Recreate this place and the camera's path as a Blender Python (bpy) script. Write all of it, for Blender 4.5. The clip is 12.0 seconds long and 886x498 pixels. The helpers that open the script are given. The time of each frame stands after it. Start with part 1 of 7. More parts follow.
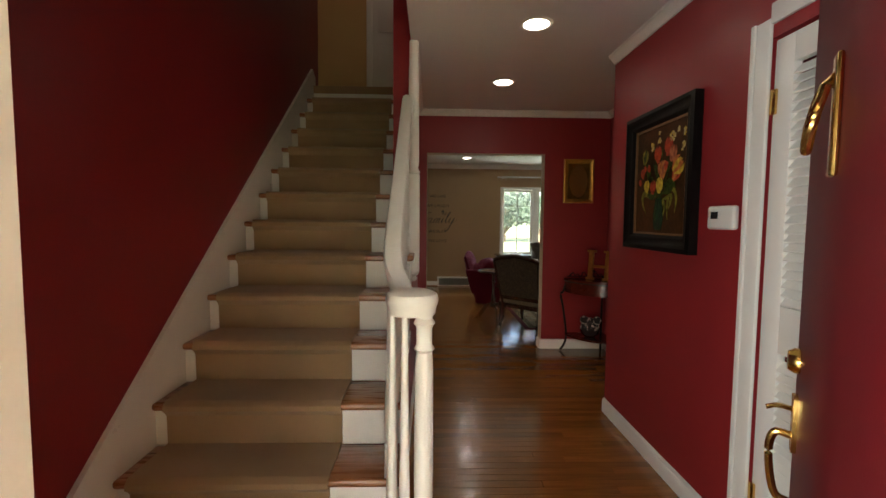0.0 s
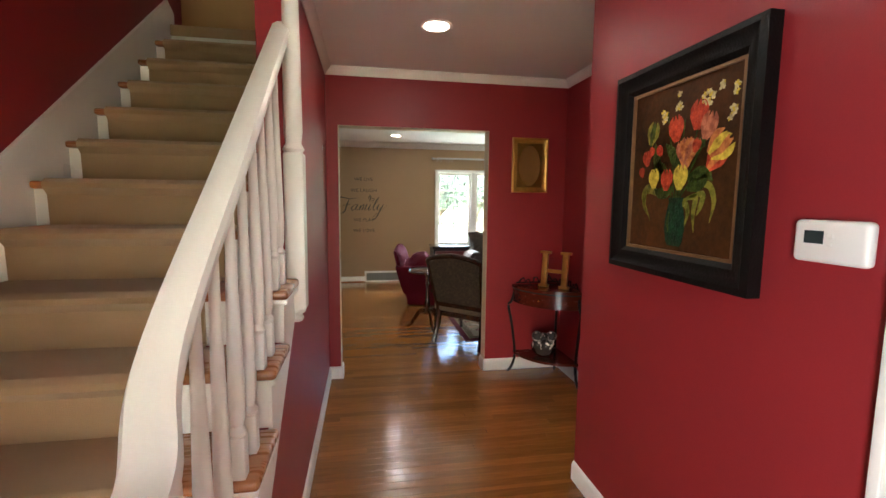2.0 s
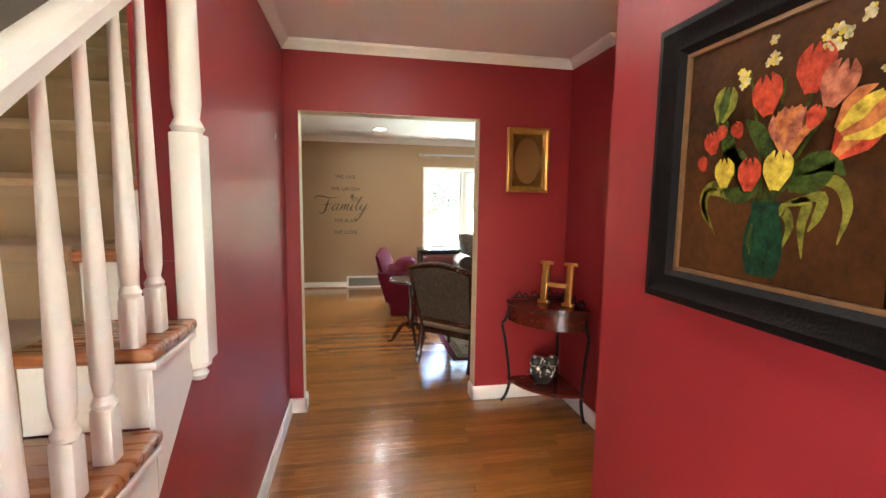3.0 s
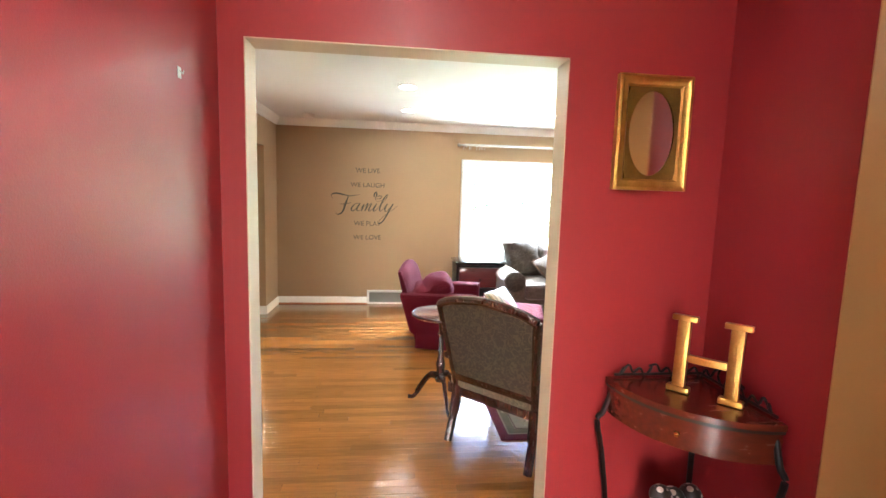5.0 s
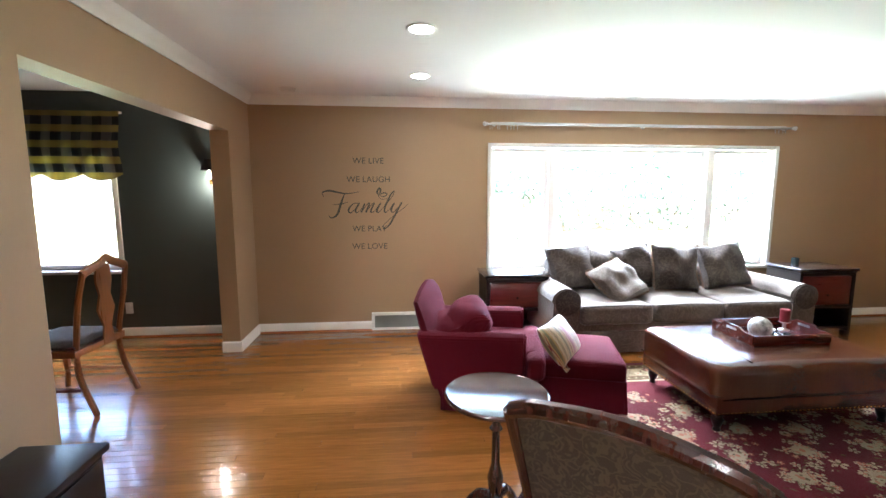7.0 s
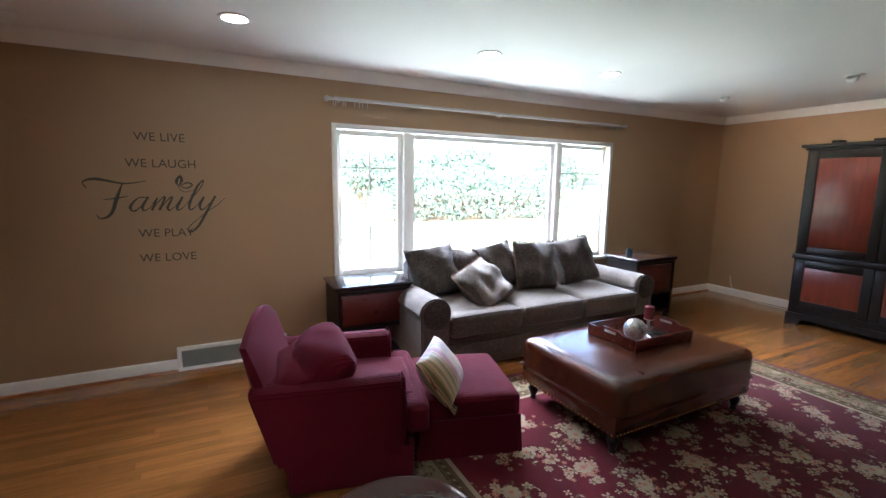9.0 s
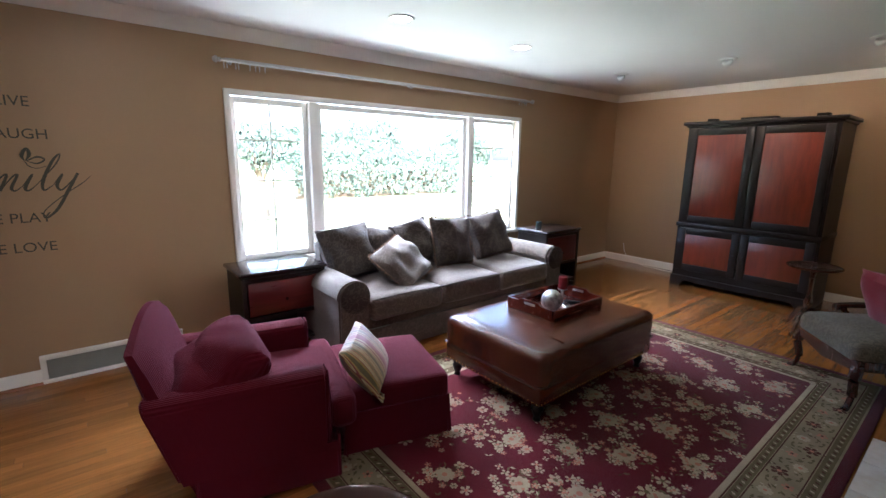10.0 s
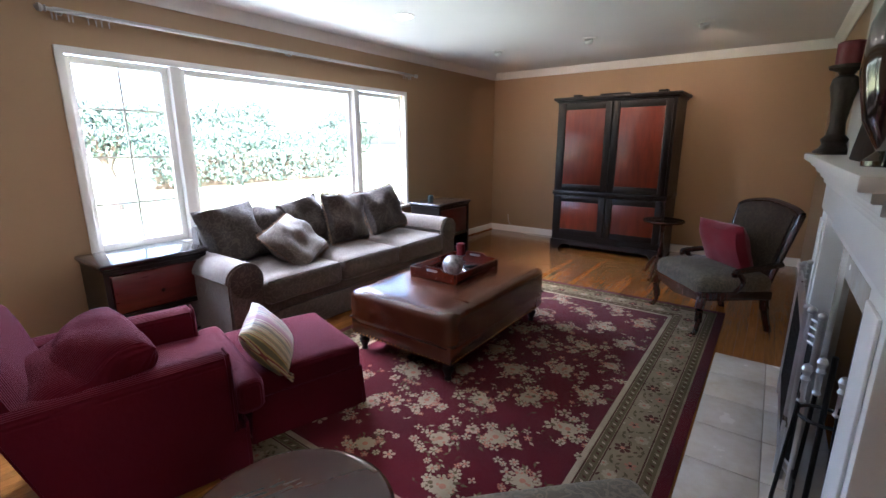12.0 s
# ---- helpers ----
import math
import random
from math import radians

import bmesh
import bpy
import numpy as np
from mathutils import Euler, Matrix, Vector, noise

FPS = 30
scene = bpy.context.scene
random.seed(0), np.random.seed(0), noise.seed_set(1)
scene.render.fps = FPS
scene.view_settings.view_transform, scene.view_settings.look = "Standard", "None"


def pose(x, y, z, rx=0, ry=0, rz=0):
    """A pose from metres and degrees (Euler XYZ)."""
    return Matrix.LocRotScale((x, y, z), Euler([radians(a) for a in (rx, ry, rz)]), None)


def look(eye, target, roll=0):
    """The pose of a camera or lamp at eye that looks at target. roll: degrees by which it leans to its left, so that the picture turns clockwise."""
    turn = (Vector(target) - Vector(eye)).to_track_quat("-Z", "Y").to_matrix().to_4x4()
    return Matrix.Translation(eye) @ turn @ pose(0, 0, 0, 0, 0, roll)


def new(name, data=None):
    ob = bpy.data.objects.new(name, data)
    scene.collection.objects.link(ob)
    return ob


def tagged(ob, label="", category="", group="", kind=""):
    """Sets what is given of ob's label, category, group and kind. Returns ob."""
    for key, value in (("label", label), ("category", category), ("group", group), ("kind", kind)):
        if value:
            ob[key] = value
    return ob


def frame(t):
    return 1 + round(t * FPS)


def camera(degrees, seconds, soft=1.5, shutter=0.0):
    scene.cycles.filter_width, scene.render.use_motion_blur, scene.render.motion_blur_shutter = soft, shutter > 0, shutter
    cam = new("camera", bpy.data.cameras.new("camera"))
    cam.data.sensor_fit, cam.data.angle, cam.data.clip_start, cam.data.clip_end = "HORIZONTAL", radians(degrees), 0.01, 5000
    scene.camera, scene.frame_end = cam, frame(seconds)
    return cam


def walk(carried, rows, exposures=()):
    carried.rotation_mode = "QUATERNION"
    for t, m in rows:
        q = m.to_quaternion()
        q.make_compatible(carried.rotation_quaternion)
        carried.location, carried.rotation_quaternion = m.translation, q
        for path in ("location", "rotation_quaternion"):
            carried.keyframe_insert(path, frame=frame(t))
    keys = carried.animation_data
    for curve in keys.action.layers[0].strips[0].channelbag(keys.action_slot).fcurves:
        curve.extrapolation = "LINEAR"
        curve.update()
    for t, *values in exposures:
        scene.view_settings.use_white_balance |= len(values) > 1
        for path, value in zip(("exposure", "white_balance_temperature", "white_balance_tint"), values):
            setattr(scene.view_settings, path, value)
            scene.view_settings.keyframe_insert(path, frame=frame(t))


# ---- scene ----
cam = camera(89.9, 12.0)
PATH = [
    (0, (0.902, 0.455, 1.337), (0.96, 2.45, 1.205), 0.5),
    (0.5, (0.93, 0.679, 1.354), (1.025, 2.671, 1.201), 0.5),
    (1, (0.961, 0.92, 1.373), (1.147, 2.905, 1.212), 0.3),
    (1.5, (0.995, 1.171, 1.414), (1.277, 3.143, 1.231), 0.4),
    (2, (1.07, 1.435, 1.439), (1.413, 3.393, 1.225), 0.6),
    (2.5, (1.151, 1.691, 1.457), (1.524, 3.644, 1.242), 0.7),
    (3, (1.236, 1.976, 1.454), (1.612, 3.928, 1.235), 0.8),
    (3.2, (1.272, 2.097, 1.455), (1.635, 4.052, 1.236), 0.8),
    (5, (1.408, 3.287, 1.459), (1.627, 5.263, 1.235), 1.7),
    (5.5, (1.381, 3.656, 1.477), (1.578, 5.632, 1.243), 1.3),
    (6, (1.351, 3.978, 1.44), (1.514, 5.959, 1.217), 0.7),
    (6.5, (1.338, 4.287, 1.424), (1.499, 6.267, 1.195), 0.3),
    (6.7, (1.368, 4.421, 1.445), (1.528, 6.4, 1.203), 0.1),
    (8.3, (1.355, 5.231, 1.521), (1.97, 7.114, 1.243), 0.6),
    (8.5, (1.377, 5.284, 1.518), (2.069, 7.14, 1.243), 0.5),
    (9, (1.396, 5.419, 1.503), (2.292, 7.182, 1.207), 0.8),
    (9.5, (1.416, 5.507, 1.513), (2.494, 7.156, 1.164), 0.7),
    (10, (1.405, 5.57, 1.497), (2.636, 7.096, 1.099), 0.8),
    (10.5, (1.387, 5.589, 1.466), (2.747, 6.992, 1.041), 0.7),
    (11, (1.367, 5.612, 1.442), (2.821, 6.908, 0.987), 0.5),
    (11.5, (1.35, 5.617, 1.411), (2.865, 6.839, 0.951), 0.2),
    (12, (1.344, 5.63, 1.392), (2.911, 6.784, 0.93), -0.1),
]
EXPOSURES = [(0.0, 2.95, 6800, 7), (0.5, 3.9, 6900, 7), (1.0, 3.95, 6500, 9), (1.5, 3.98, 6200, 9), (2.5, 4.75, 6200, 9), (3.0, 5.1, 6200, 9), (5.0, 5.95, 5900, 8), (6.5, 5.6, 5700, 10), (8.5, 4.3, 5500, 14), (9.5, 4.1, 5500, 16), (12.0, 4.15, 5500, 20)]
walk(cam, [(t, look(eye, target, roll)) for t, eye, target, roll in PATH], EXPOSURES)

# ---- light ----
world = bpy.data.worlds.new("sky")
scene.world = world
world.use_nodes = True
wn = world.node_tree.nodes
sky = wn.new("ShaderNodeTexSky")
sky.sky_type, sky.sun_disc = "NISHITA", False
sky.sun_elevation, sky.sun_rotation = radians(42), radians(213)
sky.air_density, sky.dust_density, sky.ozone_density = 1.0, 4.0, 1.0
world.node_tree.links.new(sky.outputs[0], wn["Background"].inputs[0])
wn["Background"].inputs[1].default_value = 0.15
sun_data = bpy.data.lights.new("sun", "SUN")
sun_data.energy, sun_data.angle, sun_data.color = 5.0, radians(3), (1, 0.96, 0.9)
sun = new("sun", sun_data)
sun.matrix_world = look((-9, -14, 15), (0, 0, 0))


def area(name, m, w, h, watts, colour, spread=180):
    data = bpy.data.lights.new(name, "AREA")
    data.shape, data.size, data.size_y, data.energy, data.color = "RECTANGLE", w, h, watts, colour
    data.spread = radians(spread)
    ob = new(name, data)
    ob.matrix_world = m
    return ob


def spot(name, m, watts, colour, angle, blend=0.6, size=0.05):
    data = bpy.data.lights.new(name, "SPOT")
    data.energy, data.color, data.spot_size, data.spot_blend, data.shadow_soft_size = watts, colour, radians(angle), blend, size
    ob = new(name, data)
    ob.matrix_world = m
    return ob


SKY = (0.93, 0.97, 1.0)
WARM = (1.0, 0.84, 0.66)
area("window_daylight", look((3.97, 11.6, 3.9), (3.97, 8.2, 0.4)), 5.0, 1.6, 95, SKY)
# Unseen lamp over the lawn, added as fill for the living room ceiling.
area("ceiling_bounce_fill", look((3.97, 10.6, -0.08), (3.97, 8.4, 2.2)), 3.8, 0.5, 4, (0.95, 1.0, 0.92))
area("dining_daylight", look((-1.89, 9.9, 2.5), (-1.89, 8.2, 0.2)), 1.0, 0.9, 5, SKY)
area("entry_daylight", look((-0.6, -0.7, 0.9), (1.6, 1.6, 0.9)), 1.0, 1.2, 6, SKY, 140)
# No source is known in the side passage; this lamp is added fill.
area("side_hall_fill", look((4.0, 3.96, 2.38), (4.0, 3.97, 0)), 0.4, 0.4, 0.2, WARM)
# Added lamp, out of view, that brightens the head of the stairs.
area("upper_landing_fill", look((0.3, 5.4, 4.9), (0.3, 5.4, 0)), 0.5, 0.5, 0.2, WARM)

# ---- materials ----
def mat(name, colour, rough=0.5, metal=0.0, var=0.1, scale=6.0, fine=90.0, bump=0.05, coat=0.0, sheen=0.0, stretch=(1, 1, 1), second=None, spec=0.5, pieces=0.0):
    """A surface with broad and fine variation; second: the colour it drifts to; pieces: how far single pieces differ."""
    m = bpy.data.materials.new(name)
    m.use_nodes = True
    t = m.node_tree
    b = t.nodes["Principled BSDF"]
    link = t.links.new
    co = t.nodes.new("ShaderNodeTexCoord")
    mp = t.nodes.new("ShaderNodeMapping")
    mp.inputs["Scale"].default_value = stretch
    link(co.outputs["Object"], mp.inputs[0])
    broad = t.nodes.new("ShaderNodeTexNoise")
    broad.inputs["Scale"].default_value, broad.inputs["Detail"].default_value = scale, 5
    grain = t.nodes.new("ShaderNodeTexNoise")
    grain.inputs["Scale"].default_value, grain.inputs["Detail"].default_value = fine, 3
    link(mp.outputs[0], broad.inputs[0])
    link(mp.outputs[0], grain.inputs[0])
    add = t.nodes.new("ShaderNodeMath")
    add.operation = "MULTIPLY_ADD"
    add.inputs[1].default_value = 0.35
    link(grain.outputs[0], add.inputs[0])
    link(broad.outputs[0], add.inputs[2])
    ramp = t.nodes.new("ShaderNodeValToRGB")
    ramp.color_ramp.elements[0].position, ramp.color_ramp.elements[1].position = 0.42, 0.95
    c1 = second if second else tuple(min(1, v * (1 + var)) for v in colour)
    c0 = tuple(v * (1 - var) for v in colour)
    ramp.color_ramp.elements[0].color, ramp.color_ramp.elements[1].color = (*c0, 1), (*c1, 1)
    link(add.outputs[0], ramp.inputs[0])
    out = ramp.outputs[0]
    if pieces:
        info = t.nodes.new("ShaderNodeObjectInfo")
        geo = t.nodes.new("ShaderNodeNewGeometry")
        s = t.nodes.new("ShaderNodeMath")
        s.operation = "ADD"
        link(info.outputs["Random"], s.inputs[0])
        link(geo.outputs["Random Per Island"], s.inputs[1])
        fr = t.nodes.new("ShaderNodeMath")
        fr.operation = "FRACT"
        link(s.outputs[0], fr.inputs[0])
        rng = t.nodes.new("ShaderNodeMapRange")
        rng.inputs[3].default_value, rng.inputs[4].default_value = 1 - pieces, 1 + pieces
        link(fr.outputs[0], rng.inputs[0])
        hsv = t.nodes.new("ShaderNodeHueSaturation")
        link(rng.outputs[0], hsv.inputs["Value"])
        link(out, hsv.inputs["Color"])
        out = hsv.outputs[0]
    link(out, b.inputs["Base Color"])
    b.inputs["Metallic"].default_value = metal
    b.inputs["Coat Weight"].default_value = coat
    b.inputs["Coat Roughness"].default_value = 0.12
    b.inputs["Sheen Weight"].default_value = sheen
    b.inputs["Specular IOR Level"].default_value = spec
    rr = t.nodes.new("ShaderNodeMapRange")
    rr.inputs[3].default_value, rr.inputs[4].default_value = max(0.02, rough - 0.07), min(1, rough + 0.07)
    link(broad.outputs[0], rr.inputs[0])
    link(rr.outputs[0], b.inputs["Roughness"])
    if bump:
        bp = t.nodes.new("ShaderNodeBump")
        bp.inputs["Strength"].default_value, bp.inputs["Distance"].default_value = min(1, bump * 4), 0.004
        link(grain.outputs[0], bp.inputs["Height"])
        link(bp.outputs[0], b.inputs["Normal"])
    return m


def woven(name, ground, thread, scale=14.0, rough=0.85, sheen=0.3):
    """A figured cloth: curling damask figures in thread over ground."""
    m = mat(name, ground, rough, var=0.12, scale=5, fine=260, bump=0.12, sheen=sheen, spec=0.12)
    t = m.node_tree
    link = t.links.new
    b = t.nodes["Principled BSDF"]
    base = b.inputs["Base Color"].links[0].from_socket
    co = t.nodes["Texture Coordinate"]
    warp = t.nodes.new("ShaderNodeTexNoise")
    warp.inputs["Scale"].default_value = scale * 0.5
    vor = t.nodes.new("ShaderNodeTexVoronoi")
    vor.feature, vor.inputs["Scale"].default_value = "F1", scale
    mixv = t.nodes.new("ShaderNodeVectorMath")
    mixv.operation = "MULTIPLY_ADD"
    mixv.inputs[1].default_value = (0.16, 0.16, 0.16)
    link(co.outputs["Object"], warp.inputs[0])
    link(warp.outputs["Color"], mixv.inputs[0])
    link(co.outputs["Object"], mixv.inputs[2])
    link(mixv.outputs[0], vor.inputs["Vector"])
    wav = t.nodes.new("ShaderNodeMath")
    wav.operation = "SINE"
    mul = t.nodes.new("ShaderNodeMath")
    mul.operation = "MULTIPLY"
    mul.inputs[1].default_value = 13
    link(vor.outputs["Distance"], mul.inputs[0])
    link(mul.outputs[0], wav.inputs[0])
    ramp = t.nodes.new("ShaderNodeValToRGB")
    ramp.color_ramp.elements[0].position, ramp.color_ramp.elements[1].position = 0.35, 0.6
    link(wav.outputs[0], ramp.inputs[0])
    mix = t.nodes.new("ShaderNodeMix")
    mix.data_type = "RGBA"
    link(ramp.outputs[0], mix.inputs[0])
    link(base, mix.inputs[6])
    mix.inputs[7].default_value = (*thread, 1)
    link(mix.outputs[2], b.inputs["Base Color"])
    return m


def ribbed(name, colour, pitch=180.0, axis=0, rough=0.8, sheen=0.35):
    """Corded cloth: fine ribs along one way."""
    m = mat(name, colour, rough, var=0.12, scale=4, fine=200, bump=0.0, sheen=sheen)
    t = m.node_tree
    b = t.nodes["Principled BSDF"]
    wave = t.nodes.new("ShaderNodeTexWave")
    wave.bands_direction = "XYZ"[axis]
    wave.inputs["Scale"].default_value = pitch / 20
    wave.inputs["Distortion"].default_value = 0.6
    t.links.new(t.nodes["Texture Coordinate"].outputs["Object"], wave.inputs[0])
    bp = t.nodes.new("ShaderNodeBump")
    bp.inputs["Strength"].default_value, bp.inputs["Distance"].default_value = 0.8, 0.0025
    b.inputs["Specular IOR Level"].default_value = 0.08
    t.links.new(wave.outputs[0], bp.inputs["Height"])
    t.links.new(bp.outputs[0], b.inputs["Normal"])
    return m


def glow(name, colour, strength):
    m = bpy.data.materials.new(name)
    m.use_nodes = True
    b = m.node_tree.nodes["Principled BSDF"]
    b.inputs["Base Color"].default_value = (*colour, 1)
    b.inputs["Emission Color"].default_value = (*colour, 1)
    b.inputs["Emission Strength"].default_value = strength
    return m


RED = mat("red_wall_paint", (0.275, 0.021, 0.0255), 0.42, var=0.07, scale=1.2, fine=220, bump=0.03, spec=0.4)
TAN = mat("tan_wall_paint", (0.37, 0.243, 0.135), 0.5, var=0.05, scale=1.1, fine=220, bump=0.03, spec=0.35)
CREAM = mat("cream_wall_paint", (0.60, 0.50, 0.35), 0.5, var=0.05, scale=1.5, fine=220, bump=0.03)
OCHRE = mat("ochre_wall_paint", (0.55, 0.34, 0.14), 0.5, var=0.05, scale=1.5, fine=220, bump=0.03)
SLATE = mat("slate_green_wall_paint", (0.045, 0.058, 0.055), 0.45, var=0.08, scale=1.2, fine=220, bump=0.03)
WHITE = mat("white_gloss_paint", (0.80, 0.78, 0.73), 0.3, var=0.04, scale=3, fine=120, bump=0.02)
CEIL = mat("white_ceiling_paint", (0.80, 0.79, 0.76), 0.75, var=0.03, scale=1.0, fine=180, bump=0.05)
OAK = mat("oak_floor", (0.275, 0.110, 0.025), 0.17, var=0.22, scale=5, fine=70, bump=0.02, coat=0.5, stretch=(1, 12, 12), pieces=0.2)
OAK_DARK = mat("floor_joint", (0.10, 0.045, 0.018), 0.5, var=0.2)
TREAD = mat("stained_oak_tread", (0.30, 0.11, 0.035), 0.28, var=0.3, scale=5, fine=70, bump=0.02, coat=0.4, stretch=(1, 12, 12))
CARPET = mat("tan_carpet", (0.36, 0.235, 0.125), 0.95, var=0.14, scale=3, fine=420, bump=0.25, sheen=0.2, spec=0.08)
MAHOGANY = mat("dark_mahogany", (0.045, 0.014, 0.009), 0.25, var=0.35, scale=6, fine=60, bump=0.02, coat=0.5, stretch=(10, 10, 1))
MAHOGANY_TOP = mat("polished_mahogany_top", (0.050, 0.016, 0.010), 0.2, var=0.05, scale=2, fine=30, bump=0.0, coat=0.5, stretch=(1, 4, 4))
BLACK_TOP = mat("polished_black_top", (0.016, 0.012, 0.011), 0.16, var=0.3, scale=5, fine=60, bump=0.01, coat=0.5, stretch=(1, 9, 9))
CHERRY = mat("red_mahogany", (0.095, 0.014, 0.007), 0.25, var=0.3, scale=5, fine=60, bump=0.02, coat=0.5, stretch=(1, 10, 10))
ORANGE_PANEL = mat("polished_red_panel", (0.14, 0.020, 0.006), 0.34, var=0.3, scale=4, fine=40, bump=0.01, coat=0.15, stretch=(6, 6, 1))
BLACKWOOD = mat("ebonised_wood", (0.010, 0.007, 0.006), 0.36, var=0.3, scale=6, fine=60, bump=0.02, coat=0.0, spec=0.3, stretch=(10, 10, 1))
IRON = mat("black_iron", (0.012, 0.011, 0.011), 0.45, metal=0.6, var=0.3, fine=140, bump=0.08)
STEEL = mat("brushed_steel", (0.55, 0.54, 0.53), 0.3, metal=1.0, var=0.1, fine=150, bump=0.03)
BRASS = mat("polished_brass", (0.72, 0.46, 0.14), 0.2, metal=1.0, var=0.12, fine=120, bump=0.02)
GOLD = mat("gold_leaf", (0.54, 0.31, 0.08), 0.32, metal=0.9, var=0.25, scale=18, fine=140, bump=0.1)
BLACKFRAME = mat("black_carved_frame", (0.005, 0.004, 0.0035), 0.5, var=0.4, scale=20, fine=120, bump=0.08, spec=0.15)
PLASTIC = mat("white_plastic", (0.78, 0.76, 0.71), 0.35, var=0.03, fine=150, bump=0.01)
DARKGLASS = mat("dark_display", (0.02, 0.03, 0.03), 0.15, var=0.1)
REDCLOTH = ribbed("corded_red_cloth", (0.074, 0.0032, 0.0085), 900, 0, 0.8, 0.22)
REDCLOTH.node_tree.nodes["Principled BSDF"].inputs["Sheen Tint"].default_value = (0.8, 0.3, 0.46, 1)
SOFA_CLOTH = woven("taupe_damask", (0.085, 0.066, 0.052), (0.12, 0.096, 0.076), 22, sheen=0.3)
SOFA_DARK = woven("brown_damask", (0.045, 0.034, 0.028), (0.072, 0.056, 0.045), 20, sheen=0.15)
CHAIR_CLOTH = woven("paisley_tapestry", (0.052, 0.036, 0.025), (0.078, 0.055, 0.037), 26, sheen=0.08)
CHAIR_SEAT = woven("sage_tapestry", (0.125, 0.106, 0.074), (0.175, 0.148, 0.102), 24, sheen=0.1)
CRIMSON = mat("crimson_velvet", (0.20, 0.006, 0.016), 0.8, var=0.2, fine=240, bump=0.1, sheen=0.4, spec=0.08)
LEATHER = mat("brown_leather", (0.062, 0.0145, 0.006), 0.25, var=0.25, scale=2.5, fine=130, bump=0.06, coat=0.45, second=(0.098, 0.027, 0.011))
FRINGE = mat("twisted_fringe", (0.20, 0.13, 0.09), 0.9, var=0.4, fine=200, bump=0.3, spec=0.08)
RUG_RED = mat("rug_red_pile", (0.080, 0.003, 0.009), 0.95, var=0.2, scale=3, fine=300, bump=0.25, sheen=0.08, spec=0.08)
RUG_CREAM = mat("rug_cream_pile", (0.31, 0.25, 0.165), 0.95, var=0.2, scale=9, fine=300, bump=0.25, sheen=0.1, spec=0.08)
RUG_TAN = mat("rug_tan_pile", (0.22, 0.175, 0.11), 0.95, var=0.2, scale=9, fine=300, bump=0.25, spec=0.08)
RUG_BORDER = mat("rug_olive_pile", (0.11, 0.088, 0.046), 0.95, var=0.25, scale=9, fine=300, bump=0.25, spec=0.08)
RUG_BROWN = mat("rug_brown_pile", (0.075, 0.03, 0.022), 0.95, var=0.25, scale=9, fine=300, bump=0.25, spec=0.08)
RUG_ROSE = mat("rug_rose_pile", (0.34, 0.15, 0.10), 0.95, var=0.25, scale=9, fine=300, bump=0.25, spec=0.08)
MARBLE = mat("cream_marble", (0.60, 0.51, 0.39), 0.25, var=0.12, scale=4, fine=26, bump=0.01, second=(0.70, 0.66, 0.58), pieces=0.06)
SOOT = mat("sooty_firebrick", (0.018, 0.015, 0.013), 0.9, var=0.4, scale=8, bump=0.3)
VINYL = mat("grey_green_vinyl", (0.055, 0.052, 0.034), 0.5, var=0.05, bump=0)
LAMP = glow("lit_lamp_glass", (1.0, 0.93, 0.82), 4.0)
CANDLE = mat("crimson_wax", (0.16, 0.008, 0.014), 0.4, var=0.15, fine=60, bump=0.03)
MIRROR = mat("old_mirror", (0.78, 0.72, 0.62), 0.06, metal=1.0, var=0.05, scale=4, bump=0)
GLASS = bpy.data.materials.new("window_glass")
GLASS.use_nodes = True
_g = GLASS.node_tree.nodes["Principled BSDF"]
_g.inputs["Transmission Weight"].default_value, _g.inputs["Roughness"].default_value, _g.inputs["IOR"].default_value = 1.0, 0.0, 1.03

# ---- mesh tools ----
def box(bm, x0, y0, z0, x1, y1, z1, bevel=0.0, seg=2):
    r = bmesh.ops.create_cube(bm, size=1)
    vs = r["verts"]
    bmesh.ops.scale(bm, vec=(abs(x1 - x0), abs(y1 - y0), abs(z1 - z0)), verts=vs)
    bmesh.ops.translate(bm, vec=((x0 + x1) / 2, (y0 + y1) / 2, (z0 + z1) / 2), verts=vs)
    if bevel:
        es = list({e for v in vs for e in v.link_edges})
        bmesh.ops.bevel(bm, geom=es, offset=bevel, segments=seg, affect="EDGES", profile=0.5)
    return bm


def B(*boxes, bevel=0.0, seg=2):
    bm = bmesh.new()
    for b in boxes:
        box(bm, *b, bevel=bevel, seg=seg)
    return bm


def turned(profile, seg=24, at=(0, 0, 0), ring=False):
    """A lathe-turned solid from (radius, height) pairs; ring: the profile closes on itself round an open middle."""
    profile = list(profile) + [profile[0]] * ring
    bm = bmesh.new()
    rings = []
    for r, z in profile:
        if r < 1e-3:
            rings.append([bm.verts.new((at[0], at[1], at[2] + z))])
        else:
            rings.append([bm.verts.new((at[0] + r * math.cos(2 * math.pi * k / seg), at[1] + r * math.sin(2 * math.pi * k / seg), at[2] + z)) for k in range(seg)])
    for a, b in zip(rings, rings[1:]):
        for k in range(seg):
            quad = [a[k % len(a)], a[(k + 1) % len(a)], b[(k + 1) % len(b)], b[k % len(b)]]
            bm.faces.new(list(dict.fromkeys(quad)))
    for end in (rings[0], rings[-1]):
        if len(end) > 1 and not ring:
            bm.faces.new(end)
    if ring:
        bmesh.ops.remove_doubles(bm, verts=bm.verts, dist=1e-6)
    return bm


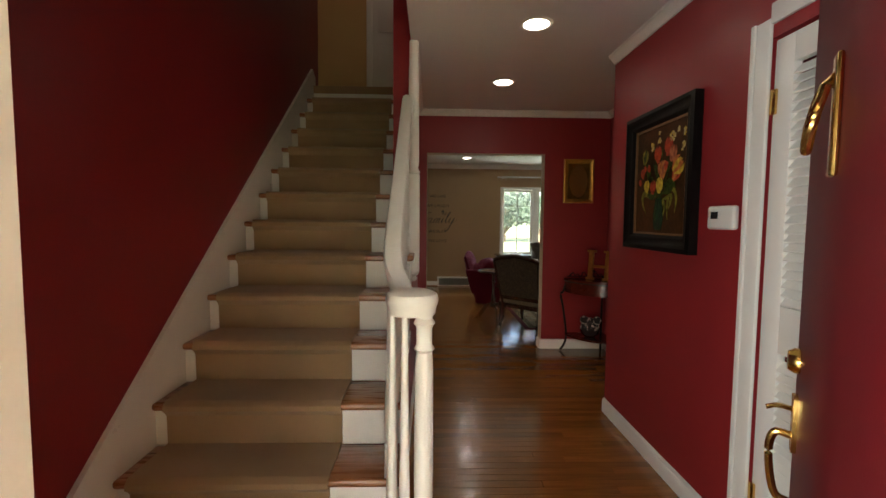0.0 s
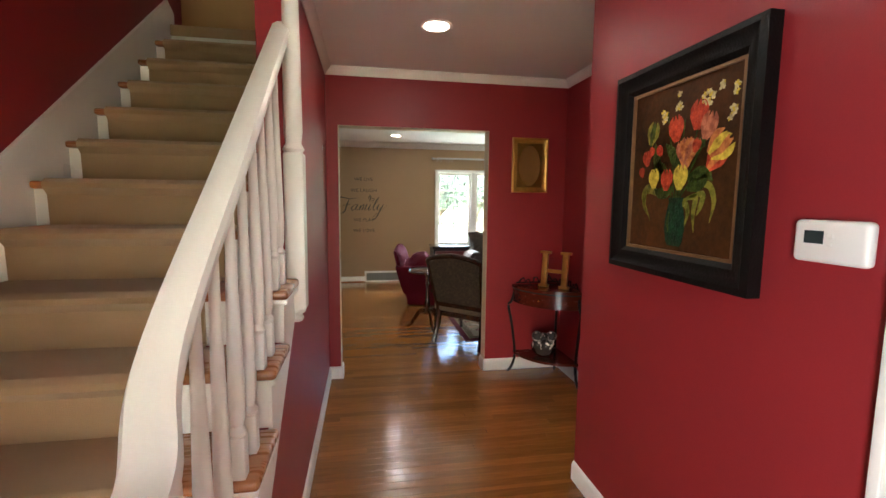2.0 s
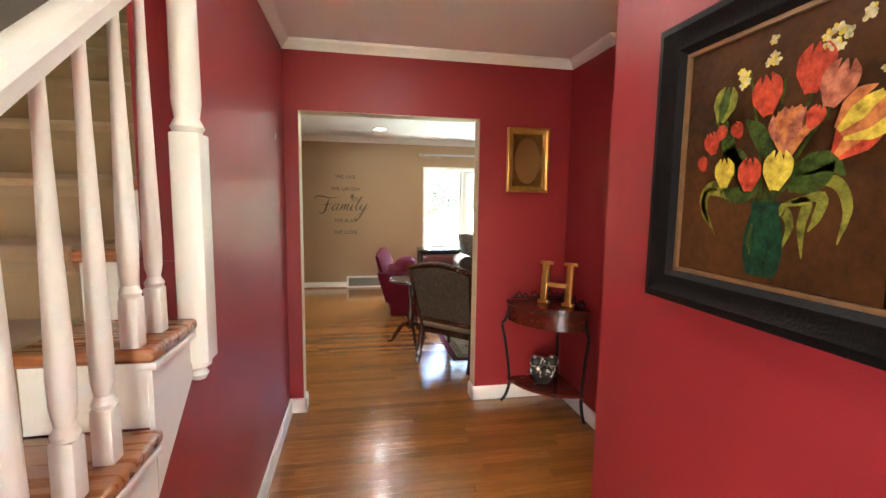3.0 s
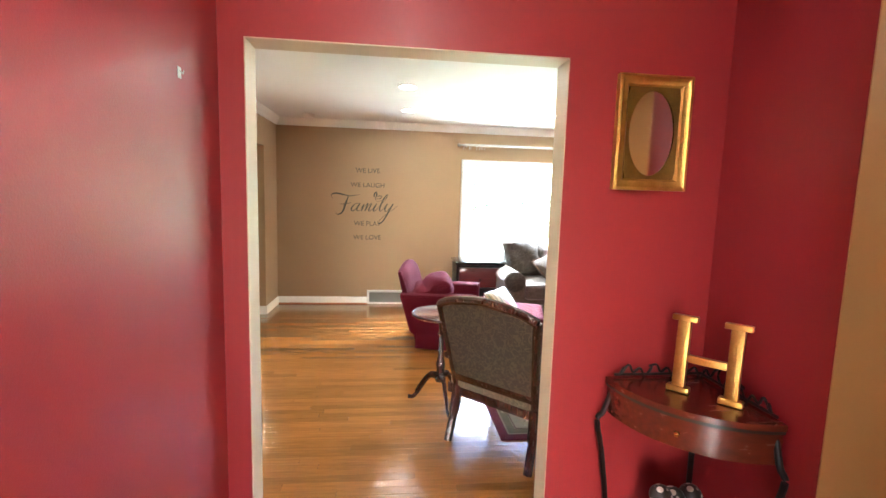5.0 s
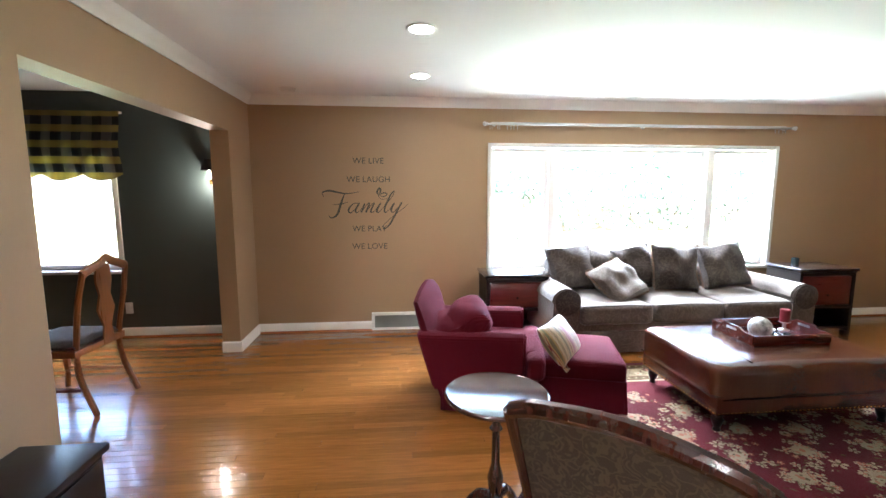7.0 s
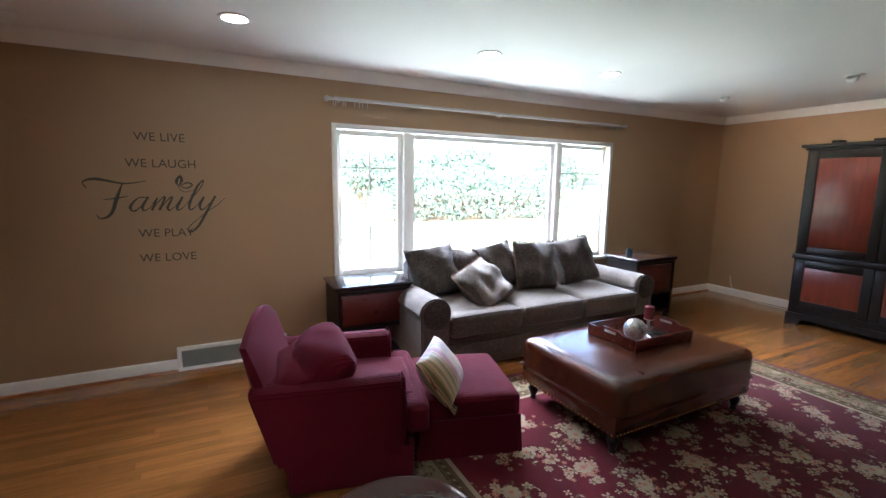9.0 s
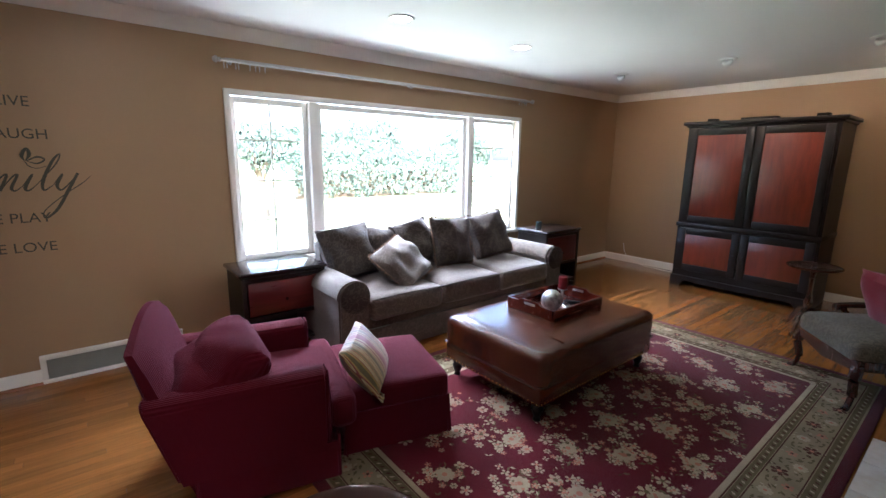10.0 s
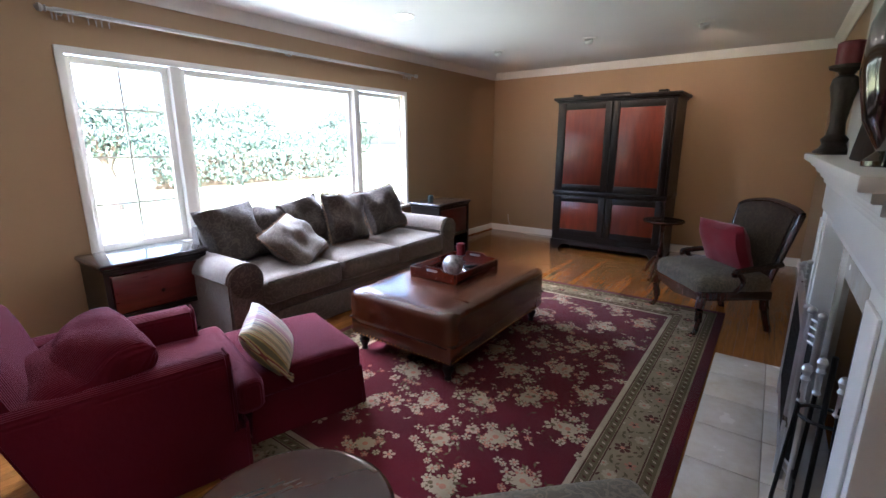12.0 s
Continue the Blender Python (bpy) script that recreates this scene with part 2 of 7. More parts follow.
def swept(points, radii, seg=10, flat=(1, 1), bm=None):
    """A rod along points; radii one number or one per point; flat squashes the section."""
    bm = bm or bmesh.new()
    pts = [Vector(p) for p in points]
    rad = [radii] * len(pts) if isinstance(radii, (int, float)) else radii
    rings = []
    for i, p in enumerate(pts):
        d = (pts[min(i + 1, len(pts) - 1)] - pts[max(i - 1, 0)]).normalized()
        side = d.cross(Vector((0, 0, 1)))
        side = side.normalized() if side.length > 1e-3 else Vector((1, 0, 0))
        up = side.cross(d)
        rings.append([bm.verts.new(p + side * (rad[i] * flat[0] * math.cos(2 * math.pi * k / seg)) + up * (rad[i] * flat[1] * math.sin(2 * math.pi * k / seg))) for k in range(seg)])
    for a, b in zip(rings, rings[1:]):
        for k in range(seg):
            bm.faces.new((a[k], a[(k + 1) % seg], b[(k + 1) % seg], b[k]))
    bm.faces.new(rings[0][::-1])
    bm.faces.new(rings[-1])
    return bm


def smooth_path(points, steps=6):
    """More points on a flowing line through the given ones."""
    p = [Vector(v) for v in points]
    p = [2 * p[0] - p[1]] + p + [2 * p[-1] - p[-2]]
    out = []
    for i in range(1, len(p) - 2):
        for s in range(steps):
            t = s / steps
            out.append(0.5 * ((2 * p[i]) + (p[i + 1] - p[i - 1]) * t + (2 * p[i - 1] - 5 * p[i] + 4 * p[i + 1] - p[i + 2]) * t * t + (3 * p[i] - p[i - 1] - 3 * p[i + 1] + p[i + 2]) * t ** 3))
    out.append(p[-2])
    return out


def prism(outline, depth, axis="y"):
    """A slab with the given outline, in x and z (axis y), y and z (axis x), or x and y (axis z)."""
    bm = bmesh.new()
    def at(a, b, d):
        return {"y": (a, d, b), "x": (d, a, b), "z": (a, b, d)}[axis]
    f = [bm.verts.new(at(a, b, depth[0])) for a, b in outline]
    g = [bm.verts.new(at(a, b, depth[1])) for a, b in outline]
    bm.faces.new(f)
    bm.faces.new(g[::-1])
    n = len(outline)
    for k in range(n):
        bm.faces.new((f[k], g[k], g[(k + 1) % n], f[(k + 1) % n]))
    bmesh.ops.recalc_face_normals(bm, faces=bm.faces)
    return bm


def cushion(w, d, h, puff=3.0, n=14, wrinkle=0.006, seed=0, crown=0.35):
    """A soft stuffed block: w by d, h thick in the middle, centred at the origin."""
    bm = bmesh.new()
    def side(sign):
        grid = []
        for i in range(n + 1):
            row = []
            for j in range(n + 1):
                u, v = -1 + 2 * i / n, -1 + 2 * j / n
                k = max(abs(u), abs(v))
                q = (1 - abs(u) ** puff) * (1 - abs(v) ** puff)
                thick = (h / 2) * (crown * (q > 0) + (1 - crown) * q ** 0.5) if q > 0 else h * 0.5 * crown * 0.4
                pin = 1 - 0.05 * (1 - abs(v)) * (abs(u) > 0.99) - 0.05 * (1 - abs(u)) * (abs(v) > 0.99)
                x, y = u * w / 2 * pin, v * d / 2 * pin
                z = sign * thick + noise.noise(Vector((x * 7 + seed, y * 7, sign))) * wrinkle * 2 * (k < 0.99)
                row.append(bm.verts.new((x, y, z)))
            grid.append(row)
        for i in range(n):
            for j in range(n):
                f = (grid[i][j], grid[i + 1][j], grid[i + 1][j + 1], grid[i][j + 1])
                bm.faces.new(f if sign > 0 else f[::-1])
        return grid
    a, b = side(1), side(-1)
    ring = lambda g: [g[i][0] for i in range(n)] + [g[n][j] for j in range(n)] + [g[i][n] for i in range(n, 0, -1)] + [g[0][j] for j in range(n, 0, -1)]  # noqa: E731
    ra, rb = ring(a), ring(b)
    for k in range(len(ra)):
        bm.faces.new((rb[k], rb[(k + 1) % len(rb)], ra[(k + 1) % len(ra)], ra[k]))
    return bm


def plump(w, d, h, r, crown=0.02, wrinkle=0.004, seed=0, cuts=13):
    """A stuffed block with rounded edges of radius r and a domed top, centred at the origin."""
    bm = bmesh.new()
    bmesh.ops.create_cube(bm, size=2)
    bmesh.ops.subdivide_edges(bm, edges=bm.edges[:], cuts=cuts, use_grid_fill=True)
    half = Vector((w / 2, d / 2, h / 2))
    for v in bm.verts:
        q = [math.copysign(1 - (1 - abs(c)) ** 1.5, c) for c in v.co]
        p = Vector((q[0] * half.x, q[1] * half.y, q[2] * half.z))
        inner = Vector([max(-k + r, min(k - r, c)) for c, k in zip(p, half)])
        p = inner + (p - inner).normalized() * r
        dome = (1 - q[0] ** 2) * (1 - q[1] ** 2)
        p.z += crown * dome * (v.co.z > 0.1) + wrinkle * noise.noise(Vector((p.x * 6 + seed, p.y * 6, p.z * 4)))
        v.co = p
    return bm


def moved(bm, m):
    bm.transform(m)
    return bm


def mesh_of(name, bm, material, smooth=True, angle=35):
    bmesh.ops.recalc_face_normals(bm, faces=bm.faces)
    for f in bm.faces:
        f.smooth = smooth
    if smooth:
        lim = radians(angle)
        for e in bm.edges:
            if len(e.link_faces) == 2 and e.calc_face_angle(0) > lim:
                e.smooth = False
    me = bpy.data.meshes.new(name)
    bm.to_mesh(me)
    bm.free()
    me.materials.append(material)
    return me


def part(name, bm, material, parent=None, label="", smooth=True, m=None):
    ob = new(name, mesh_of(name, bm, material, smooth))
    if parent:
        ob.parent = parent
    if m is not None:
        ob.matrix_basis = m
    return tagged(ob, label)


def thing(name, m, label, category, group=""):
    ob = new(name)
    ob.empty_display_size = 0.1
    ob.matrix_basis = m
    return tagged(ob, label, category, group)


def solid(name, bm, material, label, category, group="", m=None, kind=""):
    return tagged(part(name, bm, material, None, "", True, m), label, category, group, kind)


def setting(name, boxes, material, label, category, bevel=0.0):
    """A piece of the setting made of boxes."""
    return tagged(part(name, B(*boxes, bevel=bevel), material, None, "", False), label, category, "", "structure")

# ---- structure: sizes of the house ----
H = 2.44
HX0, HX1, HY1 = 0.775, 2.135, 5.0                # hall: side walls at x, end wall at y
HYC, HX2 = 3.47, 2.735                           # end of the closet wall; recess wall
OX0, OX1, OZ = 0.866, 2.066, 2.010                 # opening to the living room
EX0, EX1, EY = 0.51, 1.372, 0.87                 # entry door opening, inner face of the front wall
LY0, LY1, LX0, LX1 = 5.115, 9.33, -0.13, 7.74     # living room
RISE, RUN, NOSE1 = 0.188, 0.2385, 1.80           # stair: rise, going, first nosing
SX0 = -0.25                                      # stair: face of the skirt board
YW = 3.29                                        # where the wall beside the stairs starts
TOP = 14
FX, FY = 3.72, 5.25                                        # middle of the fireplace, face of the wall round it

floor = setting("floor", [(-4.2, 0.6, -0.12, 8.1, 9.5, -0.012)], OAK_DARK, "oak strip floor, polished and golden brown", "floor")
setting("upper_floor", [(-1.3, NOSE1 + RUN * (TOP - 1) + 0.02, 2.561, HX0 - 0.005, 7.4, RISE * TOP)], CARPET, "carpeted upper landing at the head of the stairs", "floor")

setting("ceiling_hall", [(HX0 - 0.001, EY, H, 4.9, 5.115, H + 0.12)], CEIL, "white painted hall ceiling", "ceiling")
setting("ceiling_living", [(-4.2, LY0, H, 8.1, 9.5, H + 0.12)], CEIL, "white painted living room ceiling", "ceiling")
setting("ceiling_stairwell", [(-1.3, 0.7, 5.0, 0.95, 7.4, 5.1)], CEIL, "white stairwell ceiling on the upper floor", "ceiling")

# hall walls
setting("wall_stair_side", [(-0.41, EY, 0, SX0 - 0.02, 5.0, 2.56), (-0.41, EY, 2.56, SX0 - 0.02, 5.2, 5.0)], RED, "deep red painted wall beside the stairs", "wall")
setting("wall_front", [(-0.41, EY - 0.15, 0, EX0, EY, 5.0), (EX1, EY - 0.15, 0, 2.9, EY, 5.0), (EX0, EY - 0.15, 2.06, EX1, EY, 5.0)], RED, "red front wall with the entry door opening", "wall")
CY0, CY1 = 1.39, 2.075
setting("wall_closet", [(HX1, EY, 0, HX1 + 0.14, CY0, H), (HX1, CY1, 0, HX1 + 0.14, HYC, H), (HX1, CY0, 2.0, HX1 + 0.14, CY1, H)], RED, "raspberry red hall wall with a closet opening", "wall")
setting("wall_closet_back", [(2.8, EY, 0, 2.9, HYC - 0.1, H)], RED, "red wall at the back of the closet", "wall")
setting("wall_side_hall", [(HX1 + 0.14, HYC - 0.1, 0, 4.9, HYC, H), (4.8, HYC, 0, 4.9, 4.6, H)], OCHRE, "ochre painted side passage wall", "wall")
setting("wall_side_hall_far", [(HX2 + 0.003, 4.447, 0, 4.8, 4.6, H)], OCHRE, "ochre painted side passage wall", "wall")
setting("wall_hall_stub", [(HX2, 4.45, 0, HX2 + 0.15, 5.0, H)], RED, "short red wall behind the corner table", "wall")
setting("wall_hall_end", [(SX0, 5.0, 0, OX0, 5.058, H), (OX1, 5.0, 0, HX2 + 0.15, 5.058, H), (OX0, 5.0, OZ, OX1, 5.058, H)], RED, "red end wall with a cased opening to the living room", "wall")
setting("wall_living_south", [(-4.2, 5.058, 0, OX0, 5.115, H), (OX1, 5.058, 0, 2.6, 5.115, H), (2.6, 5.058, 0, FX - 0.5, FY, H), (FX + 0.5, 5.058, 0, 8.1, FY, H), (OX0, 5.058, OZ, OX1, 5.115, H), (FX - 0.5, 5.058, 0.78, FX + 0.5, FY, H)], TAN, "tan painted living room wall around the fireplace", "wall")
lining = tagged(thing("opening_lining", pose(0, 0, 0), "cream painted reveal of the wide opening", "trim"), kind="structure")
for b in ((OX0, 4.997, 0, OX0 + 0.004, 5.118, OZ - 0.004), (OX1 - 0.004, 4.997, 0, OX1, 5.118, OZ - 0.004), (OX0, 4.997, OZ - 0.004, OX1, 5.118, OZ)):
    part("lining_board", B(b), CREAM, lining, smooth=False)

# stair side wall under the treads, stepped to follow them, and the wall that rises to the upper floor
out = [(NOSE1 + 0.05, 0)]
for k in range(1, 9):
    y = NOSE1 + RUN * (k - 1) + 0.05
    if y > YW:
        break
    out += [(y, RISE * k - 0.036), (min(YW, y + RUN), RISE * k - 0.036)]
out += [(YW, 5.0), (7.4, 5.0), (7.4, 2.62), (5.0, 2.62), (5.0, 0)]
tagged(part("wall_hall_stairs", prism(out, (HX0 - 0.11, HX0), "x"), RED, None, "", False), "red hall wall that closes the side of the stairs", "wall", "", "structure")
setting("wall_upper_end", [(-1.2, 6.0, 2.562, HX0, 6.1, 5.0), (-1.3, 5.2, 2.562, -1.2, 6.1, 5.0), (-1.3, 5.1, 2.562, -0.411, 5.199, 5.0)], OCHRE, "ochre wall at the head of the stairs", "wall")
d3 = tagged(thing("door_3", pose(0.12, 6.0, RISE * TOP), "white panelled door on the upper landing", "door"), kind="structure")
part("leaf", B((0.07, -0.02, 0.005, 0.59, -0.0005, 1.98), bevel=0.003), WHITE, d3)
part("casing", B((0.0, -0.03, 0.0, 0.069, -0.0005, 2.05), (0.591, -0.03, 0.0, 0.64, -0.0005, 2.05), (0.069, -0.03, 1.985, 0.591, -0.0005, 2.05), bevel=0.005), WHITE, d3)
for z0, z1 in ((0.18, 0.80), (0.95, 1.40), (1.52, 1.86)):
    part("panel", B((0.14, -0.027, z0, 0.52, -0.0205, z1), bevel=0.003), WHITE, d3)
setting("wall_upper_hall", [(HX0 + 0.002, EY, H + 0.121, HX0 + 0.10, YW, 5.0)], RED, "red stairwell wall on the upper floor", "wall")

# living room walls
WX0, WX1, WZ0, WZ1 = 2.297, 5.618, 0.65, 1.995
DX0, DX1, DZ0, DZ1 = -2.38, -1.405, 0.70, 1.90
setting("wall_north", [(LX0 - 0.08, LY1, 0, WX0, 9.5, H), (WX1, LY1, 0, 8.1, 9.5, H), (WX0, LY1, 0, WX1, 9.5, WZ0), (WX0, LY1, WZ1, WX1, 9.5, H)], TAN, "tan painted window wall", "wall")
setting("wall_dining_north", [(-4.2, LY1, 0, DX0, 9.5, H), (DX1, LY1, 0, LX0 - 0.08, 9.5, H), (DX0, LY1, 0, DX1, 9.5, DZ0), (DX0, LY1, DZ1, DX1, 9.5, H)], SLATE, "dark slate green dining room wall", "wall")
setting("wall_east", [(LX1, FY, 0, 8.1, 9.33, H)], TAN, "tan painted wall behind the armoire", "wall")
setting("wall_west", [(LX0 - 0.16, 8.78, 0, LX0, 9.33, H), (LX0 - 0.16, 5.115, 0, LX0, 6.6, H), (LX0 - 0.16, 6.6, 2.02, LX0, 8.78, H)], TAN, "tan wall with a wide opening to the dining room", "wall")
setting("wall_dining_west", [(-4.2, 5.115, 0, -4.1, 9.33, H)], SLATE, "dark slate green dining room wall", "wall")

# mouldings
def moulding(name, runs, profile, material, label, category):
    """Straight runs of a profile; each run: start, end and the way out of the wall."""
    bm = bmesh.new()
    for (ax, ay), (bx, by), (ox, oy) in runs:
        a = [bm.verts.new((ax + ox * p, ay + oy * p, q)) for p, q in profile]
        b = [bm.verts.new((bx + ox * p, by + oy * p, q)) for p, q in profile]
        n = len(profile)
        for k in range(n):
            bm.faces.new((a[k], a[(k + 1) % n], b[(k + 1) % n], b[k]))
        bm.faces.new(a[::-1])
        bm.faces.new(b)
    return tagged(part(name, bm, material), label, category, "", "structure")


CROWN = [(0.002, H - 0.062), (0.010, H - 0.062), (0.014, H - 0.046), (0.030, H - 0.030), (0.044, H - 0.018), (0.048, H - 0.002), (0.002, H - 0.002)]
CROWN2 = [(0.002, H - 0.095), (0.012, H - 0.095), (0.016, H - 0.078), (0.034, H - 0.05), (0.058, H - 0.028), (0.066, H - 0.002), (0.002, H - 0.002)]
BASE = [(0.002, 0.001), (0.016, 0.001), (0.016, 0.078), (0.011, 0.092), (0.004, 0.100), (0.002, 0.100)]
SHOE = [(0.016, 0.001), (0.030, 0.001), (0.027, 0.012), (0.018, 0.018)]
moulding("crown_moulding_hall", [((HX0, YW), (HX0, 5.0), (1, 0)), ((HX0, 5.0), (HX2, 5.0), (0, -1)), ((HX2, 4.45), (HX2, 5.0), (-1, 0)), ((HX1, EY), (HX1, HYC), (-1, 0)), ((HX2, 4.447), (4.8, 4.447), (0, -1))], CROWN, WHITE, "white crown moulding round the hall ceiling", "moulding")
moulding("crown_moulding_living", [((LX0, LY1), (LX1, LY1), (0, -1)), ((LX1, FY), (LX1, LY1), (-1, 0)), ((LX0, LY0), (LX0, LY1), (1, 0)), ((LX0, LY0), (2.6, LY0), (0, 1)), ((FX + 1.0, FY), (LX1, FY), (0, 1))], CROWN2, WHITE, "white crown moulding round the living room ceiling", "moulding")
moulding("baseboard_hall", [((HX0, NOSE1 + 0.07), (HX0, 5.0), (1, 0)), ((HX0, 5.0), (OX0 + 0.02, 5.0), (0, -1)), ((OX1 - 0.02, 5.0), (HX2, 5.0), (0, -1)), ((HX2, 4.45), (HX2, 5.0), (-1, 0)), ((HX1, CY1 + 0.08), (HX1, HYC), (-1, 0)), ((HX1, HYC), (HX1 + 0.3, HYC), (0, 1)), ((HX2 - 0.016, 4.447), (4.8, 4.447), (0, -1)), ((OX0 + 0.004, 4.984), (OX0 + 0.004, 5.115), (1, 0)), ((OX1 - 0.004, 4.984), (OX1 - 0.004, 5.115), (-1, 0))], BASE, WHITE, "white baseboard along the red hall walls", "baseboard")
moulding("baseboard_living", [((LX0, LY1), (1.05, LY1), (0, -1)), ((1.87, LY1), (LX1, LY1), (0, -1)), ((LX1, FY), (LX1, LY1), (-1, 0)), ((FX + 1.01, FY), (LX1, FY), (0, 1)), ((LX0, 8.78), (LX0, LY1), (1, 0)), ((LX0 - 0.16, 8.78), (LX0 + 0.016, 8.78), (0, -1)), ((-4.1, LY1), (LX0 - 0.16, LY1), (0, -1)), ((LX0, LY0), (LX0, 6.6), (1, 0))], BASE, WHITE, "white baseboard along the living room walls", "baseboard")
moulding("shoe_moulding_dining", [((-4.1, LY1), (LX0 - 0.16, LY1), (0, -1)), ((LX0, LY1), (LX1, LY1), (0, -1))], SHOE, TREAD, "stained quarter round at the foot of the baseboard", "moulding")


# ---- windows ----
def window(name, x0, x1, z0, z1, mullions, label, grille=()):
    w = tagged(thing(name, pose(0, LY1, 0), label, "window"), kind="structure")
    f = 0.055
    part("casing", B((x0 - 0.01, -0.018, z1, x1 + 0.01, 0.02, z1 + 0.045), (x0 - 0.045, -0.018, z0 - 0.02, x0, 0.02, z1 + 0.045), (x1, -0.018, z0 - 0.02, x1 + 0.045, 0.02, z1 + 0.045), bevel=0.005), WHITE, w)
    part("sill", B((x0 - 0.06, -0.045, z0 - 0.035, x1 + 0.06, 0.10, z0), bevel=0.006), WHITE, w)
    xs = [x0] + [m for m in mullions] + [x1]
    for m in mullions:
        part("mullion", B((m - 0.04, 0.0, z0, m + 0.04, 0.10, z1), bevel=0.006), WHITE, w)
    for i, (a, b) in enumerate(zip(xs, xs[1:])):
        a, b = a + (0.04 if i else 0.0), b - (0.04 if i < len(xs) - 2 else 0.0)
        part("sash", B((a, 0.05, z0, a + 0.045, 0.09, z1), (b - 0.045, 0.05, z0, b, 0.09, z1), (a + 0.045, 0.05, z0, b - 0.045, 0.09, z0 + 0.05), (a + 0.045, 0.05, z1 - 0.045, b - 0.045, 0.09, z1), bevel=0.004), WHITE, w)
        if i in grille:
            c = (a + b) / 2
            part("muntin", B((c - 0.006, 0.064, z0 + 0.05, c + 0.006, 0.078, z1 - 0.045)), WHITE, w)
            for q in (0.25, 0.5, 0.75):
                z = z0 + (z1 - z0) * q
                part("muntin", B((a + 0.045, 0.065, z - 0.006, b - 0.045, 0.077, z + 0.006)), WHITE, w)
        p = part("pane", B((a + 0.03, 0.068, z0 + 0.03, b - 0.03, 0.073, z1 - 0.03)), GLASS, w)
        p.visible_shadow = False
    return w


window("window_1", WX0 + 0.045, WX1 - 0.045, WZ0, WZ1 - 0.045, (3.005, 4.82), "wide white picture window with two narrow side sashes", (0, 2))
window("window_2", DX0 + 0.045, DX1 - 0.045, DZ0, DZ1 - 0.045, (), "white dining room window below a plaid valance")

# ---- outdoors ----
LAWN = mat("lawn", (0.17, 0.21, 0.11), 0.95, var=0.3, scale=2, fine=60, bump=0.3)
LEAF = mat("foliage", (0.065, 0.098, 0.072), 0.6, var=0.25, scale=2, fine=20, bump=0.1, pieces=0.5)
BARK = mat("bark", (0.12, 0.09, 0.06), 0.95, var=0.4, scale=8, bump=0.4)
tagged(part("ground", B((-400, 9.5, -0.6, 400, 900, -0.3), (-400, -300, -0.6, 400, 0.6, -0.16)), LAWN, None, "", False), "green lawn outside the windows", "ground", "", "structure")
# No porch is known; this roof only shades the doorway from sun and sky.
setting("sun_blocking_roof", [(-1.2, -4.0, 2.7, 3.0, EY - 0.16, 2.85)], WHITE, "unseen white roof added to block sun and sky light at the entry", "porch")
# Added side walls, out of view, that hold sky light off the door jamb.
setting("sky_blocking_wall", [(-1.2, -4.0, -0.16, -1.05, EY - 0.16, 2.699), (2.85, -4.0, -0.16, 3.0, EY - 0.16, 2.699)], TAN, "unseen tan wall added to screen the entry from sky light", "porch")
setting("porch_step", [(-1.04, -3.9, -0.16, 2.84, 0.6, -0.02)], MARBLE, "pale stone porch before the front door", "porch")


def foliage(name, centre, size, count, leaf, seed, label, trunk=0.0):
    rnd = random.Random(seed)
    root = thing(name, pose(*centre), label, "tree" if trunk else "hedge")
    vs, fs = [], []
    for _ in range(count):
        while True:
            p = Vector((rnd.uniform(-1, 1), rnd.uniform(-1, 1), rnd.uniform(-1, 1)))
            if trunk:
                lump = 0.75 + 0.4 * noise.noise(p * 2.2 + Vector((seed, 0, 0)))
                if 0.35 < p.length < lump:
                    break
            elif p.y < 0.2 or p.z > 0.2:
                break
        q = Vector((p.x * size[0], p.y * size[1], p.z * size[2] * (1 if trunk else 0.9 + 0.2 * noise.noise(Vector((p.x * 5, seed, 0))))))
        q.z += trunk + size[2]
        e = Euler((rnd.uniform(0, 6), rnd.uniform(0, 6), rnd.uniform(0, 6))).to_matrix()
        k, s = len(vs), leaf * rnd.uniform(0.6, 1.4)
        vs += [q + e @ Vector(v) * s for v in ((-0.5, 0, 0), (0, -0.28, 0.06), (0.55, 0, 0), (0, 0.28, 0.06))]
        fs.append((k, k + 1, k + 2, k + 3))
    me = bpy.data.meshes.new("crown")
    me.from_pydata(vs, [], fs)
    me.materials.append(LEAF)
    crown = new("crown", me)
    crown.parent = root
    if trunk:
        part("trunk", swept([(0, 0, 0), (0.05, 0, trunk * 0.5), (0, 0.05, trunk), (0.1, 0, trunk + size[2])], [0.2, 0.15, 0.12, 0.05]), BARK, root)
        for a in range(5):
            c, s = math.cos(a * 1.3), math.sin(a * 1.3)
            part("limb", swept([(0, 0, trunk * 0.9), (c * size[0] * 0.3, s * size[1] * 0.3, trunk + size[2] * 0.6), (c * size[0] * 0.6, s * size[1] * 0.6, trunk + size[2])], [0.08, 0.05, 0.02]), BARK, root)
    else:
        part("stems", B((-size[0] * 0.9, -0.1, 0, size[0] * 0.9, 0.1, size[2])), BARK, root)
    return root


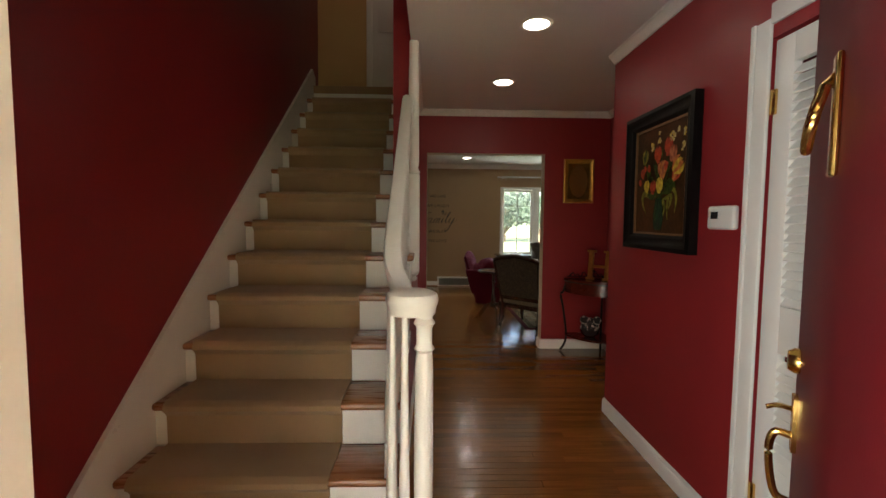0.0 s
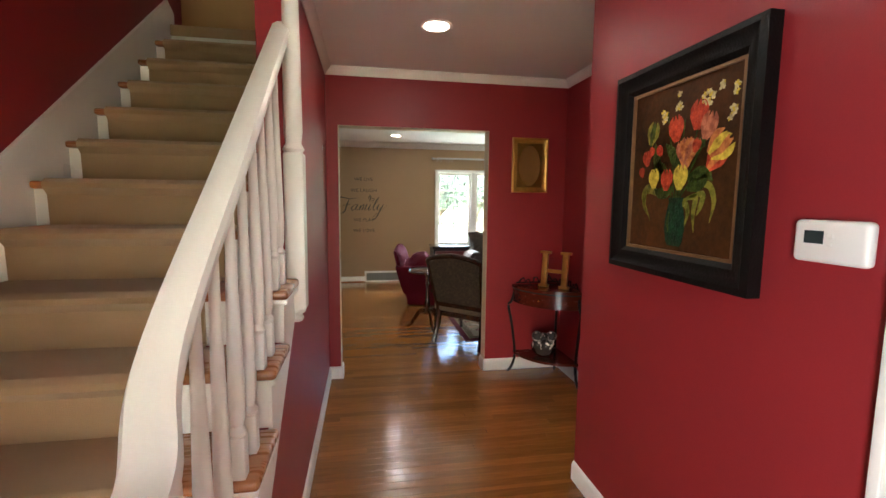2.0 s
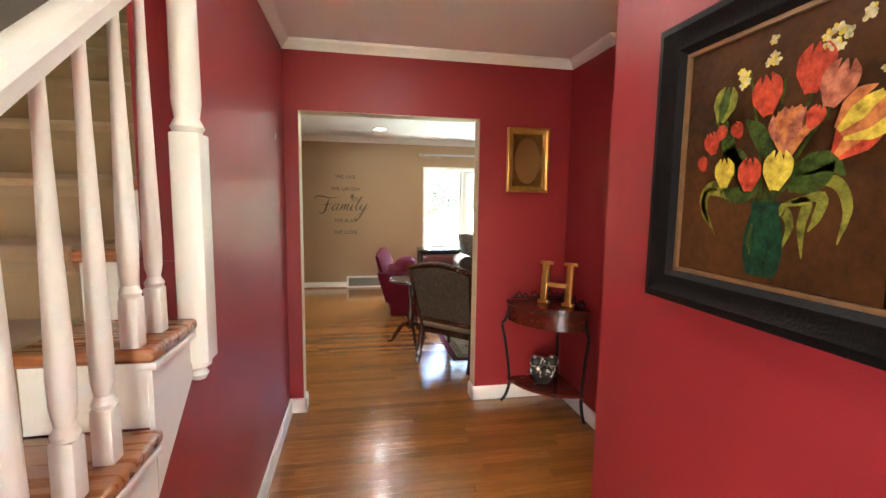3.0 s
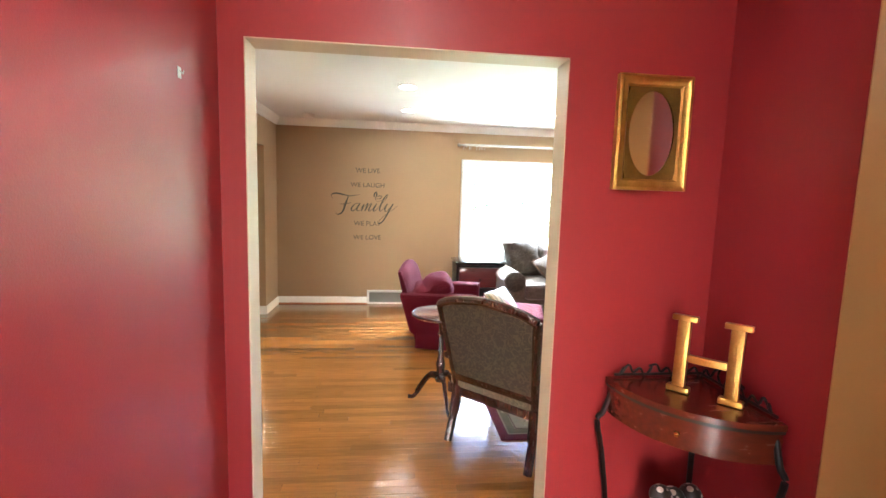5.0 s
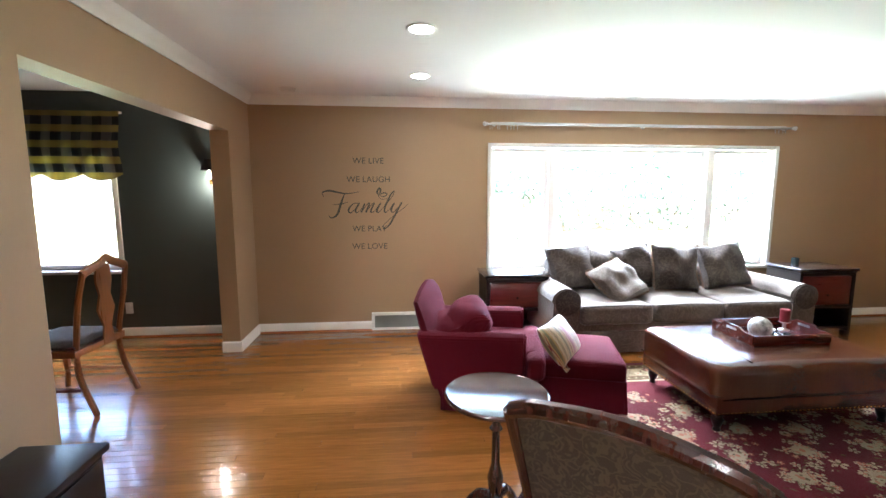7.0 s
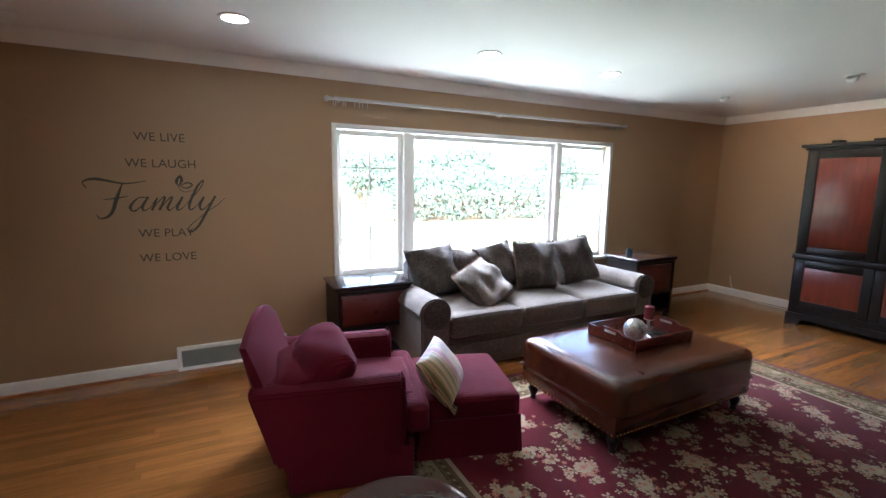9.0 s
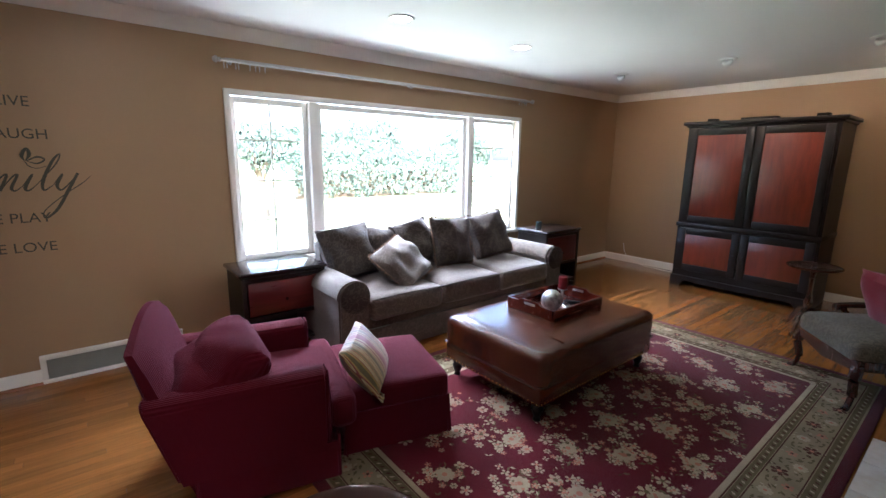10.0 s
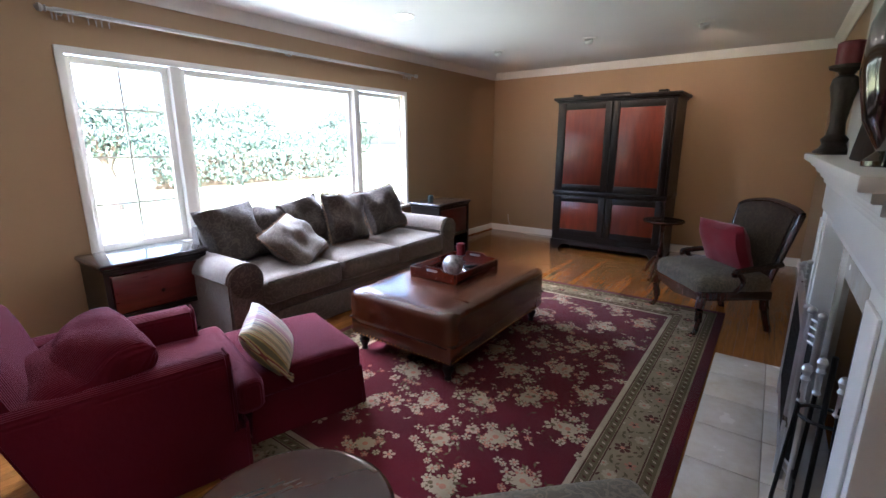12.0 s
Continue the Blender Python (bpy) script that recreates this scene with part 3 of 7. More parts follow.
foliage("hedge", (13.0, 24.5, -0.3), (5.0, 1.2, 1.25), 8000, 0.17, 3, "clipped green hedge across the lawn")
foliage("hedge", (0.0, 27.5, -0.3), (5.0, 1.2, 0.9), 5000, 0.17, 4, "low green hedge across the lawn")
foliage("tree", (5.6, 19.5, -0.3), (1.1, 1.1, 0.9), 1600, 0.13, 5, "slim leafy young tree on the lawn", 1.2)
for i, (x, y, w, h) in enumerate(((1.5, 31.0, 3.2, 1.7), (6.5, 34.0, 3.4, 1.9), (11.5, 30.0, 2.8, 1.6), (17.0, 33.0, 3.6, 2.0), (24.0, 31.0, 3.8, 1.9))):
    foliage("tree", (x, y, -0.3), (w, 2.0, h), 5000, 0.2, 30 + i, "pale leafy garden tree beyond the hedge", 0.7)
foliage("tree", (-3.5, 21.0, -0.3), (3.2, 3.0, 2.6), 7000, 0.25, 9, "leafy tree beyond the dining room window", 1.6)

# ---- stairs ----
stairs = tagged(thing("staircase", pose(0, 0, 0), "white staircase with stained oak treads and tan carpet runner", "staircase"), kind="structure")
CX0, CX1 = -0.194, 0.533
for k in range(1, TOP + 1):
    y, z = NOSE1 + RUN * (k - 1), RISE * k
    open_side = y + 0.1 < YW
    xe = HX0 + 0.032 if open_side else HX0 - 0.112
    if k < TOP:
        part("tread", B((SX0, y, z - 0.032, xe, y + RUN + 0.028, z), bevel=0.012, seg=3), TREAD, stairs)
    part("riser", B((SX0, y + 0.03, z - RISE, (HX0 + 0.002 if open_side else HX0 - 0.112), y + 0.045, z - 0.033)), WHITE, stairs)
    if open_side:
        part("tread_moulding", B((HX0 - 0.02, y + 0.012, z - 0.052, HX0 + 0.03, y + RUN + 0.02, z - 0.0325), bevel=0.006), WHITE, stairs)
        # white stepped face below the tread on the open side
        part("stringer", prism([(y + 0.032, z - 0.053), (y + RUN + 0.03, z - 0.053), (y + RUN + 0.03, z - 0.045 - 0.12), (y + 0.032, max(0.005, z - 0.045 - RISE - 0.12))], (HX0 + 0.0005, HX0 + 0.012), "x"), WHITE, stairs, smooth=False)
    # carpet over nosing, riser and tread, as one soft bent strip
    t = 0.012
    if k < TOP:
        prof = [(y + 0.030, z - RISE + 0.002), (y + 0.030 - t, z - RISE + 0.002), (y + 0.026 - t, z - 0.055), (y + 0.012 - t, z - 0.038), (y - t - 0.002, z - 0.026), (y - t - 0.001, z - 0.006), (y + 0.004, z + t - 0.002), (y + 0.016, z + t), (y + RUN + 0.03 - t, z + t), (y + RUN + 0.03 - t, z + 0.001), (y + 0.001, z + 0.001), (y - 0.001, z - 0.033), (y + 0.028, z - 0.034)]
        part("carpet_runner", prism(prof, (CX0, CX1), "x"), CARPET, stairs, "tan carpet runner")
sl = RISE / RUN
y0, y1 = NOSE1 - 0.10, NOSE1 + RUN * (TOP - 1)
part("skirt_board", prism([(y0, 0), (y0, RISE + 0.06), (y0 + 0.06, RISE + 0.16), (y1, RISE * TOP + 0.15), (y1 + 0.1, RISE * TOP + 0.1), (y1 + 0.1, RISE * TOP - 0.4), (y0 + 0.5, 0)], (SX0 - 0.018, SX0 + 0.002), "x"), WHITE, stairs, "white sloping skirt board", smooth=False)

# balustrade
rail = tagged(thing("balustrade", pose(0, 0, 0), "white balustrade with turned newel post and slim balusters", "balustrade"), kind="structure")
BX = 0.757


def baluster(x, y, z0, z1):
    h = z1 - z0
    bm = B((x - 0.019, y - 0.019, z0, x + 0.019, y + 0.019, z0 + 0.11), bevel=0.004)
    t = turned([(0.019, z0 + 0.11), (0.022, z0 + 0.12), (0.014, z0 + 0.135), (0.019, z0 + 0.16), (0.0205, z0 + 0.22), (0.012, z0 + h * 0.8), (0.0105, z1)], 12, (x, y, 0))
    me = bpy.data.meshes.new("tmp")
    t.to_mesh(me)
    t.free()
    bm.from_mesh(me)
    bpy.data.meshes.remove(me)
    return bm


NX, NY = 0.855, 1.875
def rail_z(y):
    return 0.967 + sl * (y - NY) if y > NY + 0.19 else 1.06


for k in range(1, 8):
    for q in (0.025, 0.14):
        y = NOSE1 + RUN * (k - 1) + q
        if y > YW - 0.06 or (k == 1):
            continue
        part("baluster", baluster(BX, y, RISE * k + 0.0005, rail_z(y) - 0.025), WHITE, rail)
RAIL_SEC = [(-0.03, -0.03), (0.03, -0.03), (0.03, -0.012), (0.036, 0.004), (0.030, 0.022), (0.012, 0.032), (-0.012, 0.032), (-0.030, 0.022), (-0.036, 0.004), (-0.03, -0.012)]


def sectioned(points, section):
    bm = bmesh.new()
    pts = [Vector(p) for p in points]
    rings = []
    for i, p in enumerate(pts):
        d = pts[min(i + 1, len(pts) - 1)] - pts[max(i - 1, 0)]
        d.z = 0
        s = d.normalized().cross(Vector((0, 0, 1)))
        rings.append([bm.verts.new(p + s * a + Vector((0, 0, b))) for a, b in section])
    for a, b in zip(rings, rings[1:]):
        n = len(section)
        for k in range(n):
            bm.faces.new((a[k], a[(k + 1) % n], b[(k + 1) % n], b[k]))
    bm.faces.new(rings[0][::-1])
    bm.faces.new(rings[-1])
    return bm


part("handrail", sectioned(smooth_path([(NX - 0.03, NY - 0.02, 1.072), (BX + 0.05, NY + 0.12, 1.088), (BX, NY + 0.30, rail_z(NY + 0.30)), (BX, 2.6, rail_z(2.6)), (BX, YW, rail_z(YW))], 8), RAIL_SEC), WHITE, rail, "white moulded handrail")
part("volute", turned([(0.03, 1.028), (0.076, 1.035), (0.079, 1.058), (0.084, 1.068), (0.086, 1.082), (0.080, 1.100), (0.055, 1.110), (0.0, 1.112)], 32, (NX - 0.01, NY, 0)), WHITE, rail, "round white handrail scroll")
part("newel_post", turned([(0.042, 0.0), (0.042, 0.10), (0.030, 0.14), (0.027, 0.2), (0.032, 0.5), (0.030, 0.86), (0.026, 0.91), (0.034, 0.92), (0.026, 0.935), (0.026, 0.99), (0.036, 1.005), (0.026, 1.02), (0.030, 1.03)], 24, (NX + 0.03, NY - 0.005, 0)), WHITE, rail, "turned white newel post")
for dx, dy in ((-0.075, 0.02), (-0.03, -0.055), (-0.085, 0.10)):
    part("baluster", baluster(NX + dx, NY + dy, 0.0005, 1.04), WHITE, rail)
# half newel where the wall begins
hx = HX0 + 0.018
bm = B((hx - 0.035, YW - 0.04, 1.0, hx + 0.04, YW + 0.04, 1.62), bevel=0.005)
part("half_newel", bm, WHITE, rail, "square white post at the wall end")
part("half_newel_shaft", turned([(0.034, 1.62), (0.042, 1.635), (0.03, 1.66), (0.036, 1.70), (0.034, 2.0), (0.028, 2.35), (0.028, 2.438)], 16, (hx, YW, 0)), WHITE, rail)
part("half_newel_drop", turned([(0.0, 0.94), (0.018, 0.945), (0.026, 0.96), (0.018, 0.975), (0.034, 0.985), (0.034, 1.0)], 16, (hx, YW, 0)), WHITE, rail)
# rail on the upper wall
ur = thing("wall_handrail", pose(0, 0, 0), "short white handrail on the upper stair wall", "handrail")
part("rail", swept([(HX0 - 0.165, YW + 1.25, 2.95), (HX0 - 0.165, 5.0, 3.30), (HX0 - 0.165, 5.6, 3.6)], 0.024), WHITE, ur)
part("bracket", swept([(HX0 - 0.109, YW + 1.5, 2.98), (HX0 - 0.135, YW + 1.5, 2.97), (HX0 - 0.165, YW + 1.5, 3.08)], 0.010), BRASS, ur)

# ---- doors ----
fd = tagged(thing("door_1", pose(1.371, 0.88, 0, 0, 0, 54), "dark red front door standing open, with brass fittings", "door"), kind="structure")
# local x runs from the hinge to the free edge; +y is the outer face
DW = 0.9
part("leaf", B((0, -0.044, 0.01, DW, 0.0, 2.04), bevel=0.003), mat("door_red_paint", (0.19, 0.011, 0.019), 0.5, var=0.1, scale=2, fine=120, bump=0.02, spec=0.3), fd)
kn = part("knocker", B((DW * 0.5 - 0.025, 0.0005, 1.42, DW * 0.5 + 0.025, 0.012, 1.64), bevel=0.006), BRASS, fd, "brass door knocker")
part("knocker_ring", swept(smooth_path([(DW * 0.5 - 0.025, 0.025, 1.58), (DW * 0.5 - 0.03, 0.04, 1.52), (DW * 0.5, 0.045, 1.47), (DW * 0.5 + 0.03, 0.04, 1.52), (DW * 0.5 + 0.025, 0.025, 1.58), (DW * 0.5, 0.008, 1.60)]), 0.009), BRASS, kn)
part("deadbolt", moved(turned([(0.0, 0.0), (0.033, 0.0005), (0.033, 0.012), (0.024, 0.026), (0.0, 0.028)], 20), pose(DW - 0.07, 0, 0.98, -90)), BRASS, fd, "round brass deadbolt")
hs = part("handle_plate", B((DW - 0.095, 0.0005, 0.74, DW - 0.045, 0.010, 0.89), bevel=0.01), BRASS, fd, "brass thumb latch handle")
part("thumb_latch", swept(smooth_path([(DW - 0.07, 0.0, 0.85), (DW - 0.07, 0.04, 0.855), (DW - 0.07, 0.065, 0.845)]), 0.009, flat=(1.6, 0.6)), BRASS, hs)
part("grip", swept(smooth_path([(DW - 0.07, 0.005, 0.78), (DW - 0.07, 0.045, 0.78), (DW - 0.07, 0.055, 0.72), (DW - 0.07, 0.04, 0.62), (DW - 0.07, 0.008, 0.60)]), 0.010), BRASS, hs)
dc = tagged(thing("door_frame_1", pose(0, 0, 0), "white front door jamb and casing", "door frame"), kind="structure")
part("jamb", B((EX0 - 0.002, EY - 0.155, 0, EX0 + 0.015, EY + 0.004, 2.045)), WHITE, dc)
part("jamb", B((EX1 - 0.015, EY - 0.155, 0, EX1 + 0.002, EY - 0.03, 2.045)), WHITE, dc)
part("head", B((EX0 - 0.002, EY - 0.155, 2.045, EX1 + 0.002, EY + 0.004, 2.062)), WHITE, dc)
part("casing", B((EX0 - 0.09, EY + 0.0005, 0, EX0 - 0.003, EY + 0.018, 2.14), (EX0 - 0.003, EY + 0.0005, 2.063, EX1 + 0.003, EY + 0.018, 2.14), bevel=0.006), WHITE, dc)

cd = tagged(thing("door_2", pose(HX1, 0, 0), "white louvred closet door with brass hinges", "door"), kind="structure")
Y0, Y1 = CY0, CY1
part("casing", B((-0.018, Y1 - 0.01, 0, -0.0005, Y1 + 0.075, 2.07), (-0.018, Y0 - 0.075, 0, -0.0005, Y0 + 0.01, 2.07), (-0.018, Y0 + 0.01, 2.045, -0.0005, Y1 - 0.01, 2.12), bevel=0.006), WHITE, cd)
part("casing_bead", B((-0.028, Y1 + 0.05, 0, -0.0185, Y1 + 0.073, 2.07), (-0.028, Y0 - 0.073, 0, -0.0185, Y0 - 0.05, 2.07), bevel=0.004), WHITE, cd)
st = 0.085
leaf = part("leaf_frame", B((0.008, Y1 - st - 0.012, 0.012, 0.04, Y1 - 0.012, 1.99), (0.008, Y0 + 0.012, 0.012, 0.04, Y0 + 0.012 + st, 1.99), (0.008, Y0 + 0.012 + st, 1.89, 0.04, Y1 - 0.012 - st, 1.99), (0.008, Y0 + 0.012 + st, 0.87, 0.04, Y1 - 0.012 - st, 1.04), (0.008, Y0 + 0.012 + st, 0.012, 0.04, Y1 - 0.012 - st, 0.22), bevel=0.003), WHITE, cd)
slat_me = mesh_of("slat", B((-0.022, Y0 + 0.012 + st, -0.004, 0.022, Y1 - 0.012 - st, 0.004)), WHITE, False)
for lo, hi in ((1.045, 1.885), (0.23, 0.86)):
    n = int((hi - lo) / 0.032)
    for i in range(n):
        s = new("slat", slat_me)
        s.parent, s.matrix_basis = leaf, pose(0.024, 0, lo + 0.016 + i * 0.032, 0, -50, 0)
for z in (0.3, 1.77):
    part("hinge", B((-0.0045, Y1 - 0.035, z - 0.045, 0.0075, Y1 - 0.010, z + 0.045), bevel=0.003), BRASS, cd, "brass butt hinge")

# ---- recessed lamps and ceiling fittings ----
def downlight(x, y, lit=True):
    t = thing("recessed_lamp", pose(x, y, H), "round white recessed ceiling lamp, switched on", "ceiling lamp", "recessed ceiling lamps")
    part("trim_ring", turned([(0.070, -0.0005), (0.092, -0.0005), (0.094, -0.004), (0.088, -0.009), (0.070, -0.006)], 32, ring=True), WHITE, t)
    part("lens", turned([(0.0, -0.0010), (0.070, -0.0012), (0.068, -0.005), (0.0, -0.0052)], 32), LAMP, t)
    spot("downlight", look((x, y, H - 0.02), (x, y, 0)), 0.4, WARM, 130, 0.9, 0.06)


for x, y in ((1.49, 3.01), (1.48, 4.07), (1.477, 6.30), (1.505, 7.38), (1.545, 8.45), (3.234, 8.33), (4.448, 8.32)):
    downlight(x, y)
for y in (8.40, 7.34, 6.30):
    t = thing("eyeball_spotlight", pose(6.20, y, H), "white swivel ceiling spotlight aimed at the wall", "spotlight", "swivel ceiling spotlights")
    part("trim_ring", turned([(0.045, -0.0005), (0.075, -0.0005), (0.076, -0.005), (0.055, -0.014), (0.045, -0.012)], 28, ring=True), WHITE, t)
    part("eyeball", moved(turned([(0.0, 0.0), (0.030, 0.002), (0.042, 0.016), (0.044, 0.034), (0.036, 0.048)], 24), pose(0.01, 0, -0.052, 0, -40, 0)), PLASTIC, t)
    spot("wall_spot", look((6.27, y, H - 0.085), (7.74, y, 1.6)), 1.7, (1.0, 0.72, 0.45), 95, 0.8, 0.03)
t = thing("smoke_alarm", pose(0.338, 9.02, H), "round white smoke alarm on the ceiling", "smoke alarm")
part("base", turned([(0.0, -0.0005), (0.075, -0.0005), (0.075, -0.014), (0.0, -0.0145)], 28), PLASTIC, t)
part("cover", turned([(0.0, -0.015), (0.068, -0.015), (0.062, -0.034), (0.040, -0.042), (0.0, -0.043)], 28), PLASTIC, t)
v = thing("wall_vent", pose(1.46, LY1, 0), "white baseboard heating vent with a grey louvre face", "vent")
part("vent_frame", B((-0.41, -0.03, 0.001, 0.41, -0.0005, 0.03), (-0.41, -0.03, 0.165, 0.41, -0.0005, 0.195), (-0.41, -0.03, 0.03, -0.38, -0.0005, 0.165), (0.38, -0.03, 0.03, 0.41, -0.0005, 0.165), bevel=0.004), WHITE, v)
VENTGREY = mat("grey_vent_enamel", (0.30, 0.30, 0.26), 0.4, metal=0.2, var=0.1)
for i in range(12):
    part("louvre", moved(B((-0.378, -0.010, -0.001, 0.378, 0.004, 0.001)), pose(0, -0.014, 0.037 + i * 0.0112, 40)), VENTGREY, v)

# ---- hall things ----
def picture_frame(root, w, h, fw, depth, material, name="frame"):
    """Mitred frame with a stepped profile, flat in x and z, front at -y."""
    prof = [(0, 0), (0, -depth), (fw * 0.25, -depth * 1.15), (fw * 0.55, -depth * 0.8), (fw * 0.8, -depth * 0.75), (fw, -depth * 0.4), (fw, 0)]
    bm = bmesh.new()
    rings = []
    for sx, sz in ((-1, -1), (1, -1), (1, 1), (-1, 1)):
        rings.append([bm.verts.new((sx * (w / 2 - p), d, sz * (h / 2 - p))) for p, d in prof])
    for i in range(4):
        a, b = rings[i], rings[(i + 1) % 4]
        for k in range(len(prof) - 1):
            bm.faces.new((a[k], a[k + 1], b[k + 1], b[k]))
    return part(name, bm, material, root)


pw, ph = 0.70, 0.755
painting = thing("flower_painting", pose(HX1 - 0.0005, 2.815, 1.56, 0, 0, -90), "oil painting of tulips in a green vase, black frame", "painting")
# local: -y faces into the hall after the turn
picture_frame(painting, pw, ph, 0.085, 0.042, BLACKFRAME)
fl = part("gilt_slip", B((-pw / 2 + 0.084, -0.018, -ph / 2 + 0.084, pw / 2 - 0.084, -0.001, -ph / 2 + 0.094), (-pw / 2 + 0.084, -0.018, ph / 2 - 0.094, pw / 2 - 0.084, -0.001, ph / 2 - 0.084), (-pw / 2 + 0.084, -0.018, -ph / 2 + 0.094, -pw / 2 + 0.094, -0.001, ph / 2 - 0.094), (pw / 2 - 0.094, -0.018, -ph / 2 + 0.094, pw / 2 - 0.084, -0.001, ph / 2 - 0.094)), mat("worn_gilt_slip", (0.16, 0.08, 0.03), 0.5, var=0.3, scale=20), painting)
CANVAS = mat("brown_oil_ground", (0.014, 0.007, 0.003), 0.5, var=0.5, scale=3.0, fine=60, bump=0.06, second=(0.10, 0.035, 0.009), spec=0.15)
canvas = part("canvas", B((-pw / 2 + 0.09, -0.008, -ph / 2 + 0.09, pw / 2 - 0.09, -0.001, ph / 2 - 0.09)), CANVAS, painting)
OIL = {n: mat("oil_" + n, c, 0.5, var=0.6, scale=42, fine=120, bump=0.15, second=s, spec=0.2) for n, c, s in (("red", (0.40, 0.02, 0.012), (0.62, 0.08, 0.03)), ("orange", (0.48, 0.09, 0.025), (0.66, 0.24, 0.07)), ("pink", (0.36, 0.07, 0.035), (0.56, 0.19, 0.10)), ("yellow", (0.60, 0.40, 0.02), (0.80, 0.62, 0.08)), ("leaf", (0.012, 0.03, 0.006), (0.07, 0.11, 0.015)), ("lime", (0.12, 0.14, 0.012), (0.30, 0.28, 0.04)), ("cream", (0.55, 0.42, 0.16), (0.75, 0.66, 0.35)), ("vase", (0.003, 0.014, 0.007), (0.012, 0.06, 0.025)))}


def blade(points, widths, y):
    """A flat brush stroke in x and z, with width along its length."""
    bm = bmesh.new()
    pts = [Vector((p[0], 0, p[1])) for p in points]
    pts = smooth_path(pts, 5)
    n = len(pts)
    sides = []
    for i, p in enumerate(pts):
        d = (pts[min(i + 1, n - 1)] - pts[max(i - 1, 0)]).normalized()
        s = Vector((-d.z, 0, d.x))
        w = float(np.interp(i / (n - 1), np.linspace(0, 1, len(widths)), widths)) / 2
        sides.append([bm.verts.new(p + s * (w * e) + Vector((0, y + f, 0))) for e, f in ((1, 0), (-1, 0), (-1, 0.001), (1, 0.001))])
    for a, b in zip(sides, sides[1:]):
        for k in range(4):
            bm.faces.new((a[k], a[(k + 1) % 4], b[(k + 1) % 4], b[k]))
    bm.faces.new(sides[0][::-1])
    bm.faces.new(sides[-1])
    return bm


def tulip(x, z, s, colour, tilt=0.0, flame=None, layer=0):
    y = -0.0105 - layer * 0.0016
    m = pose(x, 0, z, 0, tilt, 0)
    for i, a in enumerate((-0.25, 0.25, 0.0)):
        part("petal", moved(blade([(a * 0.3 * s, -0.5 * s), (a * s, 0.0), (a * 1.15 * s, 0.32 * s), (a * 0.7 * s, 0.62 * s)], [0.13 * s, 0.40 * s, 0.32 * s, 0.03 * s], y - 0.0004 * i), m), OIL[colour if i < 2 or not flame else flame], canvas)


for i, (x, z, c) in enumerate(((-0.16, 0.10, "leaf"), (0.10, 0.17, "leaf"), (0.17, 0.02, "leaf"), (-0.13, -0.02, "leaf"), (0.02, 0.16, "leaf"), (-0.07, 0.20, "leaf"), (0.13, 0.10, "leaf"))):
    part("stem", blade([(-0.01, -0.13), (x * 0.4, z * 0.3 - 0.05), (x, z)], [0.008, 0.007, 0.006], -0.0086), OIL[c], canvas)
for pts in ([(-0.06, -0.10), (-0.15, -0.06), (-0.185, -0.10), (-0.135, -0.185)], [(-0.07, -0.10), (-0.165, -0.075), (-0.175, -0.13), (-0.15, -0.165)], [(0.03, -0.13), (0.045, -0.12), (0.06, -0.15), (0.047, -0.20)], [(0.03, -0.11), (0.09, -0.10), (0.085, -0.15), (0.092, -0.215)], [(0.06, -0.10), (0.12, -0.09), (0.115, -0.13), (0.10, -0.16)], [(0.07, -0.07), (0.14, -0.06), (0.17, -0.11), (0.158, -0.18)]):
    part("leaf", blade(pts, [0.006, 0.024, 0.018, 0.002], -0.0092), OIL["lime"], canvas)
for pts in ([(-0.03, -0.06), (-0.10, 0.00), (-0.12, 0.06), (-0.13, 0.10)], [(0.0, 0.0), (-0.03, 0.05), (-0.07, 0.09)], [(0.05, -0.04), (0.12, -0.02), (0.16, -0.05)], [(0.04, 0.02), (0.09, 0.07), (0.12, 0.06)], [(-0.05, -0.02), (-0.10, 0.01), (-0.13, 0.02)], [(-0.02, -0.07), (-0.08, -0.085), (-0.12, -0.07)], [(0.05, -0.07), (0.11, -0.055), (0.14, -0.02)]):
    part("leaf", blade(pts, [0.02, 0.045, 0.035, 0.004], -0.0098), OIL["leaf"], canvas)
part("painted_vase", prism([(-0.032, -0.115), (-0.045, -0.16), (-0.05, -0.21), (-0.042, -0.25), (-0.03, -0.268), (0.03, -0.268), (0.042, -0.25), (0.05, -0.21), (0.045, -0.16), (0.032, -0.115), (0.038, -0.10), (-0.038, -0.10)], (-0.0105, -0.0085), "y"), OIL["vase"], canvas)
part("painted_glint", blade([(-0.028, -0.15), (-0.034, -0.19), (-0.028, -0.22)], [0.004, 0.012, 0.003], -0.0112), OIL["leaf"], canvas)
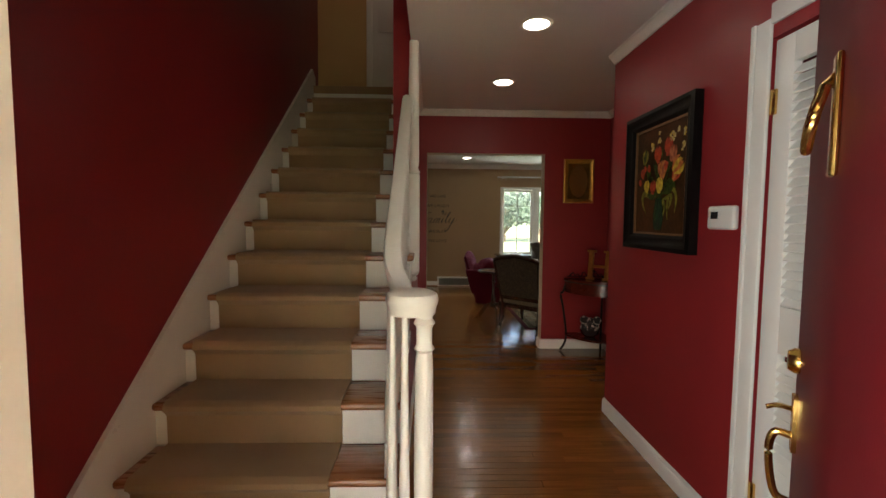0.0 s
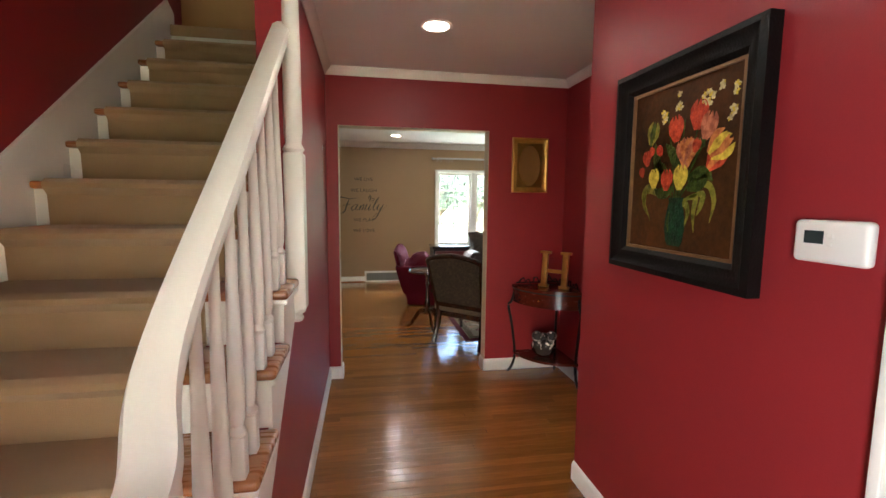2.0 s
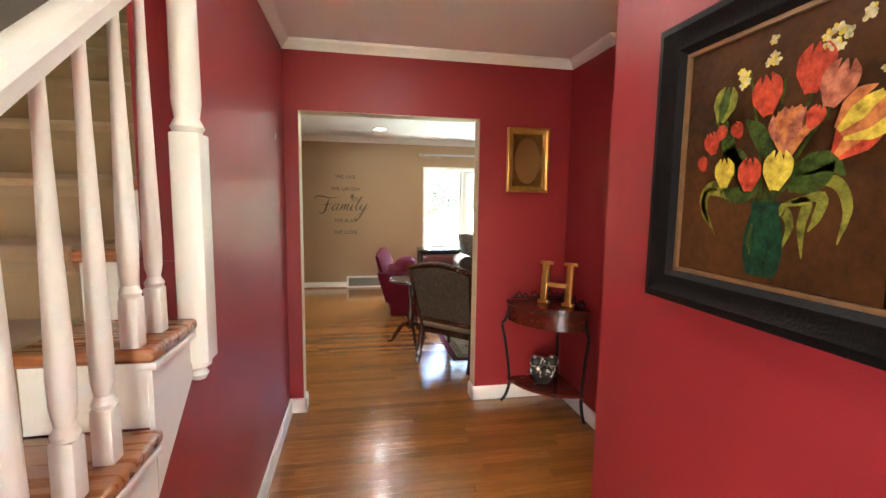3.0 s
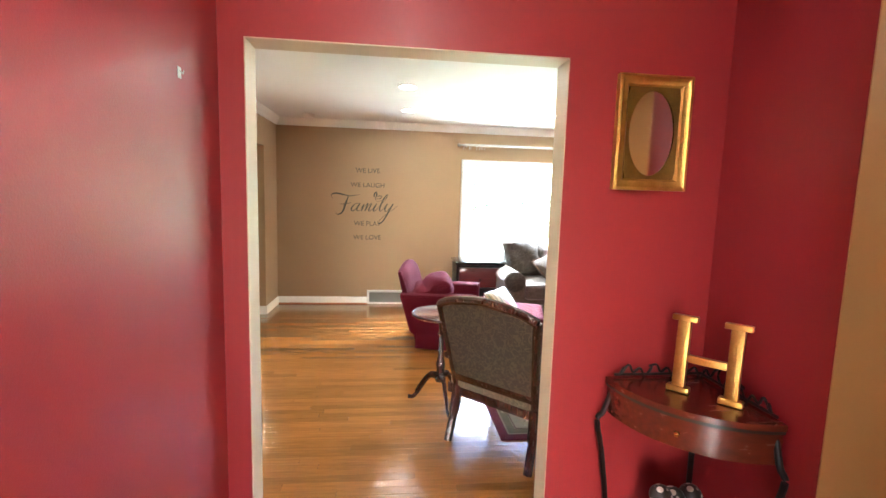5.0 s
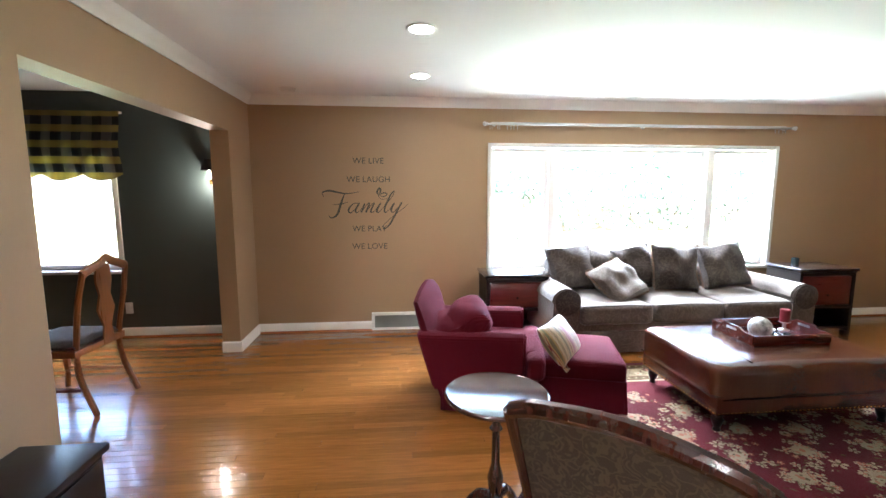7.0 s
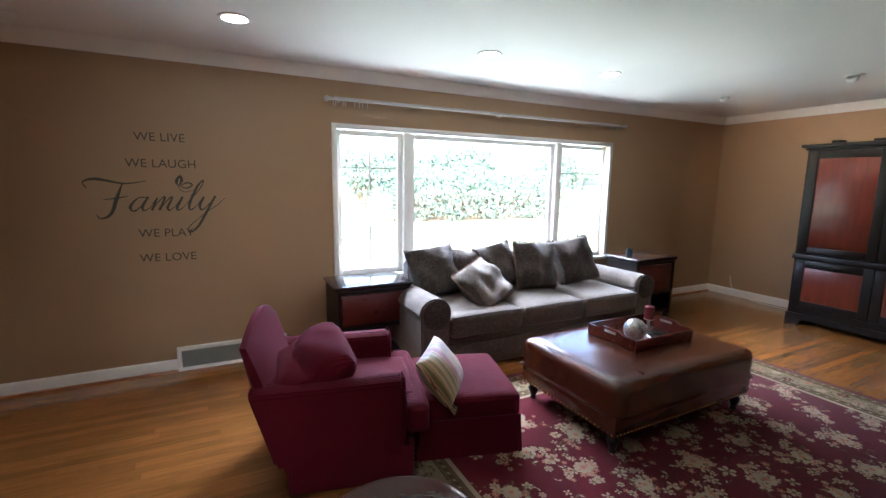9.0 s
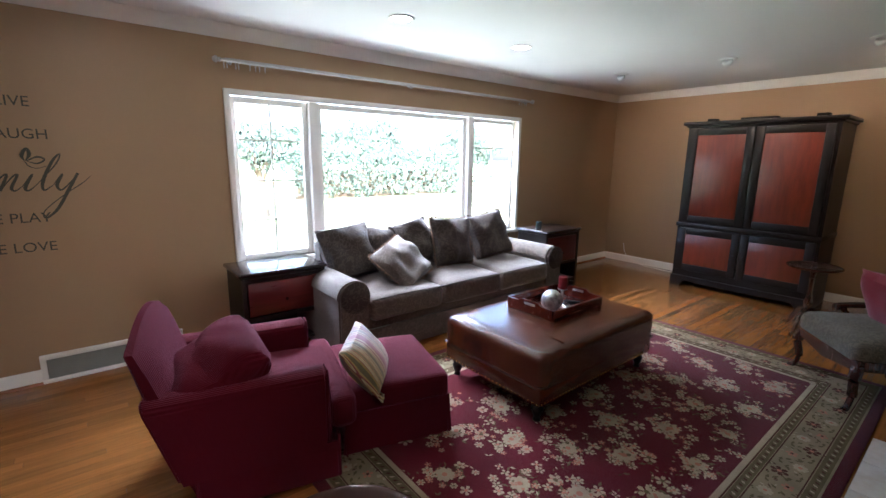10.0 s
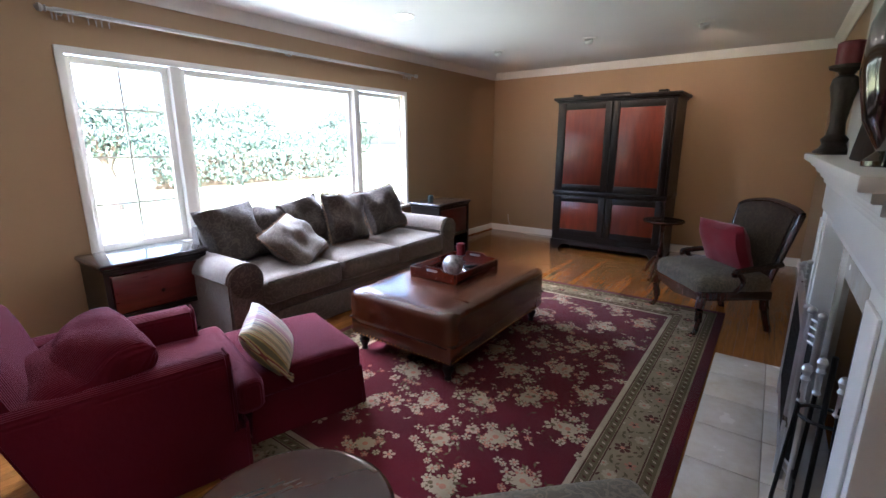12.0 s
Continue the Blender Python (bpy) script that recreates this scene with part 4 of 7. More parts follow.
for i, (x, z, s, c, tilt, fl_) in enumerate(((0.083, 0.159, 0.085, "red", 6, None), (-0.017, 0.129, 0.080, "red", -8, None), (0.132, 0.118, 0.076, "pink", 18, None), (0.172, 0.020, 0.085, "red", 40, "orange"), (0.190, 0.045, 0.085, "yellow", 62, "orange"), (0.176, 0.060, 0.080, "orange", 48, "yellow"), (0.050, 0.042, 0.088, "orange", 2, "pink"), (0.040, 0.050, 0.070, "pink", -24, "orange"), (0.066, 0.050, 0.070, "orange", 26, "pink"), (-0.104, -0.035, 0.062, "yellow", -4, None), (-0.032, -0.043, 0.066, "red", 0, None), (0.038, -0.038, 0.074, "yellow", 4, None), (-0.144, 0.040, 0.050, "red", -14, None), (-0.167, -0.008, 0.034, "red", -20, None), (-0.115, 0.062, 0.034, "red", 30, None), (-0.065, 0.062, 0.036, "red", -30, None), (-0.108, 0.125, 0.072, "lime", 14, "leaf"), (0.115, 0.060, 0.040, "red", 20, None))):
    tulip(x, z, s, c, tilt, fl_, i)
rnd = random.Random(11)
for cx, cz, n, spread in ((0.144, 0.208, 7, 0.03), (0.120, 0.200, 4, 0.02), (0.225, 0.213, 3, 0.012), (0.219, 0.149, 4, 0.016), (-0.013, 0.205, 3, 0.010), (-0.083, 0.186, 5, 0.016), (-0.013, 0.248, 1, 0.003)):
    for _ in range(n):
        x, z = cx + rnd.uniform(-spread, spread), cz + rnd.uniform(-spread, spread)
        for a in range(5):
            q = a * 1.2566 + rnd.random()
            part("blossom", blade([(x, z), (x + 0.007 * math.cos(q), z + 0.007 * math.sin(q)), (x + 0.012 * math.cos(q), z + 0.012 * math.sin(q))], [0.004, 0.009, 0.003], -0.0098 - 0.0003 * a), OIL["cream" if rnd.random() < 0.7 else "yellow"], canvas)

th = thing("thermostat", pose(HX1 - 0.0005, 2.275, 1.355), "white plastic thermostat with a small dark display", "thermostat")
part("body", B((-0.030, -0.085, -0.05, -0.0005, 0.085, 0.05), bevel=0.012, seg=3), PLASTIC, th)
part("display", B((-0.0315, 0.01, -0.005, -0.0302, 0.055, 0.025)), DARKGLASS, th, "dark display")
for i in range(2):
    part("button", B((-0.033, -0.012, 0.008 - i * 0.018, -0.0302, 0.002, 0.02 - i * 0.018), bevel=0.002), PLASTIC, th)

hook = thing("picture_hook", pose(HX0, 4.706, 1.803), "small pale picture hook on the bare red wall", "hook")
part("plate", B((0.0005, -0.010, -0.016, 0.003, 0.010, 0.016), bevel=0.001), STEEL, hook)
part("prong", swept([(0.003, 0, 0.006), (0.012, 0, -0.004), (0.014, 0, 0.006)], 0.0018, 6), STEEL, hook)

mw, mh = 0.305, 0.445
gm = thing("gilt_mirror", pose(2.415, 4.9995, 1.74), "small gilt framed mirror with an oval mat", "mirror")
picture_frame(gm, mw, mh, 0.045, 0.026, GOLD)
MATBOARD = mat("gilt_mat_board", (0.30, 0.16, 0.035), 0.4, metal=0.5, var=0.25, scale=14, fine=90, bump=0.05)
bm = bmesh.new()
n = 48
outer, inner = [], []
for k in range(n):
    a = 2 * math.pi * k / n
    c, s = math.cos(a), math.sin(a)
    r = min((mw / 2 - 0.044) / max(abs(c), 1e-6), (mh / 2 - 0.044) / max(abs(s), 1e-6))
    outer.append(bm.verts.new((c * r, -0.012, s * r)))
    inner.append(bm.verts.new((c * (mw / 2 - 0.058), -0.010, s * (mh / 2 - 0.058))))
for k in range(n):
    bm.faces.new((outer[k], outer[(k + 1) % n], inner[(k + 1) % n], inner[k]))
bmesh.ops.solidify(bm, geom=bm.faces[:], thickness=0.002)
part("oval_mat", bm, MATBOARD, gm)
part("mirror_glass", B((-mw / 2 + 0.042, -0.006, -mh / 2 + 0.042, mw / 2 - 0.042, -0.002, mh / 2 - 0.042)), MIRROR, gm, "old mirror glass")

# corner table: quarter-round with its back in the corner
ct = thing("corner_table", pose(2.70, 4.955, 0.033), "demilune mahogany corner table with black iron legs", "table")
def quarter(r, z0, z1, off=0.0, n=14):
    pts = [(off, off)] + [(off - r * math.sin(a), off - r * math.cos(a)) for a in np.linspace(0, math.pi / 2, n)]
    return prism(pts, (z0, z1), "z")


R = 0.42
part("table_top", quarter(R, 0.70, 0.722), CHERRY, ct)
part("apron", quarter(R - 0.012, 0.58, 0.6995, -0.004), CHERRY, ct, "curved mahogany drawer front")
part("top_edge", quarter(R - 0.004, 0.688, 0.6992, -0.001), BLACKWOOD, ct)
part("drawer_knob", moved(turned([(0.004, 0.0), (0.004, 0.012), (0.011, 0.018), (0.008, 0.026), (0.0, 0.028)], 14), pose(-R * 0.70, -R * 0.70, 0.64, 90, 0, -45)), BRASS, ct)
part("lower_shelf", quarter(R - 0.02, 0.13, 0.148), CHERRY, ct)
for a in (0.05, math.pi / 2 - 0.05):
    ox, oy = -math.sin(a), -math.cos(a)
    part("leg", swept(smooth_path([(ox * (R - 0.03), oy * (R - 0.03), 0.70), (ox * (R + 0.01), oy * (R + 0.01), 0.585), (ox * (R + 0.035), oy * (R + 0.035), 0.545), (ox * (R + 0.005), oy * (R + 0.005), 0.40), (ox * (R - 0.03), oy * (R - 0.03), 0.14), (ox * (R - 0.01), oy * (R - 0.01), 0.03), (ox * (R + 0.03), oy * (R + 0.03), -0.024)]), 0.011), IRON, ct, "curved black iron leg")
part("leg", swept([(-0.03, -0.03, -0.032), (-0.03, -0.03, 0.70)], 0.011), IRON, ct)
for horizontal in (0, 1):
    for i in range(3):
        c = 0.07 + 0.12 * i
        pts = [(c - 0.05, 0.722), (c - 0.03, 0.76), (c, 0.745), (c + 0.02, 0.775), (c + 0.05, 0.80 - 0.03 * i), (c + 0.04, 0.765), (c + 0.06, 0.73)]
        pts3 = [(-a, -0.012, z) if horizontal else (-0.012, -a, z) for a, z in pts]
        part("iron_scroll", swept(smooth_path(pts3), 0.005, 6), IRON, ct)
    part("gallery_rail", swept([(-0.01, -0.012, 0.735), (-R + 0.03, -0.012, 0.735)] if horizontal else [(-0.012, -0.01, 0.735), (-0.012, -R + 0.03, 0.735)], 0.006, 6), IRON, ct)

# letter H, gilt, standing
hl = solid("letter_h", B((-0.125, -0.018, 0, -0.075, 0.018, 0.30), (0.075, -0.018, 0, 0.125, 0.018, 0.30), (-0.075, -0.015, 0.125, 0.075, 0.015, 0.155), (-0.150, -0.020, 0.285, -0.050, 0.020, 0.308), (0.050, -0.020, 0.285, 0.150, 0.020, 0.308), (-0.145, -0.022, 0.0, -0.055, 0.022, 0.024), (0.055, -0.022, 0.0, 0.145, 0.022, 0.024), bevel=0.004), GOLD, "gilt standing letter H on the corner table", "ornament", m=pose(2.555, 4.745, 0.7555, -6, 0, -47) @ Matrix.Diagonal((0.86, 1, 0.95, 1)))
SPOTTED = mat("black_white_speckle", (0.02, 0.02, 0.02), 0.3, var=0.2, bump=0)
_t = SPOTTED.node_tree
_v = _t.nodes.new("ShaderNodeTexVoronoi")
_v.inputs["Scale"].default_value = 34
_r = _t.nodes.new("ShaderNodeValToRGB")
_r.color_ramp.elements[0].position, _r.color_ramp.elements[1].position = 0.38, 0.46
_r.color_ramp.elements[0].color, _r.color_ramp.elements[1].color = (0.62, 0.6, 0.55, 1), (0.012, 0.012, 0.012, 1)
_t.links.new(_t.nodes["Texture Coordinate"].outputs["Object"], _v.inputs["Vector"])
_t.links.new(_v.outputs["Distance"], _r.inputs[0])
_t.links.new(_r.outputs[0], _t.nodes["Principled BSDF"].inputs["Base Color"])


def ball(r, seg=24):
    return turned([(max(0.0004, r * math.sin(a)), r - r * math.cos(a)) for a in np.linspace(0, math.pi, 14)], seg)


bowl = solid("glass_bowl", turned([(0.03, 0.0), (0.05, 0.004), (0.085, 0.04), (0.10, 0.085), (0.097, 0.085), (0.08, 0.04), (0.045, 0.010), (0.0, 0.010)], 28), mat("smoked_glass", (0.06, 0.05, 0.05), 0.08, var=0.1, coat=0.5, bump=0), "dark bowl on the lower table shelf", "bowl", m=pose(2.50, 4.78, 0.1815))
for x, y, z, r in ((-0.045, 0.0, 0.05, 0.05), (0.05, 0.02, 0.05, 0.05), (0.0, -0.055, 0.055, 0.05), (-0.06, -0.01, 0.13, 0.042), (0.07, 0.0, 0.12, 0.042), (0.0, 0.0, 0.105, 0.045)):
    solid("decorative_ball", ball(r), SPOTTED, "black and white speckled decorative ball in a bowl", "ornament", "speckled balls in the bowl", m=pose(2.50 + x, 4.78 + y, 0.1815 + z))

# ---- living room: wall and window fittings ----
def lettering(root, body, size, x, z, shear=0.0, spacing=1.0, font_offset=0.0):
    cu = bpy.data.curves.new("lettering", "FONT")
    cu.body, cu.size, cu.align_x, cu.align_y, cu.extrude, cu.shear, cu.space_character, cu.offset = body, size, "CENTER", "CENTER", 0.0008, shear, spacing, font_offset
    tmp = bpy.data.objects.new("tmp", cu)
    scene.collection.objects.link(tmp)
    me = bpy.data.meshes.new_from_object(tmp.evaluated_get(bpy.context.evaluated_depsgraph_get()))
    bpy.data.objects.remove(tmp)
    me.materials.clear()
    me.materials.append(VINYL)
    ob = new("lettering", me)
    ob.parent, ob.matrix_basis = root, pose(x, -0.002, z, 90)
    return ob


wl = thing("wall_lettering", pose(1.045, LY1, 0), "grey vinyl family motto lettered on the tan wall", "wall decal")
for body, z, s in (("WE LIVE", 1.80, 0.086), ("WE LAUGH", 1.61, 0.086), ("WE PLAY", 1.098, 0.086), ("WE LOVE", 0.912, 0.086)):
    lettering(wl, body, s, 0, z, 0, 1.02)
def stroke(points, widths):
    return blade(points, widths, -0.0032)


# the flowing middle word, drawn as pen strokes: F a m i l y
zc = 1.365
S = [
    ([(-0.46, 0.10), (-0.475, 0.145), (-0.40, 0.165), (-0.24, 0.135), (-0.10, 0.155)], [0.006, 0.010, 0.022, 0.012, 0.004]),
    ([(-0.25, 0.135), (-0.29, 0.03), (-0.33, -0.08), (-0.39, -0.115), (-0.42, -0.085)], [0.008, 0.026, 0.022, 0.012, 0.005]),
    ([(-0.37, 0.02), (-0.29, 0.03), (-0.22, 0.045)], [0.004, 0.012, 0.005]),
    ([(-0.155, 0.035), (-0.21, 0.03), (-0.245, -0.03), (-0.215, -0.065), (-0.17, -0.02), (-0.145, 0.035)], [0.008, 0.008, 0.020, 0.012, 0.006, 0.006]),
    ([(-0.145, 0.04), (-0.168, -0.03), (-0.15, -0.062), (-0.115, -0.04)], [0.014, 0.020, 0.010, 0.004]),
    ([(-0.115, -0.04), (-0.085, 0.035), (-0.10, -0.06)], [0.004, 0.008, 0.018]),
    ([(-0.10, -0.06), (-0.06, 0.02), (-0.035, 0.035), (-0.05, -0.06)], [0.004, 0.008, 0.014, 0.018]),
    ([(-0.05, -0.06), (-0.01, 0.02), (0.015, 0.035), (0.0, -0.04), (0.02, -0.06), (0.05, -0.035)], [0.004, 0.008, 0.014, 0.018, 0.010, 0.004]),
    ([(0.05, -0.035), (0.085, 0.04), (0.065, -0.04), (0.085, -0.06), (0.115, -0.03)], [0.004, 0.012, 0.020, 0.010, 0.004]),
    ([(0.115, -0.03), (0.19, 0.10), (0.20, 0.165), (0.17, 0.12), (0.145, 0.0), (0.16, -0.06), (0.20, -0.03)], [0.004, 0.008, 0.008, 0.016, 0.020, 0.012, 0.004]),
    ([(0.20, -0.03), (0.235, 0.04), (0.22, -0.03), (0.25, -0.06), (0.295, 0.0)], [0.004, 0.012, 0.020, 0.010, 0.006]),
    ([(0.315, 0.045), (0.285, -0.06), (0.25, -0.18), (0.20, -0.235), (0.185, -0.19), (0.26, -0.10), (0.35, -0.02), (0.39, 0.03)], [0.016, 0.020, 0.018, 0.010, 0.006, 0.006, 0.006, 0.003]),
    ([(0.035, 0.12), (0.015, 0.155), (0.03, 0.195), (0.05, 0.16), (0.04, 0.12)], [0.004, 0.022, 0.014, 0.022, 0.004]),
    ([(0.045, 0.12), (0.09, 0.145), (0.13, 0.13), (0.10, 0.105), (0.045, 0.118)], [0.004, 0.012, 0.010, 0.010, 0.003]),
    ([(0.035, 0.12), (0.06, 0.09), (0.10, 0.075), (0.15, 0.09)], [0.005, 0.006, 0.004, 0.003]),
]
for i, (pts, w) in enumerate(S):
    if i >= 3:                                   # the small letters lean to the right
        pts = [(x * 0.95 + 0.028 + 0.28 * z, z) for x, z in pts]
    part("pen_stroke", moved(stroke(pts, [v * 0.95 for v in w]), pose(0, 0, zc - 0.035)), VINYL, wl)

cr = thing("curtain_rod", pose(0.02, 9.24, 2.178), "double silver curtain rod with clip rings above the window", "curtain rod")
part("rod", swept([(2.26, 0, 0), (5.66, 0, 0)], 0.011), STEEL, cr)
part("rod", swept([(2.3, 0.04, 0.018), (5.62, 0.04, 0.018)], 0.008), STEEL, cr)
for x, d in ((2.26, -1), (5.66, 1)):
    part("finial", moved(turned([(0.010, 0.0), (0.020, 0.008), (0.012, 0.016), (0.024, 0.03), (0.024, 0.04), (0.010, 0.056), (0.0, 0.058)], 16), pose(x, 0, 0, 0, 90 * d, 0)), STEEL, cr)
for x in (2.33, 3.95, 5.6):
    part("bracket", swept([(x, 0.088, 0.0), (x, 0.03, -0.02), (x, 0.0, -0.012)], 0.006), STEEL, cr)
for x in (2.28, 2.30, 2.36, 2.38, 2.46, 2.50, 2.53, 2.57, 5.46, 5.50, 5.55, 5.58):
    rg = part("clip_ring", swept([(x, 0.017 * math.cos(a), -0.008 + 0.017 * math.sin(a)) for a in np.linspace(0, 6.2, 14)], 0.0018, 5), STEEL, cr)
    part("clip", B((x - 0.003, -0.003, -0.055, x + 0.003, 0.003, -0.025), bevel=0.001), STEEL, cr)

# ---- living room: furniture ----
rug = thing("area_rug", pose(0, 0, 0), "crimson floral area rug with a scrolled tan border", "rug")
RX0, RX1, RY0, RY1 = 2.08, 5.55, 5.795, 8.14
part("rug_field", B((RX0, RY0, 0.0, RX1, RY1, 0.010), bevel=0.003), RUG_RED, rug)


def band(x0, y0, x1, y1, w, z, h=0.0016):
    return B((x0, y0, z, x1, y0 + w, z + h), (x0, y1 - w, z, x1, y1, z + h), (x0, y0 + w, z, x0 + w, y1 - w, z + h), (x1 - w, y0 + w, z, x1, y1 - w, z + h))


part("border", band(RX0 + 0.055, RY0 + 0.055, RX1 - 0.055, RY1 - 0.055, 0.315, 0.0095), RUG_TAN, rug, "tan scrolled border", smooth=False)
part("guard_band", band(RX0 + 0.065, RY0 + 0.065, RX1 - 0.065, RY1 - 0.065, 0.048, 0.0113), RUG_BORDER, rug, "olive guard band", smooth=False)
part("guard_band", band(RX0 + 0.29, RY0 + 0.29, RX1 - 0.29, RY1 - 0.29, 0.042, 0.0113), RUG_BORDER, rug, "olive guard band", smooth=False)
part("border_line", band(RX0 + 0.345, RY0 + 0.345, RX1 - 0.345, RY1 - 0.345, 0.025, 0.0113), RUG_CREAM, rug, smooth=False)
for o in (0.118, 0.28, 0.336):
    part("border_line", band(RX0 + o, RY0 + o, RX1 - o, RY1 - o, 0.006, 0.0113), RUG_BROWN, rug, smooth=False)


class Motifs:
    """Flat woven figures gathered by colour into one sheet each."""
    def __init__(self):
        self.v, self.f = {}, {}

    def shape(self, colour, pts, z):
        v, f = self.v.setdefault(colour, []), self.f.setdefault(colour, [])
        k = len(v)
        v += [(x, y, z) for x, y in pts]
        f.append(tuple(range(k, k + len(pts))))

    def blossom(self, x, y, r, petals, colour, heart, rnd, z=0.0124):
        a0 = rnd.uniform(0, 6)
        for p in range(petals):
            a = a0 + 2 * math.pi * p / petals
            c, s = math.cos(a), math.sin(a)
            pts = [(0.15, -0.08), (0.7, -0.3), (1.0, -0.12), (0.92, 0.0), (1.0, 0.14), (0.7, 0.3), (0.15, 0.08)]
            self.shape(colour, [(x + r * (u * c - v * s), y + r * (u * s + v * c)) for u, v in pts], z)
        self.shape(heart, [(x + r * 0.28 * math.cos(k * 0.785), y + r * 0.28 * math.sin(k * 0.785)) for k in range(8)], z + 0.0006)

    def leaf(self, x, y, r, a, colour, z=0.0119):
        c, s = math.cos(a), math.sin(a)
        self.shape(colour, [(x + r * (u * c - v * s), y + r * (u * s + v * c)) for u, v in ((0, 0), (0.4, -0.22), (1, 0), (0.4, 0.22))], z)

    def put(self, root, names):
        for colour in self.v:
            me = bpy.data.meshes.new(names[colour][0])
            me.from_pydata(self.v[colour], [], self.f[colour])
            me.materials.append(names[colour][1])
            ob = new(names[colour][0], me)
            ob.parent = root
            tagged(ob, kind="stuff")


mo = Motifs()
rnd = random.Random(21)
fx0, fx1, fy0, fy1 = RX0 + 0.40, RX1 - 0.40, RY0 + 0.40, RY1 - 0.40


def spray(cx, cy, lean, size):
    """A bouquet of small flowers that trails off along a stem to a star flower."""
    c, s = math.cos(lean), math.sin(lean)
    at = lambda a, b: (cx + size * (a * c - b * s), cy + size * (a * s + b * c))  # noqa: E731
    for i in range(46):
        a, b = rnd.gauss(0, 0.060), rnd.gauss(0, 0.045)
        x, y = at(a, b)
        z = 0.0121 + 0.00002 * i
        kind = rnd.random()
        if kind < 0.42:
            mo.blossom(x, y, size * rnd.uniform(0.014, 0.026), rnd.choice((4, 5, 6)), "cream", rnd.choice(("rose", "olive", "rose")), rnd, z)
        elif kind < 0.60:
            mo.blossom(x, y, size * rnd.uniform(0.012, 0.018), 5, "rose", "cream", rnd, z)
        else:
            for k in range(2):
                mo.leaf(x, y, size * rnd.uniform(0.016, 0.034), rnd.uniform(0, 6.28), rnd.choice(("olive", "cream", "olive", "brown")), z - 0.0003)
    bx, by = at(0.0, 0.0)
    mo.blossom(bx, by, size * 0.042, 8, "cream", "rose", rnd, 0.0129)
    for i in range(7):
        a = 0.10 + i * 0.018
        x, y = at(a, 0.018 * math.sin(i * 1.3))
        mo.leaf(x, y, size * 0.020, lean + rnd.uniform(-1.2, 1.2), "cream" if i % 2 else "olive", 0.0122)
    tx, ty = at(0.235, 0.01)
    mo.blossom(tx, ty, size * 0.034, 5, "cream", "olive", rnd, 0.0127)


row, y = 0, fy0 + 0.10
while y < fy1 - 0.05:
    x = fx0 + (0.14 if row % 2 else 0.36)
    while x < fx1 - 0.06:
        spray(x + rnd.uniform(-0.03, 0.03), y + rnd.uniform(-0.025, 0.025), rnd.choice((0.5, 2.6, 3.7, 5.6)) + rnd.uniform(-0.3, 0.3), rnd.uniform(1.1, 1.4))
        x += 0.41
    y += 0.24
    row += 1


def border_run(ax, ay, bx, by):
    length = math.hypot(bx - ax, by - ay)
    n = int(length / 0.105)
    dx, dy = (bx - ax) / n, (by - ay) / n
    L = math.hypot(dx, dy)
    ux, uy = dx / L, dy / L
    nx, ny = -uy, ux
    lean = math.atan2(uy, ux)
    for i in range(n):
        side = 1 if i % 2 else -1
        x, y = ax + dx * (i + 0.5) + nx * side * 0.030, ay + dy * (i + 0.5) + ny * side * 0.030
        if i % 3 == 0:
            mo.blossom(x, y, 0.040, 6, "brown", "rose", rnd, 0.0127)
        elif i % 3 == 1:
            mo.blossom(x, y, 0.034, 8, "cream", "rose", rnd, 0.0127)
        else:
            mo.blossom(x, y, 0.028, 5, "rose", "brown", rnd, 0.0127)
        for k in range(7):
            a = rnd.uniform(0, 6.28)
            d = rnd.uniform(0.035, 0.055)
            mo.leaf(x + d * math.cos(a), y + d * math.sin(a), rnd.uniform(0.018, 0.030), a + 0.9, rnd.choice(("brown", "olive", "olive", "cream")))
        # the winding stem
        for k in range(4):
            q = (i + k / 4) * math.pi
            x2, y2 = ax + dx * (i + k / 4) + nx * 0.055 * math.sin(q), ay + dy * (i + k / 4) + ny * 0.055 * math.sin(q)
            mo.leaf(x2, y2, 0.038, lean + 0.9 * math.cos(q), "olive", 0.0116)
    # slanting dashes in the two guard bands
    for off in (-0.109, 0.113):
        for i in range(int(length / 0.03)):
            x, y = ax + ux * 0.03 * i + nx * off, ay + uy * 0.03 * i + ny * off
            mo.leaf(x - 0.01 * ux - 0.012 * nx, y - 0.01 * uy - 0.012 * ny, 0.030, lean + 0.9, "cream" if i % 2 else "brown", 0.0134)


bi = 0.198
border_run(RX0 + bi, RY0 + bi, RX1 - bi, RY0 + bi)
border_run(RX1 - bi, RY1 - bi, RX0 + bi, RY1 - bi)
border_run(RX0 + bi, RY1 - bi - 0.10, RX0 + bi, RY0 + bi + 0.10)
border_run(RX1 - bi, RY0 + bi + 0.10, RX1 - bi, RY1 - bi - 0.10)
mo.put(rug, {"cream": ("flower_pattern", RUG_CREAM), "rose": ("heart_pattern", RUG_ROSE), "olive": ("leaf_pattern", RUG_BORDER), "brown": ("figure_pattern", RUG_BROWN)})

# armchair in red cloth, facing local +y
def scroll_arm(w, d, h, flare=0.0):
    """An upholstered arm: straight sides, rolled top, d long in y from 0."""
    pts = [(-w / 2, 0.0)] + [(-w / 2 - flare, h - w * 0.55)] + [(w * 0.56 * math.cos(a) + 0.0, h - w * 0.5 + w * 0.5 * math.sin(a)) for a in np.linspace(math.pi, 0, 12)] + [(w / 2, 0.0)]
    bm = prism(pts, (0, d), "y")
    es = [e for e in bm.edges if abs(e.verts[0].co.y - e.verts[1].co.y) < 1e-6]
    bmesh.ops.bevel(bm, geom=es, offset=0.012, segments=2, affect="EDGES")
    return bm


